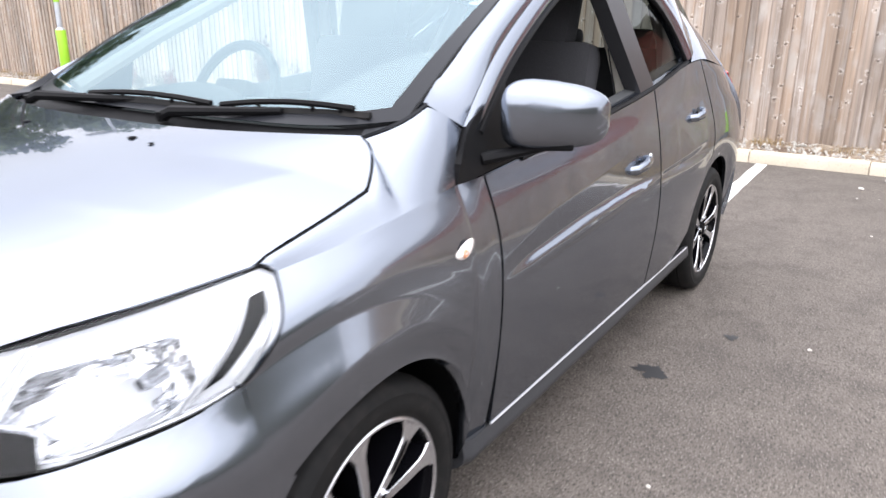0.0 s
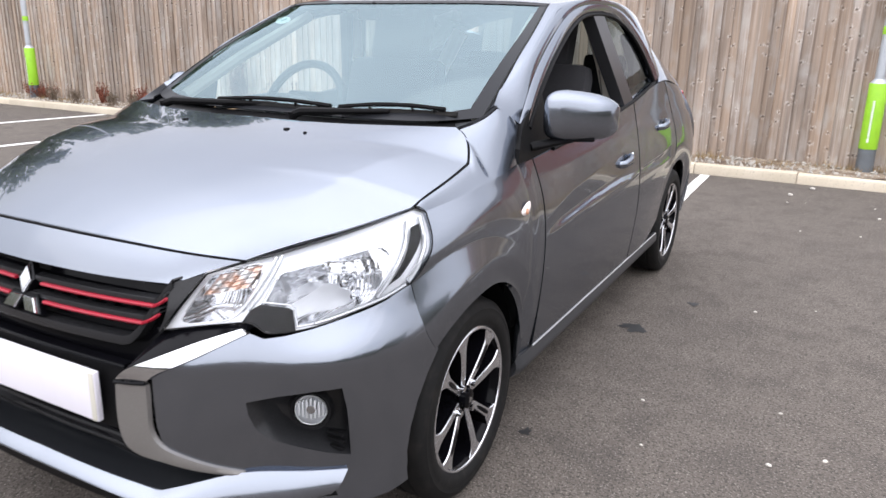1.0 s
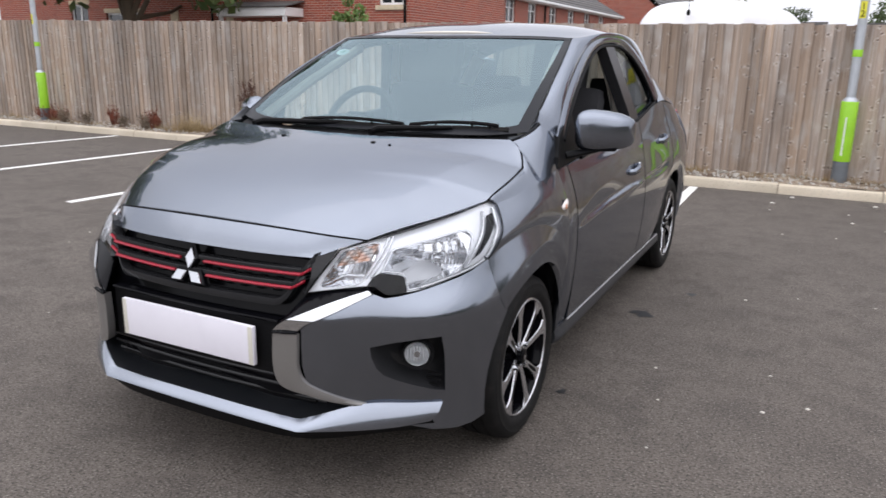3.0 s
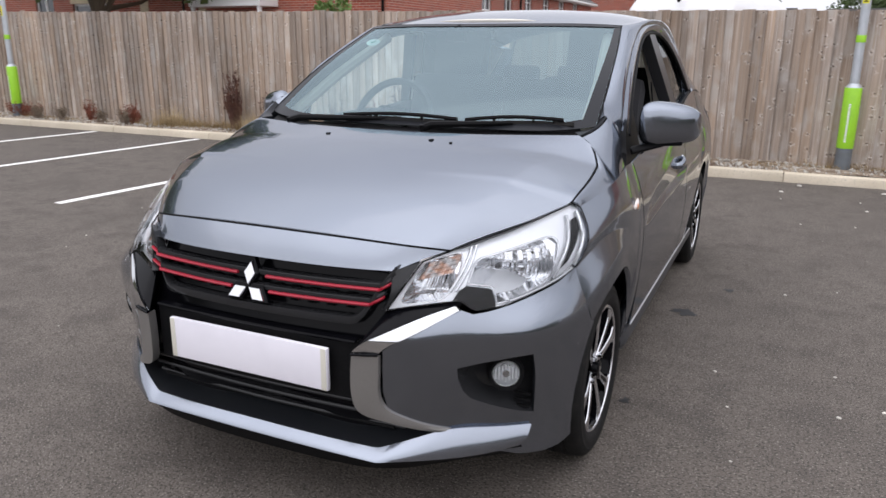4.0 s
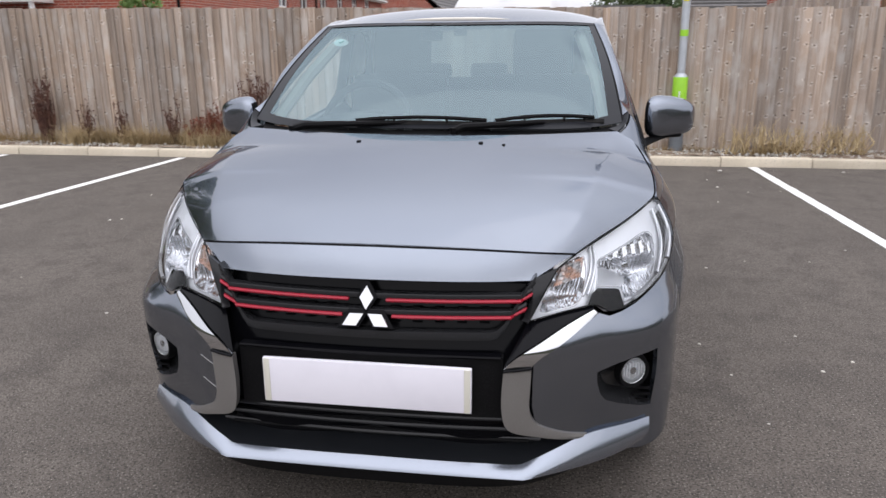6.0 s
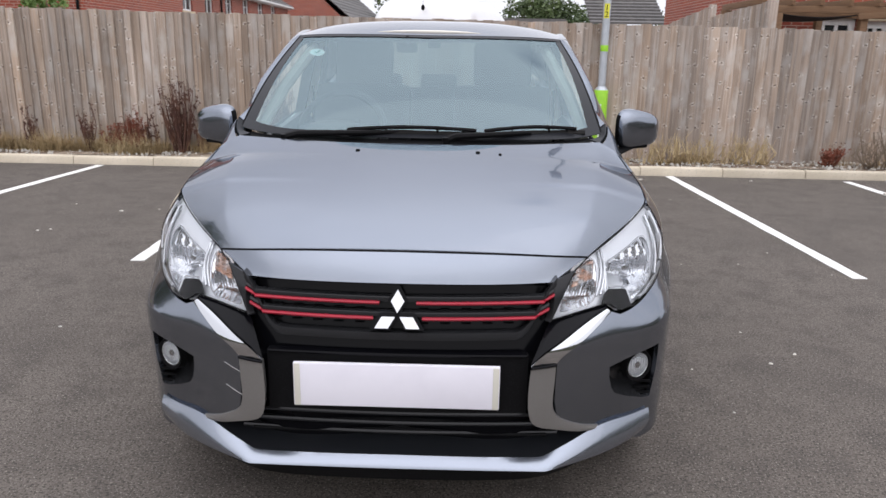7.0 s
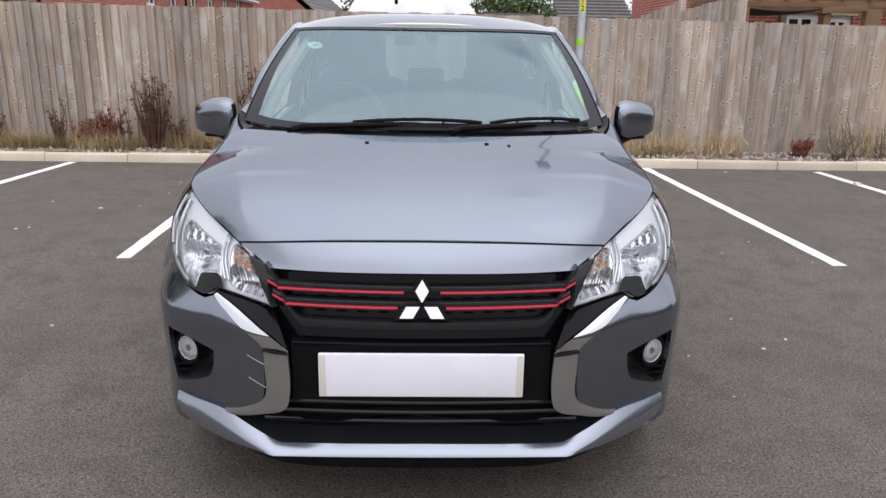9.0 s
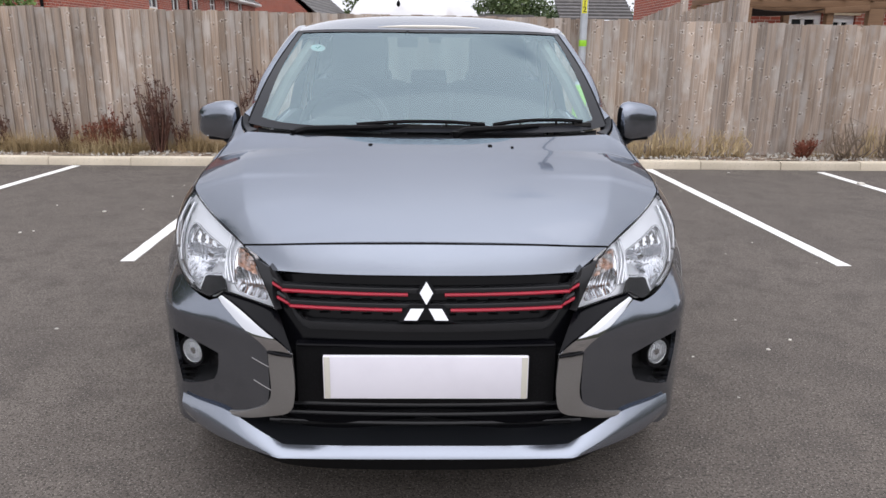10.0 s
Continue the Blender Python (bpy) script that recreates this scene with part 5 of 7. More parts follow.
part("lip_shelf", Build().shell(np.stack([shelf_out(uu), 0.5 * (shelf_out(uu) + shelf_in(uu)) - np.array((0, 0, .004)), shelf_in(uu)]), 0.012, away=(0, .1, -1)), mat("shelf_black", (.010, .011, .013), .3, .0, .15), car, "dark gloss shelf above the lip")
under_lip = sym(spline([(0, .012, .205), (.25, .02, .205), (.40, .060, .20), (.54, .17, .20), (.70, .30, .20)]))
lipb = sym(spline([(0, -.006, .25), (.25, -.002, .249), (.392, .014, .243), (.545, .106, .246), (.70, .242, .252)]))
part("air_dam", Build().shell(np.stack([under_lip(uu), lipb(uu)]), 0.01), BLACK, car, "black air dam under the lip")

# grille: black backing, slats, red lines and frame
def gy(x, z):
    return .036 + .25 * x * x + .28 * (z - .64)
bk = []
for x in np.linspace(-.56, .56, 57):
    ax = abs(x)
    top = np.interp(ax, [0, .2, .385, .40, .46, .56], [.752, .748, .736, .63, .63, .62])
    bk.append([(x, max(nose(nose_s(ax, min(z, .74)), min(z, .74))[1] + (.085 if z < .40 else .035), gy(x, z) + .03), z) for z in np.linspace(.26, top, 24)])
part("grille_backing", Build().shell(np.array(bk), 0.02), GLOSSBLACK, car, "gloss black grille surround")
def strip(pts, h, d, out=0.0):
    """A bar along pts with height h and depth d."""
    p = np.array(pts)
    return Build().shell(np.stack([p + np.array((0, d, -h / 2)), p + np.array((0, -out, -h / 2)), p + np.array((0, -out - .002, 0)), p + np.array((0, -out, h / 2)), p + np.array((0, d, h / 2))]), .004)
ZU, ZL = .690, .652
for zc, xe, kx, kz in ((ZU, .372, .398, .706), (ZL, .350, .385, .672)):
    xs_ = np.linspace(-xe, xe, 41)
    ends = [(xe + (kx - xe) * q, gy(kx, kz) - .006, zc + .009 + (kz - zc) * q ** 1.15) for q in (.2, .45, .7, 1.0)]
    bar = [(-a, b_, c_) for a, b_, c_ in ends[::-1]] + [(x, gy(x, zc) - .006, zc + .009) for x in xs_] + ends
    gb = part("grille_bar", strip(bar, .013, .024), GRILLEGREY, car, "dark grey grille bar with a red edge")
    gap = .047 if zc == ZU else .062
    for s in (-1, 1):
        line = [(s * x, gy(x, zc) - .011, zc) for x in np.linspace(gap, xe, 26)] + [(s * (xe + (kx - xe) * q), gy(kx, kz) - .011, zc + (kz - zc) * q ** 1.15) for q in (.2, .45, .7, 1.0)]
        part("red_line", strip(line, .0075, .006, .002), RED, gb, "thin red trim line")
# mesh slots seen between the bars
slots = Build()
for zc in (.668, .632):
    for x in np.arange(-.32, .33, .055):
        if abs(x) > .05:
            slots.box((x - .012, gy(x, zc) + .018, zc - .0025), (x + .012, gy(x, zc) + .026, zc), .0005)
tagged(part("grille_mesh", slots, BLACK, car), kind="stuff")
fr_pts = [(-.405, gy(.4, .735) - .004, .738)] + [(-x, gy(x, z) - .004, z) for x, z in ((.385, .71), (.36, .67), (.335, .628), (.318, .611))] + [(x, gy(x, .606) - .004, .606) for x in np.linspace(-.30, .30, 25)] + [(x, gy(x, z) - .004, z) for x, z in ((.318, .611), (.335, .628), (.36, .67), (.385, .71))] + [(.405, gy(.4, .735) - .004, .738)]
part("grille_frame", strip(fr_pts, .020, .03), GRILLEGREY, car, "dark grey grille frame")
# lower intake slats
for y_, z_ in ((.085, .303), (.104, .312)):
    part("shelf_rib", Build().tube([(x, y_ + .06 * x * x, z_) for x in np.linspace(-.40, .40, 25)], .005, 6), BLACK, car)
for zc in (.405, .375, .340, .306):
    line = [(x, .035 + .12 * x * x + (.42 - zc) * .40, zc) for x in np.linspace(-.43, .43, 31)]
    part("intake_slat", strip(line, .010, .03), GRILLEGREY, car)
part("plate_panel", Build().shell(np.array([[(x, .016 + .1 * x * x, z) for z in (.40, .43, .55, .562)] for x in np.linspace(-.335, .335, 21)]), .02), BLACK, car, "black plate mounting panel")
part("panel_ledge", strip([(x, .012 + .1 * x * x, .562) for x in np.linspace(-.33, .33, 21)], .008, .02, .004), GLOSSBLACK, car)

# number plate: blank, as its writing is masked
pl = part("number_plate", Build().box((-.262, -.008, .424), (.262, .006, .541), .003), PLATE, car, "blank white number plate")
for s in (-1, 1):
    part("plate_edge", Build().box((s * .252 - .0075, -.010, .4255), (s * .252 + .0075, -.0072, .5395), .001), mat("plate_edge", (.62, .60, .52), .3, coat=.4), pl)

# badge of three bright lozenges
A_ = .0415
bad = empty("badge")
bad.parent = car
def lozenge(rot, k, o=0.0):
    pts = [(0, o), (A_ / 2, A_ * .866 + o), (0, A_ * 1.732 + o), (-A_ / 2, A_ * .866 + o)]
    cx, cy = 0, A_ * .866
    pts = [(cx + (x - cx) * k, cy + (y - cy) * k) for x, y in pts]
    c, s = math.cos(radians(rot)), math.sin(radians(rot))
    return [(x * c - y * s, x * s + y * c) for x, y in pts]
for rot in (0, 120, 240):
    part("badge_rim", Build().plate(lozenge(rot, 1.22), .016, (0, .028, .664), (1, 0, 0), (0, .33, .944)), GLOSSBLACK, bad, "black badge edge")
    part("lozenge", Build().plate(lozenge(rot, .93), .010, (0, .0225, .6625), (1, 0, 0), (0, .33, .944), .12), CHROME, bad, "bright chrome lozenge")

# ---- headlamps ----
lens_bot = joined(spline([(.391, .070, .638), (.47, .112, .650), (.556, .160, .660)]), spline([(.556, .160, .660), (.589, .169, .636)]), spline([(.589, .169, .636), (.65, .228, .640), (.704, .308, .656), (.745, .392, .675), nose(_s0, .70)]))
lens_top = joined(spline([(.458, .142, .757), (.5, .214, .771)]), hood_edge_a, spline([(.726, .548, .857), (.745, .565, .846)]))
lens_left = spline([(.391, .070, .638), (.425, .105, .70), (.458, .142, .757)])
def lamp_grid(inset, bulge=.012, nu=40, nv=16, gap=.0015):
    g, U, V = coons(lens_bot, lens_top, lens_left, lens_rear, nu, nv, gap)
    n = np.cross(np.gradient(g, axis=0), np.gradient(g, axis=1))
    n /= np.linalg.norm(n, axis=2, keepdims=True)
    if n[..., 1].mean() > 0:
        n = -n
    return g + n * (bulge * np.sin(np.pi * U) * np.sin(np.pi * V) - inset)[..., None], U, V
LG, LU, LV = lamp_grid(0.0)
LN = np.cross(np.gradient(LG, axis=0), np.gradient(LG, axis=1))
LN /= np.linalg.norm(LN, axis=2, keepdims=True)
LN = LN if LN[..., 1].mean() > 0 else -LN
HG = LG + np.stack([0 * LU, .014 + .26 * np.clip(np.sin(np.pi * LU) * np.sin(np.pi * LV), 0, 1) ** .3, 0 * LU], axis=-1)
CLEARGREY = mat("lamp_housing", (.84, .85, .87), .35, .35)


def lamp_at(u, v, back=0.0):
    """A point behind the lens at a share of its length and height, set straight back."""
    i, j = np.clip(u, 0, 1) * (LG.shape[0] - 1), np.clip(v, 0, 1) * (LG.shape[1] - 1)
    i0, j0 = min(int(i), LG.shape[0] - 2), min(int(j), LG.shape[1] - 2)
    a, b = i - i0, j - j0
    q = (1 - a) * (1 - b) * LG[i0, j0] + a * (1 - b) * LG[i0 + 1, j0] + (1 - a) * b * LG[i0, j0 + 1] + a * b * LG[i0 + 1, j0 + 1]
    nn = .7 * LN[i0, j0] + np.array((0, .3, 0))
    return q + nn * back / np.linalg.norm(nn)


def power(c, k):
    return math.copysign(abs(c) ** k, c)


def lamp_bowl(u0, v0, du, dv, k, rim, deep, curve, ribs, n=150, m=56):
    """A reflector bowl that faces forwards behind its rim: upright flutes in its lower half and stepped facets above."""
    yo, c = lamp_at(u0 + du, v0, rim)[1] + deep, lamp_at(u0, v0, rim)
    rows = []
    for a in np.linspace(-1, 1, n):
        row = []
        for b in np.linspace(-1, 1, m):
            q = lamp_at(u0 + du * a * (1 - .05 * b * b), v0 + dv * b * (1 - .05 * a * a), rim)
            inner = (1 - a ** 12) * (1 - b ** 12)
            low = min(max((.12 - b) / .1, 0), 1)
            wave = .0045 * low * abs(math.sin(a * 21)) + (1 - low) * (.008 * ((b * 2.6 + .37 * math.floor(a * 3.5)) % 1 - .5) + .008 * abs((a * 3.5) % 1 - .5))
            back = yo - curve * ((q[0] - c[0]) ** 2 + (q[2] - c[2]) ** 2) + ribs * wave
            row.append((q[0], q[1] + max(back - q[1], .006) * inner, q[2]))
        rows.append(row)
    return np.array(rows)


def lamp_ring(u0, v0, du, dv, k, rim, n=72):
    return [lamp_at(u0 + du * power(math.cos(a), k), v0 + dv * power(math.sin(a), k), rim) for a in np.linspace(0, 2 * math.pi, n + 1)]


MAIN, TURN = (.558, .40, .245, .36, .38), (.140, .50, .112, .45, .40)
def inside(u, v, reg, grow=.97):
    u0, v0, du, dv, k = reg
    return abs((u - u0) / (du * grow)) ** (2 / k) + abs((v - v0) / (dv * grow)) ** (2 / k) < 1
bezel = Build()
BU, BV = 140, 60
bv = [lamp_at(i / BU, j / BV, .014 + .008 * math.sin(math.pi * i / BU)) for i in range(BU + 1) for j in range(BV + 1)]
bf = [(i * (BV + 1) + j, (i + 1) * (BV + 1) + j, (i + 1) * (BV + 1) + j + 1, i * (BV + 1) + j + 1) for i in range(BU) for j in range(BV) if not (inside((i + .5) / BU, (j + .5) / BV, MAIN) or inside((i + .5) / BU, (j + .5) / BV, TURN))]
bezel.add(bv, bf)
both_l = both("headlamp", Build().grid(HG), CLEARGREY, car, "large clear wrap-around headlamp")
for pa, s in zip(both_l, (1, -1)):
    def sub(name, b, material, label=""):
        return part(name, b if s > 0 else b.mirror(), material, pa, label)
    sub("lamp_lens", Build().sheet(LG), LENS)
    edge_o = np.concatenate([LG[:, 0], LG[-1, 1:], LG[::-1, -1][1:], LG[0, ::-1][1:]])
    sub("lamp_seal", Build().tube(edge_o + np.array((0, .004, 0)), .0018, 6, caps=False), BLACK)
    sub("lamp_bezel", bezel, CLEARGREY)
    sub("main_bowl", Build().grid(lamp_bowl(*MAIN, .024, .0, 2.2, 1.0)), REFLECTOR, "mirror-finished main beam bowl")
    sub("bowl_rim", Build().tube(lamp_ring(*MAIN, .021), .0028, 6, caps=False), LAMPSILVER)
    c = Vector(lamp_at(.55, .42, .05))
    c.y = lamp_at(MAIN[0] + MAIN[2], MAIN[1], .024)[1] - .045
    ax_m = Matrix.Translation(c) @ Euler((radians(-6), 0, radians(20))).to_matrix().to_4x4()
    sub("bulb_shield", turned(Build().spin([(-.012, .0), (-.010, .010), (.0, .0135), (.05, .0135)], "y", n=18), ax_m), CHROME)
    sub("side_bulb", turned(Build().spin([(-.004, .0), (-.002, .007), (.03, .009)], "y", (.020, 0, -.030), 14), ax_m), CHROME)
    # indicator in the inner corner
    sub("indicator_bowl", Build().grid(lamp_bowl(*TURN, .022, .004, 3.0, .6, 60, 36)), REFLECTOR, "bright indicator reflector")
    sub("indicator_rim", Build().tube(lamp_ring(*TURN, .019), .0022, 6, caps=False), LAMPSILVER)
    sub("indicator_bulb", turned(Build().spin([(-.008, .0), (-.006, .005), (.0, .008), (.025, .007)], "y", n=16), Matrix.Translation(Vector(lamp_at(.15, .66, .042)))), AMBER, "orange indicator bulb")
    amber = np.array([[lamp_at(.055 + .165 * a + .02 * b, .55 + .34 * b, .011 + .006 * abs(math.sin(a * 11)) + .004 * ((b * 4) % 1)) for b in np.linspace(0, 1, 17)] for a in np.linspace(0, 1, 26)])
    sub("amber_facets", Build().sheet(amber), AMBERGLASS, "pale orange indicator facets")
    for u in (.262, .288):
        sub("divider", Build().tube([lamp_at(u + .05 * v - .02, v, .015) for v in np.linspace(.18, .97, 12)], .0042), LAMPSILVER)
    # black lower mask beside the notch
    hump = [(.285, .04), (.292, .18), (.318, .25), (.37, .28), (.425, .275), (.448, .24), (.468, .14), (.495, .02)]
    mk = np.array([[lamp_at(u, h * k, .008) for k in np.linspace(0, 1, 6)] for u, h in hump])
    sub("black_mask", Build().sheet(mk), GLOSSBLACK, "black lower mask")
    sub("mask_line", Build().tube([lamp_at(u, h + .03, .008) for u, h in hump[2:]], .0024, 6), LAMPSILVER)
    # outer end: bright edge with a dark window
    ins = np.array([[lamp_at(.815 + .11 * v + (.03 + .05 * v) * k, v, .009) for v in np.linspace(.20 + .05 * k, .82 + .03 * k, 10)] for k in np.linspace(0, 1, 5)])
    sub("dark_insert", Build().sheet(ins), GLOSSBLACK, "dark outer insert")
    sub("bright_edge", Build().tube([lamp_at(.965, v, .007) for v in np.linspace(.08, .92, 12)], .0065), LAMPSILVER)
    sub("bright_edge", Build().tube([lamp_at(.797 + .105 * v, v, .009) for v in np.linspace(.1, .9, 12)], .005), LAMPSILVER)
    sub("bright_edge", Build().tube([lamp_at(u, .05, .007) for u in np.linspace(.56, .96, 16)], .005), LAMPSILVER)

# black filler between headlamp tip, nose panel and grille
tri_ = np.stack([spline([(.393, .100, .735), (.40, .085, .69), (.391, .066, .64)])(t_), spline([(.456, .140, .757), (.424, .104, .70), (.391, .066, .637)])(t_)])
both("lamp_cheek", Build().shell(tri_, .02), GRILLEGREY, car)
fill_ = np.stack([spline([(.39, .082, .637), (.47, .122, .649), (.553, .172, .659)])(t_), chrome_in_(1 - t_) + np.array((0, .008, .002))])
both("lamp_underside", Build().shell(fill_, .015), GLOSSBLACK, car)

# ---- greenhouse ----
def gx(z):
    return .756 - .21 * (z - .9) - .20 * (z - .9) ** 2


def side(pts):
    return spline([(gx(z) + o, y, z) for y, z, o in pts])


N_ = 60
tt = np.linspace(0, 1, N_)
outer_edge = joined(spline([(.684, 1.066, 1.056)] + [tuple(ws_side(np.array(k)) + np.array((.004, 0, .002))) for k in (.2, .4, .6, .85)] + [(.578, 1.722, 1.365)]), roof_edge)
seam_edge = spline([(.726, 1.153, 1.0), (.695, 1.32, 1.122), (.662, 1.54, 1.235), (.638, 1.76, 1.325), (.630, 1.97, 1.370), (.636, 2.2, 1.382), (.636, 2.45, 1.370), (.65, 2.68, 1.305), (.69, 2.84, 1.19), (.725, 2.93, 1.08)])
dlo_edge = side([(1.20, .985, .004), (1.35, 1.085, .002), (1.56, 1.19, .0), (1.76, 1.272, .0), (1.97, 1.330, .0), (2.2, 1.348, .0), (2.42, 1.335, .0), (2.62, 1.268, .0), (2.76, 1.16, .0), (2.835, 1.05, .006)])
oe, se, de = outer_edge(tt), seam_edge(tt), dlo_edge(tt)
g = np.stack([oe + (se - oe) * k + np.array((.6, -.45, .65)) * .017 * math.sin(math.pi * k) ** .7 * np.clip(tt / .14, .0, 1)[:, None] for k in (0, .15, .35, .55, .75, .9, 1)])
both("side_frame", Build().shell(g, .02), PAINT, car)
g = np.stack([se + (de - se) * k + np.array((.008 * math.sin(math.pi * k), 0, 0)) for k in (.03, .35, .7, 1.0)])
both("door_frame", Build().shell(g, .035), PAINT, car)
both("frame_seam", Build().tube(se + np.array((-.004, 0, -.001)), .0035, 6), BLACK, car)
both("window_seal", Build().tube(de + np.array((.002, 0, -.004)), .008, 6), BLACK, car, "black window seal")
# C pillar and rear quarter top
cp_b = spline([(.742, 2.85, 1.047), (.743, 3.0, 1.052), (.738, 3.26, 1.022), (.70, 3.56, .992)])
cp_t = spline([(.535, 3.2, 1.285), (.515, 3.30, 1.275), (.50, 3.40, 1.26)])
g, U, V = coons(cp_b, cp_t, spline([(.742, 2.85, 1.047), (.718, 2.94, 1.085), (.635, 3.08, 1.195), (.535, 3.2, 1.285)]), spline([(.70, 3.56, .992), (.605, 3.50, 1.12), (.50, 3.40, 1.26)]), 20, 16, 0)
both("c_pillar", Build().shell(g, .02), PAINT, car)
# side glass and pillars between the doors
low_r = side([(2.41, .992, 0), (2.6, 1.014, 0), (2.83, 1.05, 0)])
idx = lambda y0, y1: dlo_edge(np.linspace(np.interp(y0, de[:, 1], tt), np.interp(y1, de[:, 1], tt), 20))
ur = idx(2.26, 2.83)
def ruled(a, b, n):
    return np.stack([a + (b - a) * k for k in np.linspace(0, 1, n)])
pr = ruled(low_r(np.linspace(0, 1, 20)), ur, 12) - np.array((.012, 0, 0))
for ob in both("rear_window_glass", Build().sheet(pr), SIDEGLASS, car):
    ob.visible_shadow = False
PALEEDGE = mat("pale_edge_strip", (.60, .61, .63), .3, .3)
both("sill_strip", Build().tube([(.803, y, .2865) for y in np.linspace(1.175, 2.85, 20)], .0032, 6), PALEEDGE, car, "pale edge strip above the sill")
# sail panel ahead of the front window, carrying the mirror
sail_low = side([(1.066, .889, .009), (1.18, .896, .009), (1.36, .906, .006)])(np.linspace(0, 1, 14))
sail_top = side([(1.09, .93, .012), (1.15, .995, .008), (1.22, 1.030, .006), (1.36, 1.085, .003)])(np.linspace(0, 1, 14))
both("sail_panel", Build().shell(ruled(sail_low, sail_top, 6), .02), BLACK, car, "black mirror sail panel")
# B pillar, outside satin body colour and dark inside edge
bp = ruled(side([(2.27, .972, .004), (2.33, .979, .004), (2.41, .988, .004)])(np.linspace(0, 1, 8)), side([(2.10, 1.348, .003), (2.17, 1.35, .003), (2.25, 1.35, .003)])(np.linspace(0, 1, 8)), 12)
both("b_pillar", Build().shell(bp, .05), mat("pillar_black", (.022, .022, .024), .3, spec=.3), car, "grey door pillar")
both("belt_strip", Build().tube(side([(1.36, .902, .008), (1.6, .917, .008), (2.0, .948, .008), (2.39, .983, .008), (2.6, 1.010, .008), (2.84, 1.047, .008)])(np.linspace(0, 1, 40)), .008, 6), BLACK, car, "black belt seal")
# sill shelf between door skin and window slot
bl = on_flank(top_pts(1.18, 2.95))(np.linspace(0, 1, 40))
inn = np.array([(gx(z) - .02, y, z + .004) for x, y, z in bl])
both("door_shoulder", Build().shell(np.stack([bl, inn]), .012, away=(0, 2, -2)), PAINT, car)

trim_in = inn + np.array((.003, 0, .004))
both("inner_belt_trim", Build().shell(np.stack([trim_in, trim_in + np.array((-.035, 0, .006)), trim_in + np.array((-.075, 0, -.05))]), .01, away=(0, 2, -2)), DASH, car, "dark grey trim along the door tops")

# windscreen: pane without its outer sheet, black printed edge
SG = SCREEN
uN, vN = SG.shape[:2]
FRIT = mat("printed_glass_edge", (.016, .017, .020), .3, spec=.12)
edge_l = np.stack([[SG[0, j] + (SG[4, j] - SG[0, j]) * k * (1.0 - .5 * j / (vN - 1)) * .40 for j in range(vN)] for k in (0, .5, 1)])
edge_r = edge_l * np.array((-1, 1, 1))
low_s = np.stack([[SG[i, 0] + (SG[i, 3] - SG[i, 0]) * k * (.25 + .35 * abs(2 * i / (uN - 1) - 1) ** 4) for i in range(uN)] for k in (0, .5, 1)])
top_s = np.stack([[SG[i, -1] + (SG[i, -2] - SG[i, -1]) * k * .6 for i in range(uN)] for k in (0, .5, 1)])
for e, h in ((edge_l, .002), (edge_r, .002), (top_s, .003), (low_s, .003)):
    part("printed_edge", Build().shell(e + np.array((0, -.5, .87)) * h, .001), FRIT, screen)
pb = np.stack([spline([(.641, .913, 1.003), (.662, .965, 1.016), (.680, 1.025, 1.036), (.687, 1.072, 1.056)])(np.linspace(0, 1, 10)), spline([(.615, .955, 1.008), (.645, .985, 1.013), (.662, 1.03, 1.021), (.668, 1.075, 1.046)])(np.linspace(0, 1, 10))])
both("pillar_base", Build().shell(pb, .006), FRIT, car)
both("screen_trim", Build().tube(ws_side(np.linspace(.02, 1, 30)) + np.array((.004, .0, .0)), .0035, 6), BLACK, car)
part("screen_top_trim", Build().tube(sym(ws_top)(np.linspace(0, 1, 40)) + np.array((0, .002, .0)), .0035, 6), BLACK, car)
cw0, cw1 = sym(hood_rear), sym(ws_bottom)
cu_ = np.linspace(.035, .965, 50)
part("cowl", Build().shell(np.stack([cw0(cu_) + np.array((0, .004, -.016)), .5 * (cw0(cu_) + cw1(cu_)) + np.array((0, 0, -.018)), cw1(cu_) + np.array((0, .01, -.006))]), .02, away=(0, .9, 0)), BLACK, car, "black plastic scuttle panel")
# roof gutters
both("roof_gutter", Build().tube(roof_edge(np.linspace(0.2, 1, 30)) + np.array((-.055, 0, .008)), .005, 6), BLACK, car)

# inspection sticker, mirror and sensor at the screen
sp = SG[int(.11 * 40), 20]
def screen_at(x, z):
    d = np.abs(SG[..., 0] - x) * 1.0 + np.abs(SG[..., 2] - z)
    i, j = np.unravel_index(np.argmin(d), d.shape)
    return SG[i, j]
sp = screen_at(-.477, 1.306)
STICK = mat("sticker_white", (.72, .82, .78), .5)
TEAL = mat("sticker_green", (.04, .32, .25), .5)
disc = Build().spin([(0, 0), (0, .031)], "y", n=28)
sm = Matrix.Translation(Vector(sp) + Vector((0, .006, -.006))) @ Euler((radians(-62), 0, radians(12))).to_matrix().to_4x4()
stk = part("screen_sticker", turned(disc, sm), STICK, car, "round pale sticker with a green tick")
part("sticker_tick", turned(Build().tube([(-.009, -.002, .0), (-.003, -.002, -.008), (.011, -.002, .010)], .0022, 6), sm), TEAL, stk)

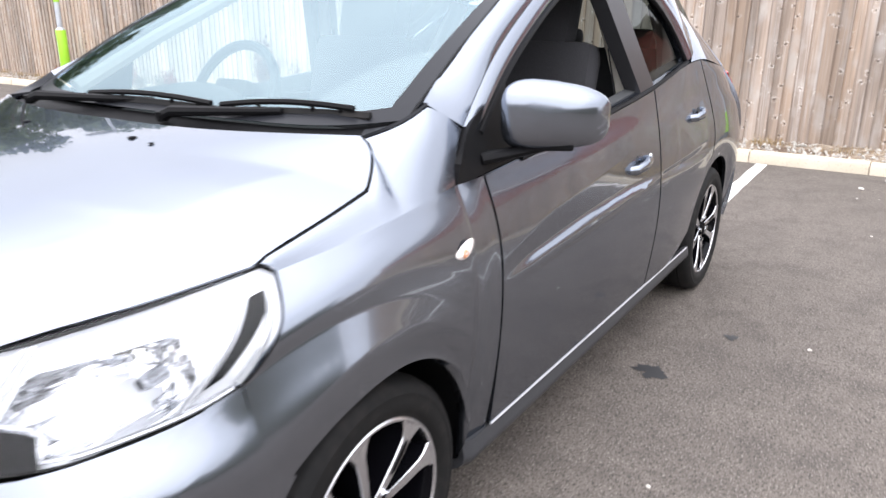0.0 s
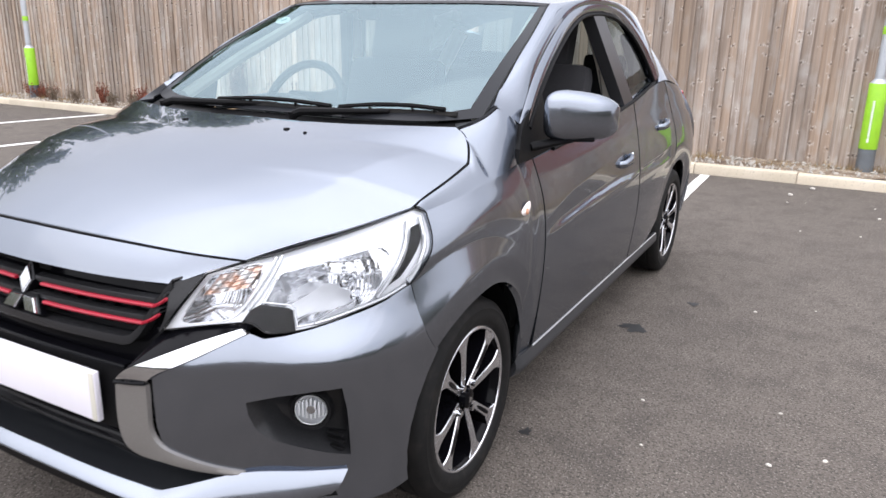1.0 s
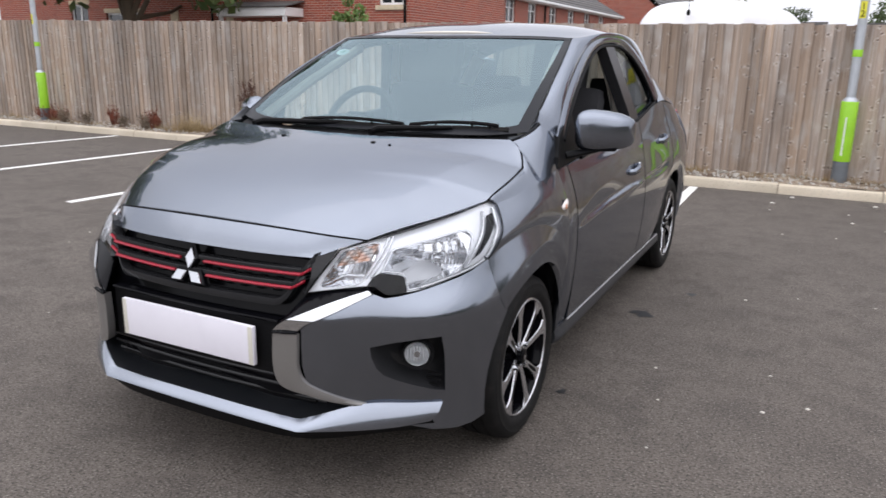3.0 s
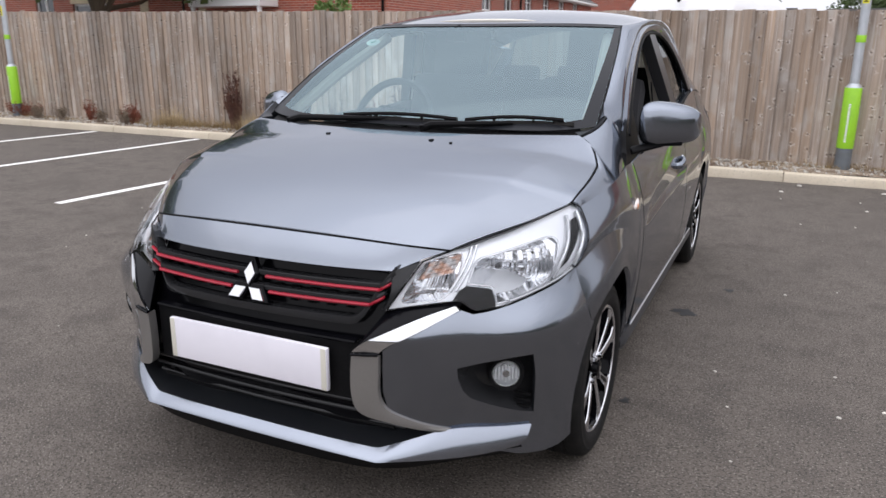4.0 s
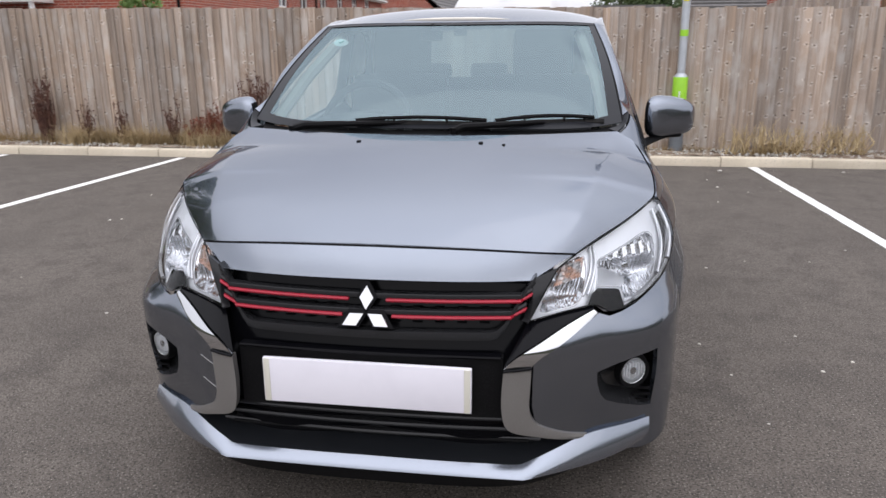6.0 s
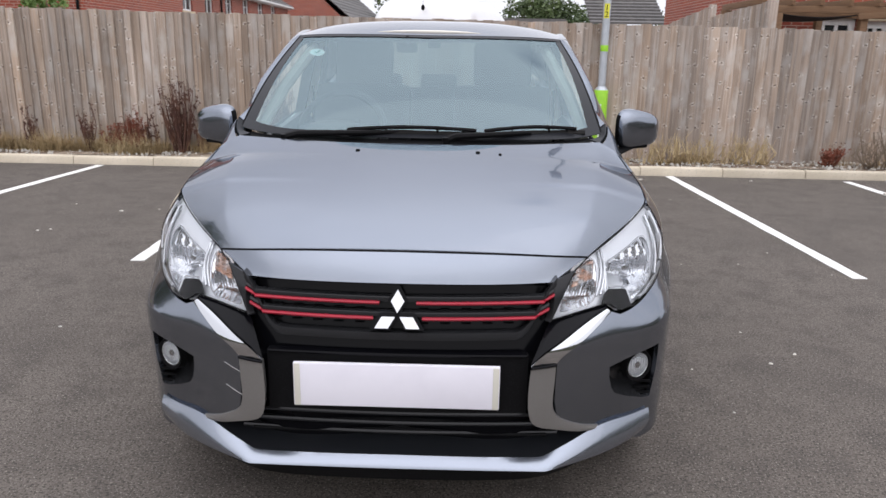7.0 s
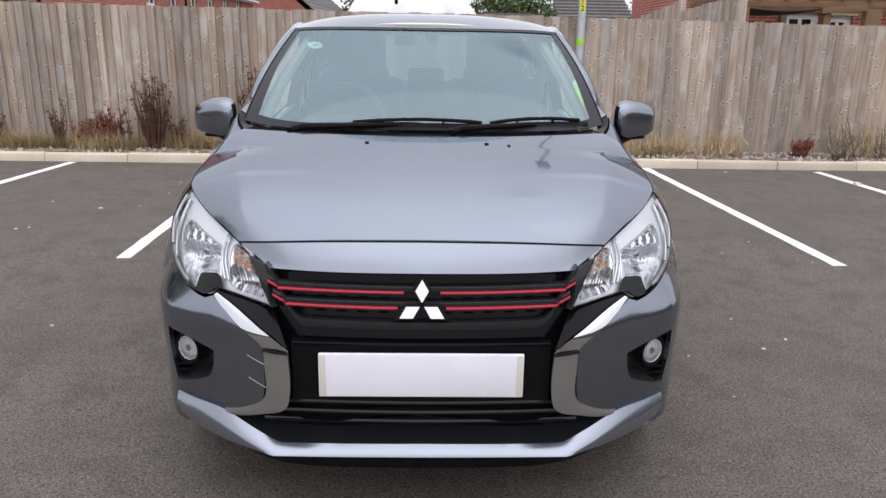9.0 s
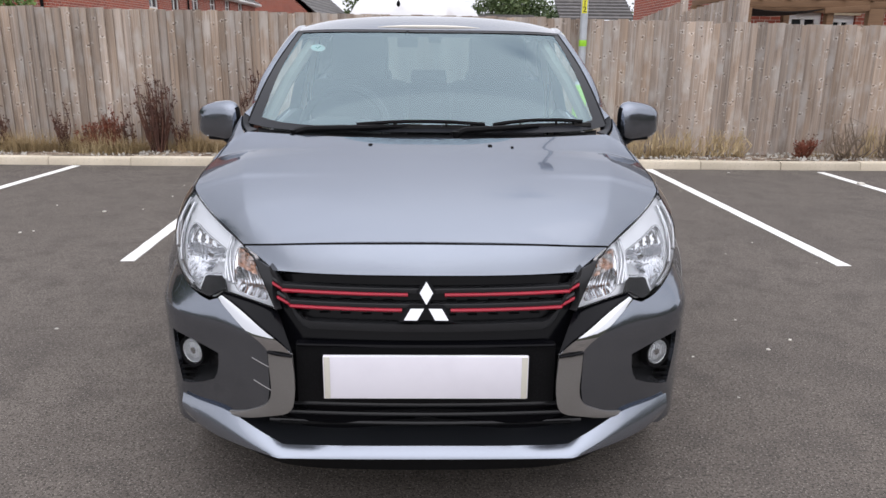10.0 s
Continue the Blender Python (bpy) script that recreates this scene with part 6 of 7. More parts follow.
# ---- wipers ----
def wiper(root, tip, b0, b1, lift):
    root, tip, b0, b1 = map(Vector, (root, tip, b0, b1))
    w = part("wiper", Build().tube([root, root.lerp(tip, .1) + Vector((0, -.004, lift)), root.lerp(tip, .55) + Vector((0, -.006, lift)), tip + Vector((0, -.002, .012))], [.014, .013, .010, .007], 8), BLACK, car, "black windscreen wiper")
    n = 12
    blade = [b0.lerp(b1, k / n) + Vector((0, -.004, .004 * math.sin(math.pi * k / n))) for k in range(n + 1)]
    part("wiper_blade", Build().tube(blade, .008, 6, 1.6), RUBBER, w)
    part("wiper_frame", Build().tube([b + Vector((0, -.006, .014 + .010 * math.sin(math.pi * k / n))) for k, b in enumerate(blade)][1:-1], .007, 6), BLACK, w)
    for k in (2, 4, 8, 10):
        part("wiper_yoke", Build().tube([blade[k], blade[k] + Vector((0, -.007, .02))], .005, 6), BLACK, w)
    part("wiper_cap", Build().spin([(-.012, 0), (-.012, .012), (.01, .016), (.014, .0)], "z", root, 14), BLACK, w)
wiper((-.47, .875, 1.005), (-.02, .935, 1.015), (-.30, .925, 1.014), (.25, .93, 1.018), .012)
wiper((.10, .865, 1.005), (.40, .945, 1.018), (.20, .925, 1.016), (.60, 1.0, 1.026), .012)

# washer jets and the small bonnet stop
for x in (-.189, .207):
    p = Vector((x, .71, .985))
    part("washer_jet", Build().box((x - .0075, .702, .978), (x + .0075, .718, .9895), .004), BLACK, car, "black washer jet")
part("bonnet_dot", Build().spin([(0, 0), (.002, .004), (0, .006)], "z", (.28, .70, .983), 10), BLACK, car)

# ---- door mirrors ----
def mirror_shape():
    rows = []
    cx, cy, cz = .866, 1.325, 1.018
    for a in np.linspace(-math.pi / 2, math.pi / 2, 19):
        ring = []
        for b_ in np.linspace(0, 2 * math.pi, 36, endpoint=False):
            c, s = math.cos(b_), math.sin(b_)
            sx = math.copysign(abs(c) ** .5, c)
            sz = math.copysign(abs(s) ** .50, s)
            k = math.cos(a) ** .55
            x = cx + .100 * sx * k
            z = cz + (.077 - (.036 * ((sx + 1) / 2) ** 2.2 - .004 if sz > 0 else .006 * sx)) * sz * k
            y = cy - .066 * math.sin(a) * (1.0 if a > 0 else .8) + .62 * (x - cx)
            ring.append((x, y, z))
        rows.append(ring)
    return np.array(rows).transpose(1, 0, 2)
ms = mirror_shape()
mb = Build().grid(np.concatenate([ms[21:], ms[:16]])).grid(ms[15:22, 12:])
mb_in = Build().grid(ms[15:22, :13])
ml, mr = both("door_mirror", mb, PAINT, car, "body-coloured door mirror with black foot")
mr.location = (.022, -.035, -.008)
for pa, s in ((ml, 1), (mr, -1)):
    low = Build().box((-.060, -.034, -.009), (.050, .034, .009), .008, Matrix.Translation((.855, 1.325, .947)) @ Euler((0, 0, radians(30))).to_matrix().to_4x4())
    part("mirror_base", low if s > 0 else low.mirror(), BLACK, pa)
    ft = Build().tube([(.745, 1.19, .925), (.785, 1.25, .932), (.84, 1.31, .944)], [.026, .022, .02], 10, .6)
    part("mirror_inner", mb_in if s > 0 else mb_in.mirror(), BLACK, pa, "black inner edge")
    part("mirror_foot", ft if s > 0 else ft.mirror(), BLACK, pa)
    mg = Build().box((-.062, -.003, -.045), (.056, .003, .045), .003, Matrix.Translation((.866, 1.362, 1.012)) @ Euler((0, 0, radians(31))).to_matrix().to_4x4())
    part("mirror_glass", mg if s > 0 else mg.mirror(), CHROME, pa)

# ---- door handles, side indicator, fuel flap line ----
def handle(y, z, pl, prr):
    x = float(flank(y, z)) - .004
    hb = Build().tube([(x - .012, y - .085, z - .004), (x + .018, y - .06, z), (x + .026, y, z + .006), (x + .018, y + .06, z + .012), (x - .012, y + .085, z + .016)], [.012, .014, .0145, .014, .011], 10, 1.15)
    cup = Build().spin([(.004, .0), (.001, .02), (.004, .036), (.010, .044)], "x", (x - .006, y + .005, z - .008), 24)
    for pa, s in ((pl, 1), (prr, -1)):
        h = part("door_handle", hb if s > 0 else hb.mirror(), PAINT, pa, "body-coloured pull handle")
        part("handle_cup", cup if s > 0 else cup.mirror(), SATIN, h)
handle(2.12, .757, fdoor_l, fdoor_r)
handle(2.84, .840, rdoor_l, rdoor_r)
kh = Build().spin([(0, 0), (.006, .006), (0, .010)], "x", (float(flank(2.235, .775)), 2.235, .775), 12)
for pa, s in ((fdoor_l, 1), (fdoor_r, -1)):
    part("key_hole", kh if s > 0 else kh.mirror(), CHROME, pa)
ri = Build()
rr_ = []
for a in np.linspace(0, 2 * math.pi, 26, endpoint=False):
    cy_, cz_ = math.cos(a), math.sin(a)
    rr_.append([(float(flank(1.013, .772)) + .010 + .010 * (1 - k * k), 1.013 + .036 * cy_ * k * (1.0 + .15 * cz_), .772 + (.019 + .006 * cy_) * cz_ * k + .006 * cy_ * k) for k in (1.0, .8, .5, .0)])
ri.grid(np.array(rr_), closed=True)
REPEATER = mat("clear_repeater", (.82, .74, .70), .15, coat=1.0)
for pa, s in ((wing_l, 1), (wing_r, -1)):
    rp = part("side_indicator", ri if s > 0 else ri.mirror(), REPEATER, pa, "clear side indicator with orange bulb")
    ob_ = Build().spin([(.0, .0), (.004, .006), (.0, .010)], "x", (float(flank(1.013, .772)) + .0165, 1.005, .770), 14)
    part("indicator_glow", ob_ if s > 0 else ob_.mirror(), AMBER, rp)

# dark strips lying in the panel gaps
def gap_strip(c, r=.0034, inward=.009, n=40):
    p = pts_of(c, n)
    q = p + (np.array((0, 1.9, .5)) - p) / np.linalg.norm(np.array((0, 1.9, .5)) - p, axis=1, keepdims=True) * inward
    return Build().tube(q, r, 6)
part("bonnet_gap", gap_strip(full_front, .0055, .009), BLACK, car)
for nm, c in (("bonnet_side_gap", hood_edge_b), ("bumper_gap", bumper_seam), ("door_gap", fd_front), ("rear_door_gap", d_split), ("quarter_gap", q_fr)):
    both(nm, gap_strip(c), BLACK, car)

# ---- rear ----
hatch_glass = coons(sym(spline([(0, 3.70, 1.03), (.35, 3.67, 1.03), (.58, 3.58, 1.05)])), sym(spline([(0, 3.44, 1.375), (.3, 3.41, 1.36), (.5, 3.36, 1.32)])), mirrored(spline([(.58, 3.58, 1.05), (.55, 3.47, 1.19), (.5, 3.36, 1.32)])), spline([(.58, 3.58, 1.05), (.55, 3.47, 1.19), (.5, 3.36, 1.32)]), 24, 12, 0)[0]
hg = part("rear_screen", Build().sheet(hatch_glass), glass("tinted_rear_glass", (.30, .35, .35), 1.16), car, "dark tinted rear screen")
hg.visible_shadow = False
hs_ = np.stack([spline([(.58, 3.585, 1.05), (.53, 3.475, 1.19), (.47, 3.365, 1.32)])(t_), spline([(.70, 3.565, .995), (.605, 3.505, 1.12), (.50, 3.40, 1.265)])(t_)])
both("hatch_pillar", Build().shell(hs_, .02), PAINT, car)
tg = coons(sym(spline([(0, 3.80, .55), (.4, 3.79, .55), (.79, 3.66, .55)])), sym(spline([(0, 3.705, 1.03), (.35, 3.675, 1.03), (.70, 3.565, .99)])), mirrored(spline([(.79, 3.66, .55), (.785, 3.68, .78), (.70, 3.565, .99)])), spline([(.79, 3.66, .55), (.785, 3.68, .78), (.70, 3.565, .99)]), 40, 16, 0)[0]
part("tailgate", Build().shell(tg, .03), PAINT, car)
rb = coons(sym(spline([(0, 3.74, .24), (.4, 3.74, .24), (.785, 3.585, .26)])), sym(spline([(0, 3.83, .55), (.4, 3.82, .55), (.80, 3.645, .55)])), mirrored(spline([(.785, 3.585, .26), (.80, 3.63, .4), (.80, 3.645, .55)])), spline([(.785, 3.585, .26), (.80, 3.63, .4), (.80, 3.645, .55)]), 40, 10, 0)[0]
part("rear_bumper", Build().shell(rb, .03), PAINT, car)
TAIL = mat("tail_lamp_red", (.35, .01, .015), .15, coat=1.0)
tl = np.stack([spline([(.79, 3.58, .76), (.775, 3.585, .87), (.74, 3.54, .965)])(t_) + np.array((-.03, .09, 0)), spline([(.775, 3.69, .78), (.75, 3.67, .88), (.71, 3.60, .96)])(t_) + np.array((-.02, .02, 0))])
both("tail_lamp", Build().shell(tl, .02), TAIL, car, "red tail lamp")

# ---- underside, wheel housings, engine bay ----
part("floor_pan", Build().box((-.70, .42, .17), (.70, 3.6, .30), .03), BLACK, car)
part("engine_bay", Build().box((-.40, .22, .20), (.40, 1.0, .62), .03), BLACK, car)
part("bulkhead", Build().box((-.72, 1.06, .28), (.72, 1.12, .88), .01), BLACK, car)
for hub in (HUB_F, HUB_R):
    liner = Build().spin([(.56, .0), (.56, .30), (.58, .342), (.765, .345)], "x", (0, hub, HUB_Z), 30, radians(-14), radians(194))
    both("wheel_arch_liner", liner, BLACK, car, "black wheel arch liner")

# ---- wheels ----
def build_wheel(name):
    w = empty(name)
    w.parent = car
    T = .287
    part("tyre", Build().spin([(-.10, .203), (-.105, .220), (-.100, .248), (-.088, .269), (-.078, .278), (-.05, T), (-.046, T - .006), (-.040, T - .006), (-.036, T), (-.006, T), (-.004, T - .006), (.004, T - .006), (.006, T), (.036, T), (.040, T - .006), (.046, T - .006), (.05, T), (.078, .281), (.088, .272), (.092, .265), (.0965, .256), (.0955, .252), (.098, .241), (.098, .230), (.094, .214), (.084, .206)], "x", n=72), RUBBER, w, "black road tyre")
    rim = part("rim", Build().spin([(.060, .0), (.055, .045), (.0, .06), (-.05, .10), (-.06, .173), (.05, .184), (.078, .190), (.086, .196)], "x", n=56), GLOSSBLACK, w, "black and machined alloy rim")
    part("rim_lip", Build().spin([(.066, .1945), (.084, .1955), (.089, .198), (.090, .203), (.087, .207), (.080, .208)], "x", n=72), MACHINED, rim)
    for k in range(8):
        a = 2 * math.pi * k / 8 + .18
        turn = 1 if k % 2 else -1
        rows = []
        for r in np.linspace(.034, .1955, 20):
            q = (r - .034) / .1615
            half = .0095 + .0055 * q + .024 * max(0.0, (q - .70) / .3) ** 2.2
            off = turn * (.004 + .011 * q)
            h = .070 + .016 * math.sin(q * 1.5)
            rows.append([(h - .003, off - half, r), (h, off - half * .9, r), (h + .001, off, r), (h, off + half * .9, r), (h - .003, off + half, r)])
        m = Euler((a, 0, 0)).to_matrix()
        g = np.array([[m @ Vector(p) for p in row] for row in rows])
        spoke = part("spoke", Build().grid(g).outward((-.5, 0, 0)), MACHINED, rim, "machined alloy spoke")
        # black cheeks beside the spoke, running back to the barrel
        dk = np.array([[m @ Vector((.012, p[0][1] - .007, p[0][2])), m @ Vector((p[0][0] - .001, p[0][1] - .0012, p[0][2])), m @ Vector((p[4][0] - .001, p[4][1] + .0012, p[4][2])), m @ Vector((.012, p[4][1] + .007, p[4][2]))] for p in rows])
        part("spoke_cheek", Build().grid(dk).outward((-.5, 0, 0)), GLOSSBLACK, rim)
        if k % 2:
            # black pocket milled into every other spoke
            pk_ = np.array([[m @ Vector((p[2][0] + .0012, p[2][1] - hw, p[2][2])), m @ Vector((p[2][0] + .0014, p[2][1] + hw, p[2][2]))] for p, hw in zip(rows[6:16], (.001, .0035, .0048, .0052, .0055, .0058, .006, .006, .0045, .001))])
            part("spoke_pocket", Build().grid(pk_).outward((-.5, 0, 0)), GLOSSBLACK, rim)
    part("hub_cap", Build().spin([(.088, .0), (.088, .018), (.084, .027), (.066, .030)], "x", n=28), GLOSSBLACK, rim, "black hub cap")
    part("hub_badge", Build().spin([(.0895, .0), (.0895, .010), (.088, .011)], "x", n=3), CHROME, rim)
    for k in range(4):
        a = 2 * math.pi * k / 4 + .6
        part("wheel_nut", Build().spin([(.086, .0), (.084, .009), (.060, .011)], "x", (0, .050 * math.cos(a), .050 * math.sin(a)), 10), CHROME, rim)
    part("brake_disc", Build().spin([(-.01, .05), (-.01, .115), (-.02, .118), (-.03, .05)], "x", n=36), DARKGREY, w)
    return w


wheel = build_wheel("wheel")
wheel.matrix_basis = pose(.706, HUB_F, HUB_Z)
copy_thing(wheel, pose(.706, HUB_R, HUB_Z, 50))
copy_thing(wheel, pose(-.706, HUB_F, HUB_Z, 20, 0, 180))
copy_thing(wheel, pose(-.706, HUB_R, HUB_Z, -35, 0, 180))

# ---- cabin ----
da = np.array([[(x, y, z - .045 * (abs(x) / .7) ** 3) for y, z in ((.93, .955), (1.05, .965), (1.2, .962), (1.32, .935), (1.36, .89), (1.34, .78), (1.30, .55))] for x in np.linspace(-.70, .70, 29)])
dash = part("dashboard", Build().shell(da, .03, away=(0, 1.0, .4)), DASH, car, "dark grey dashboard")
hood_ = np.array([[(-.36 + .17 * math.cos(a), y, .96 + h * max(0, math.sin(a)) ** .6) for a in np.linspace(0, math.pi, 17)] for y, h in ((1.16, .02), (1.22, .055), (1.36, .060), (1.37, .05))])
part("instrument_hood", Build().shell(hood_, .01, away=(-.36, 1.3, .8)), DASH, dash)
sw = empty("steering_wheel")
sw.parent = car
swm = Matrix.Translation((-.36, 1.48, .96)) @ Euler((radians(-25), 0, 0)).to_matrix().to_4x4()
ring_ = [(.182 * math.cos(a), 0, .182 * math.sin(a)) for a in np.linspace(0, 2 * math.pi, 49)]
part("wheel_ring", turned(Build().tube(ring_, .017, 8, caps=False), swm), DARKGREY, sw, "black steering wheel rim")
part("wheel_boss", turned(Build().box((-.075, -.03, -.07), (.075, .02, .06), .02), swm), BLACK, sw)
for a in (0, math.pi, -math.pi / 2):
    part("wheel_spoke", turned(Build().tube([(.05 * math.cos(a), 0, .05 * math.sin(a)), (.175 * math.cos(a), 0, .175 * math.sin(a))], .018, 8, .5), swm), SATIN if a != -math.pi / 2 else BLACK, sw)
def seat(name, x, y, w, label):
    s = empty(name)
    s.parent = car
    tagged(s, label)
    part("cushion", Build().box((x - w, y - .50, .36), (x + w, y + .02, .56), .06), FABRIC, s)
    bm_ = Matrix.Translation((x, y + .02, .50)) @ Euler((radians(-16), 0, 0)).to_matrix().to_4x4()
    part("backrest", turned(Build().box((-w, -.07, 0), (w, .06, .66), .055), bm_), FABRIC, s)
    part("headrest", turned(Build().box((-.15, -.06, .63), (.15, .055, .91), .055), bm_), FABRIC, s)
    for q in (-.05, .05):
        part("headrest_post", turned(Build().tube([(q, 0, .62), (q, 0, .72)], .008), bm_), SATIN, s)
seat("front_seat", -.36, 2.02, .25, "dark fabric front seat with headrest")
seat("front_seat", .36, 2.02, .25, "dark fabric front seat with headrest")
rs = empty("rear_bench")
rs.parent = car
part("bench_cushion", Build().box((-.60, 2.55, .38), (.60, 3.0, .56), .06), FABRIC, rs)
part("bench_back", turned(Build().box((-.60, -.07, 0), (.60, .06, .60), .05), Matrix.Translation((0, 3.02, .50)) @ Euler((radians(-18), 0, 0)).to_matrix().to_4x4()), FABRIC, rs)
for x in (-.36, 0, .36):
    part("bench_headrest", turned(Build().box((x - .12, -.05, .59), (x + .12, .04, .69), .035), Matrix.Translation((0, 3.02, .50)) @ Euler((radians(-18), 0, 0)).to_matrix().to_4x4()), FABRIC, rs)
part("parcel_shelf", Build().box((-.58, 3.25, 1.0), (.58, 3.62, 1.015), .004), FABRIC, car)
part("cabin_floor", Build().box((-.70, 1.1, .30), (.70, 3.5, .34), .01), FABRIC, car)
both("door_card", Build().box((.68, 1.2, .34), (.735, 2.3, .90), .02), DASH, car, "dark grey inner door card")
both("rear_door_card", Build().box((.68, 2.34, .34), (.73, 2.95, .97), .02), DASH, car)
hl = coons(sym(spline([(0, 1.66, 1.352), (.3, 1.69, 1.352), (.54, 1.78, 1.345)])), sym(spline([(0, 3.38, 1.37), (.3, 3.35, 1.36), (.52, 3.25, 1.29)])), mirrored(spline([(.54, 1.78, 1.345), (.585, 2.3, 1.372), (.575, 2.9, 1.335), (.52, 3.25, 1.29)])), spline([(.54, 1.78, 1.345), (.585, 2.3, 1.372), (.575, 2.9, 1.335), (.52, 3.25, 1.29)]), 21, 16, 0)[0]
hl[..., 2] += .03 * np.sin(np.pi * np.linspace(0, 1, 21))[:, None]
part("headlining", Build().shell(hl, .008, away=(0, 2.5, 5)), LINER, car, "pale roof lining")
both("inner_a_pillar", Build().tube([(.615, 1.10, 1.01), (.585, 1.38, 1.15), (.525, 1.74, 1.315)], .024, 8), LINER, car, "pale pillar trim")
both("inner_b_pillar", Build().tube([(.665, 2.36, .60), (.675, 2.33, .95), (.64, 2.24, 1.15), (.585, 2.16, 1.35)], [.05, .045, .038, .035], 8, .6), LINER, car, "pale pillar trim")
both("inner_c_pillar", Build().tube([(.60, 3.02, 1.0), (.565, 3.08, 1.12), (.50, 3.12, 1.27)], .045, 8), LINER, car, "pale pillar trim")
mirror_in = part("interior_mirror", Build().box((-.135, 1.545, 1.298), (-.045, 1.58, 1.342), .010), BLACK, car, "black interior mirror")
part("mirror_stalk", Build().tube([(-.09, 1.57, 1.33), (-.09, 1.60, 1.36)], .012), BLACK, mirror_in)
part("sensor_box", Build().box((.0, 1.575, 1.318), (.055, 1.60, 1.345), .006), BLACK, car)
both("seat_belt", Build().shell(np.array([[(.635, 2.22, 1.12), (.655, 2.30, .9), (.66, 2.36, .55)], [(.625, 2.25, 1.12), (.645, 2.34, .9), (.65, 2.40, .55)]]), .003), FABRIC, car)


# ---- dry plants, litter and stains ----
RUSSET = mat("russet_leaf", (.20, .055, .03), .85, grain=[(9.0, (.12, .05, .03), .4, .7)])
STRAW = mat("straw_stalk", (.50, .39, .23), .85, grain=[(9.0, (.30, .22, .11), .4, .7)])
TWIG = mat("grey_twig", (.17, .13, .095), .9)


def build_weed(x, y, h, w, n, seed, material, label, seeds=True, root=.35, wild=.03):
    """A clump of upright dead stems with twigs and ragged seed heads."""
    rng = np.random.RandomState(seed)
    b = Build()
    vs, fs = [], []
    for k in range(n):
        a, r = rng.rand() * 6.283, rng.rand() ** .7
        top = np.array((math.cos(a) * r * w, math.sin(a) * r * w * .4 - .03, h * rng.uniform(.45, 1.0)))
        base = np.array((math.cos(a) * r * w * root, math.sin(a) * r * .05, 0))
        mid = (base + top) / 2 + rng.normal(size=3) * wild
        pts = [base, mid, top]
        b.tube(pts, [.010, .0065, .002], 4, caps=False)
        for q in range(4):
            s = rng.uniform(.25, .95)
            p = base + (top - base) * s
            d = rng.normal(size=3) * np.array((.03, .02, .03)) + np.array((0, 0, .09))
            b.tube([p, p + d], [.003, .001], 3, caps=False)
            if seeds:
                for _ in range(5):
                    c = p + d * rng.uniform(.2, 1.1) + rng.normal(size=3) * .012
                    u, v = rng.normal(size=3), rng.normal(size=3)
                    u, v = u / np.linalg.norm(u) * rng.uniform(.010, .026), v / np.linalg.norm(v) * .010
                    i = len(vs)
                    vs += [c - u, c + v, c + u, c - v]
                    fs.append((i, i + 1, i + 2, i + 3))
    b.add(vs, fs)
    ob = part("dead_weed", b, material, None, smooth=False)
    ob.location = (x, y, .075)
    tagged(ob, label, "dead plant", "dead plants along the fence")


def build_grass(x, y, h, w, n, seed, material, label):
    """A tuft of dry arching blades."""
    rng = np.random.RandomState(seed)
    vs, fs = [], []
    for k in range(n):
        bx, by = rng.normal() * w * .45, rng.normal() * .06
        a = rng.rand() * 6.283
        ln, lean = h * rng.uniform(.4, 1.25), rng.uniform(.3, 2.1)
        d = np.array((math.cos(a), math.sin(a) * .6, 0))
        side_ = np.array((-math.sin(a), math.cos(a), 0)) * rng.uniform(.0015, .0035)
        i = len(vs)
        for s in (0, .4, .75, 1):
            p = np.array((bx, by, 0)) + d * ln * lean * s * s * .7 + np.array((0, 0, ln * s * (1 - .35 * lean * s)))
            wd = side_ * (1 - s * .9)
            vs += [p - wd, p + wd]
        fs += [(i, i + 1, i + 3, i + 2), (i + 2, i + 3, i + 5, i + 4), (i + 4, i + 5, i + 7, i + 6)]
    ob = part("dry_grass", Build().add(vs, fs), material, None, smooth=False)
    ob.location = (x, y, .08)
    tagged(ob, label, "dry grass", "grass tufts along the fence")


DW = "dark brown dead weed standing against the fence"
for x, h, w, n, seed in ((-3.19, .9, .25, 46, 1), (-2.02, .98, .2, 44, 2), (-4.30, .5, .15, 12, 4), (-2.9, .35, .12, 12, 5), (-6.03, .86, .19, 44, 6), (-5.0, .55, .16, 8, 30), (-3.55, .42, .12, 8, 31), (-5.45, .5, .18, 9, 32)):
    build_weed(x, 7.06, h, w, n, seed, DEADWEED, DW)
for x, h, w, n, seed in ((-3.70, .50, .15, 30, 7), (-3.95, .34, .20, 22, 8), (4.47, .17, .2, 22, 9), (-7.95, .26, .28, 26, 10), (-8.93, .26, .18, 16, 11), (-10.5, .2, .5, 30, 14)):
    build_weed(x, 7.0, h, w, n, seed, RUSSET, "russet-red dead dock leaves at the fence foot")
for x, seed in ((-9.95, 15), (-9.4, 16), (-8.5, 17), (-8.0, 18)):
    build_weed(x, 6.84, .17, .14, 12, seed, TWIG, "small withered dock growing in the gravel", True, .5)
for x, h, w, n, seed in ((5.0, .42, .34, 24, 12), (5.5, .38, .3, 18, 13)):
    build_weed(x, 6.88, h, w, n, seed, TWIG, "grey twiggy dead bush over the kerb", False, .6, .11)
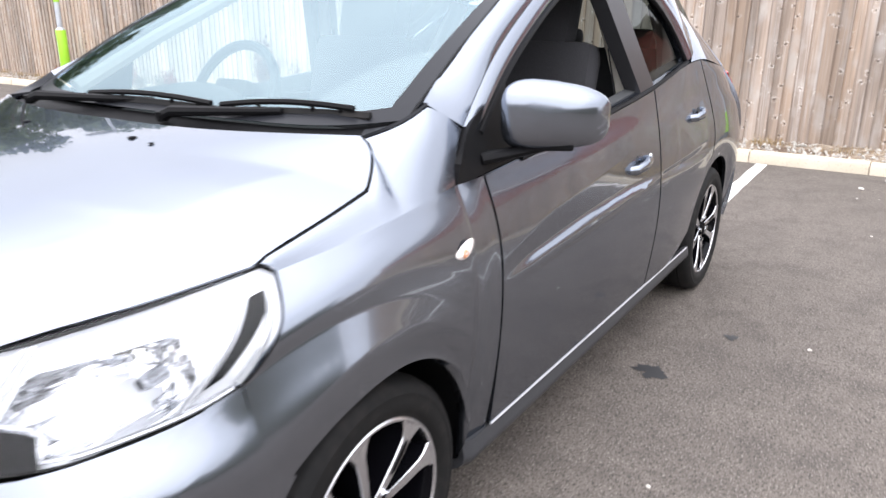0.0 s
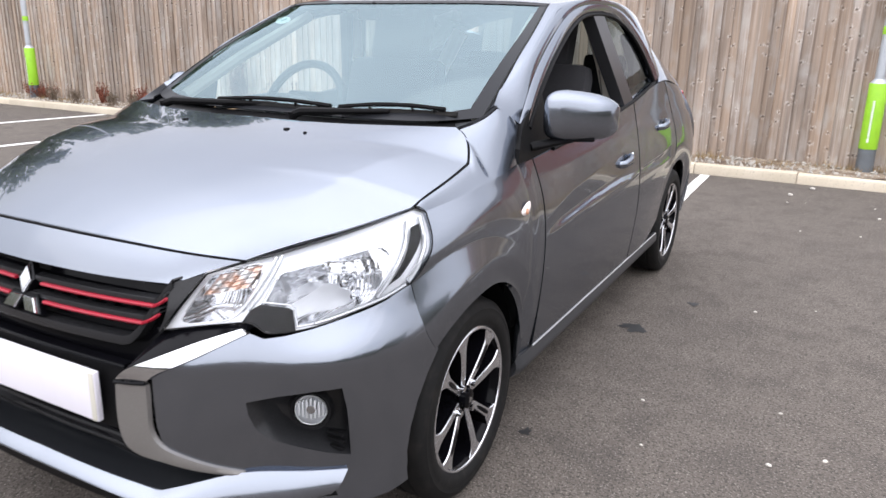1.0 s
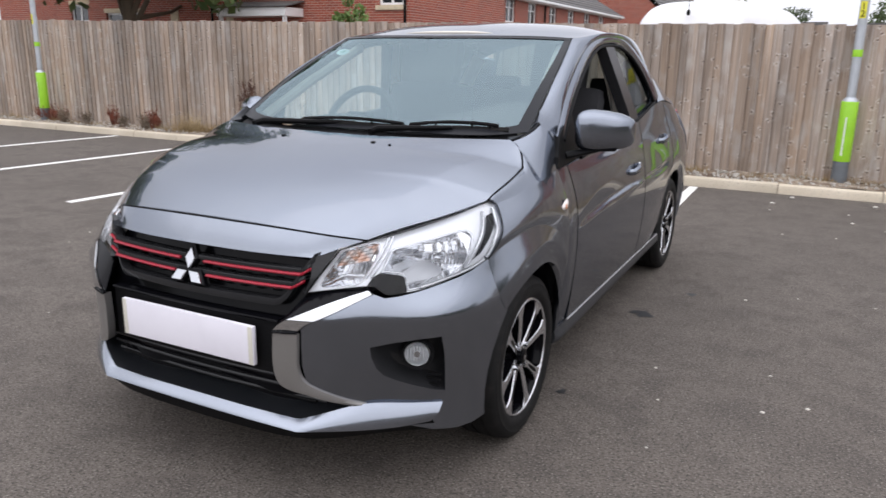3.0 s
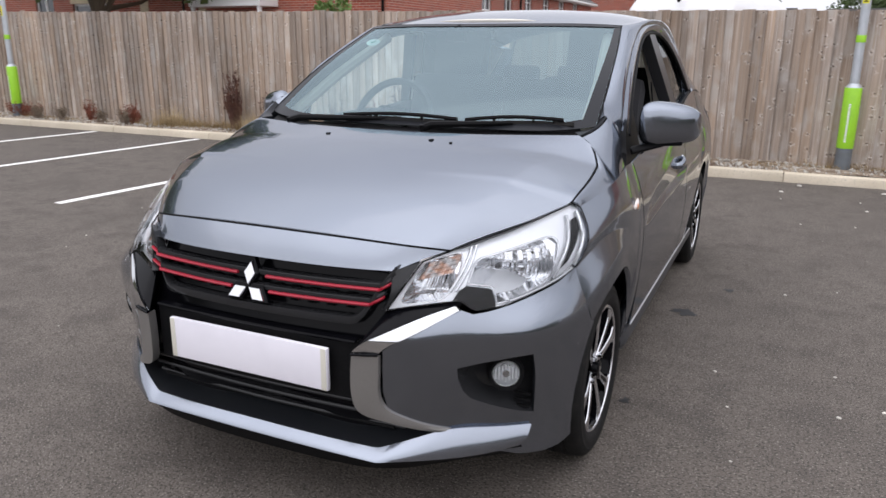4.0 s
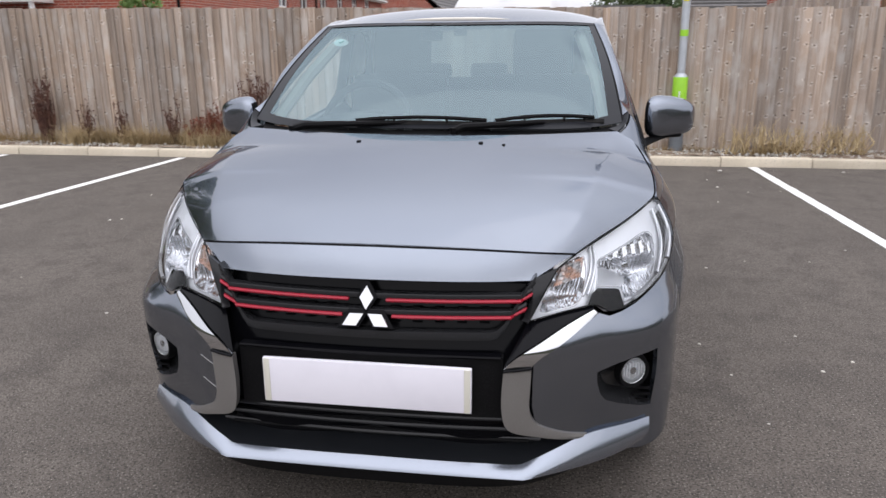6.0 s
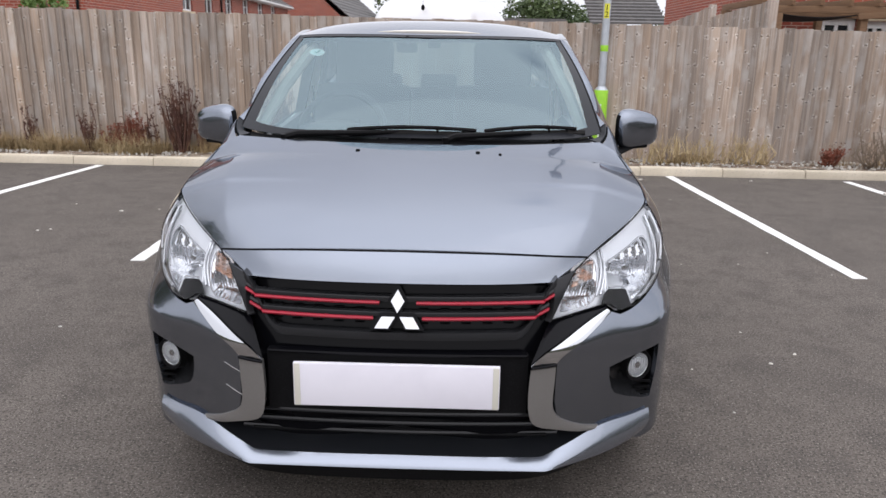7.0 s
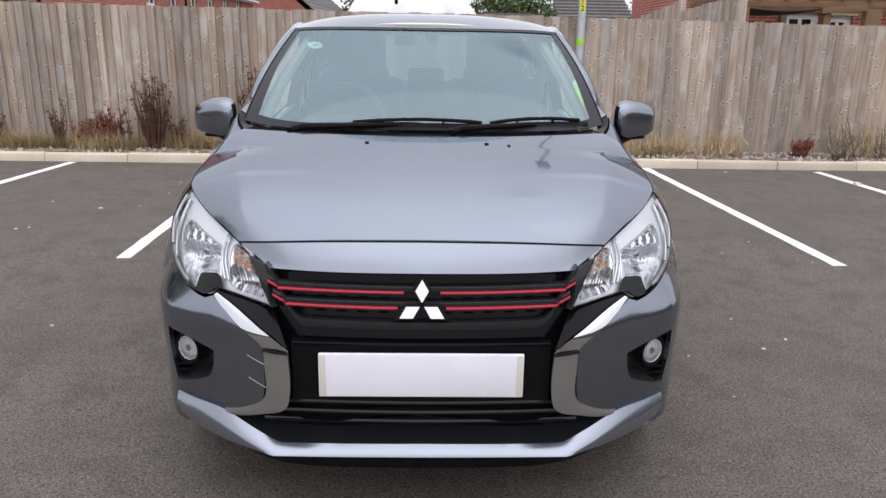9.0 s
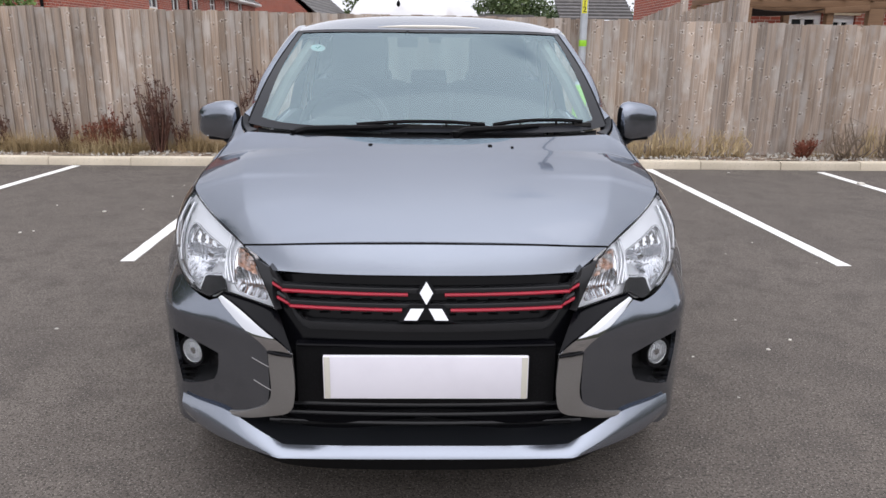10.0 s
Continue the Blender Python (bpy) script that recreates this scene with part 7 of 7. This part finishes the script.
for k, (x, h, w) in enumerate(((2.62, .34, .16), (2.9, .30, .2), (3.2, .34, .2), (3.45, .30, .18), (3.66, .34, .14), (2.4, .3, .14), (5.25, .5, .2))):
    build_weed(x, 6.95, h, w, 20, 40 + k, STRAW, "pale straw stalks standing at the fence foot", False, 1.15, .05)
for k, (x, y, h, w, n) in enumerate(((-3.80, 6.88, .34, .34, 420), (-3.62, 6.95, .26, .22, 260), (-4.78, 6.98, .32, .42, 460), (-4.45, 6.95, .24, .3, 260), (-5.58, 6.92, .36, .26, 320), (-2.75, 7.02, .34, .3, 300), (-2.4, 7.0, .3, .28, 240), (-7.28, 6.95, .26, .3, 260), (-7.15, 7.0, .44, .3, 260), (-6.75, 7.0, .24, .34, 160))):
    build_grass(x, y, h, w, n, 700 + k, STRAW if k % 2 == 0 else DRYGRASS, "heap of fallen straw and dry grass at the fence foot")
rng = random.Random(8)
x = -14.5
while x < 8.5:
    lush = .9 if -5.9 < x < -1.9 else .45 if -7.4 < x < -5.9 else (.32 if 2.2 < x < 3.9 else .12)
    if rng.random() < .3 + .6 * lush:
        build_grass(x, rng.uniform(6.9, 7.16), rng.uniform(.12, .32) * (.5 + .5 * lush), rng.uniform(.14, .32), int(430 * lush) + 40, int(x * 100) % 9999, DRYGRASS, "tuft of dry yellow-brown grass at the fence foot")
    x += rng.uniform(.11, .24)

# oil patch and dark spot on the asphalt
def build_stain(name, x, y, rx, ry, seed, label, material=OIL, z=.002):
    r = np.random.RandomState(seed)
    ph, am = r.rand(5) * 6.28, .08 + r.rand(5) * .14
    pts = [(0, 0, 0)]
    n = 44
    for k in range(n):
        a = 6.283 * k / n
        q = 1 + sum(am[i] * math.sin((i + 2) * a + ph[i]) for i in range(5)) + r.normal() * .09
        pts.append((rx * q * math.cos(a), ry * q * math.sin(a), 0))
    ob = part(name, Build().add(pts, [(0, 1 + k, 1 + (k + 1) % n) for k in range(n)]), material, None)
    ob.location = (x, y, z)
    tagged(ob, label, "stain", kind="structure")


build_stain("oil_stain", .885, 2.215, .06, .045, 3, "dark old oil patch on the asphalt")
build_stain("tar_spot", .815, 1.124, .017, .022, 4, "small dark tar spot on the asphalt")
build_stain("tar_spot", 1.06, 2.68, .02, .03, 5, "small dark tar spot on the asphalt")


def build_stone(x, y, s, seed):
    r = np.random.RandomState(seed)
    bm = bmesh.new()
    bmesh.ops.create_icosphere(bm, subdivisions=2, radius=1.0)
    for v in bm.verts:
        k = 1 + .25 * noise.noise(v.co * 1.7 + Vector((seed, 0, 0)))
        v.co = Vector((v.co.x * s * k * 1.3, v.co.y * s * k, v.co.z * s * k * .55))
    b = Build().add([v.co for v in bm.verts], [[v.index for v in f.verts] for f in bm.faces])
    bm.free()
    ob = part("stone", b, PEBBLE, None)
    ob.location = (x, y, s * .35)
    ob.rotation_euler = (0, 0, r.rand() * 6.28)
    tagged(ob, "small pale stone lying on the asphalt", "stone", "loose stones on the asphalt")


rs_ = np.random.RandomState(21)
for k in range(46):
    side_r = rs_.rand() < .68
    build_stone(rs_.uniform(1.0, 2.9) if side_r else rs_.uniform(-3.5, -1.0), rs_.uniform(-.3, 5.8), rs_.uniform(.003, .008), k)
for k, (x, y, s) in enumerate(((1.25, 5.9, .02), (1.4, 6.3, .022), (2.1, 6.2, .018), (3.3, 6.25, .015), (4.4, 5.6, .03), (1.9, 5.3, .012), (-1.2, 4.2, .012), (-2.6, 4.1, .014), (-2.9, 3.4, .01))):
    build_stone(x, y, s, 60 + k)

# ---- fence boards ----
build_fence()
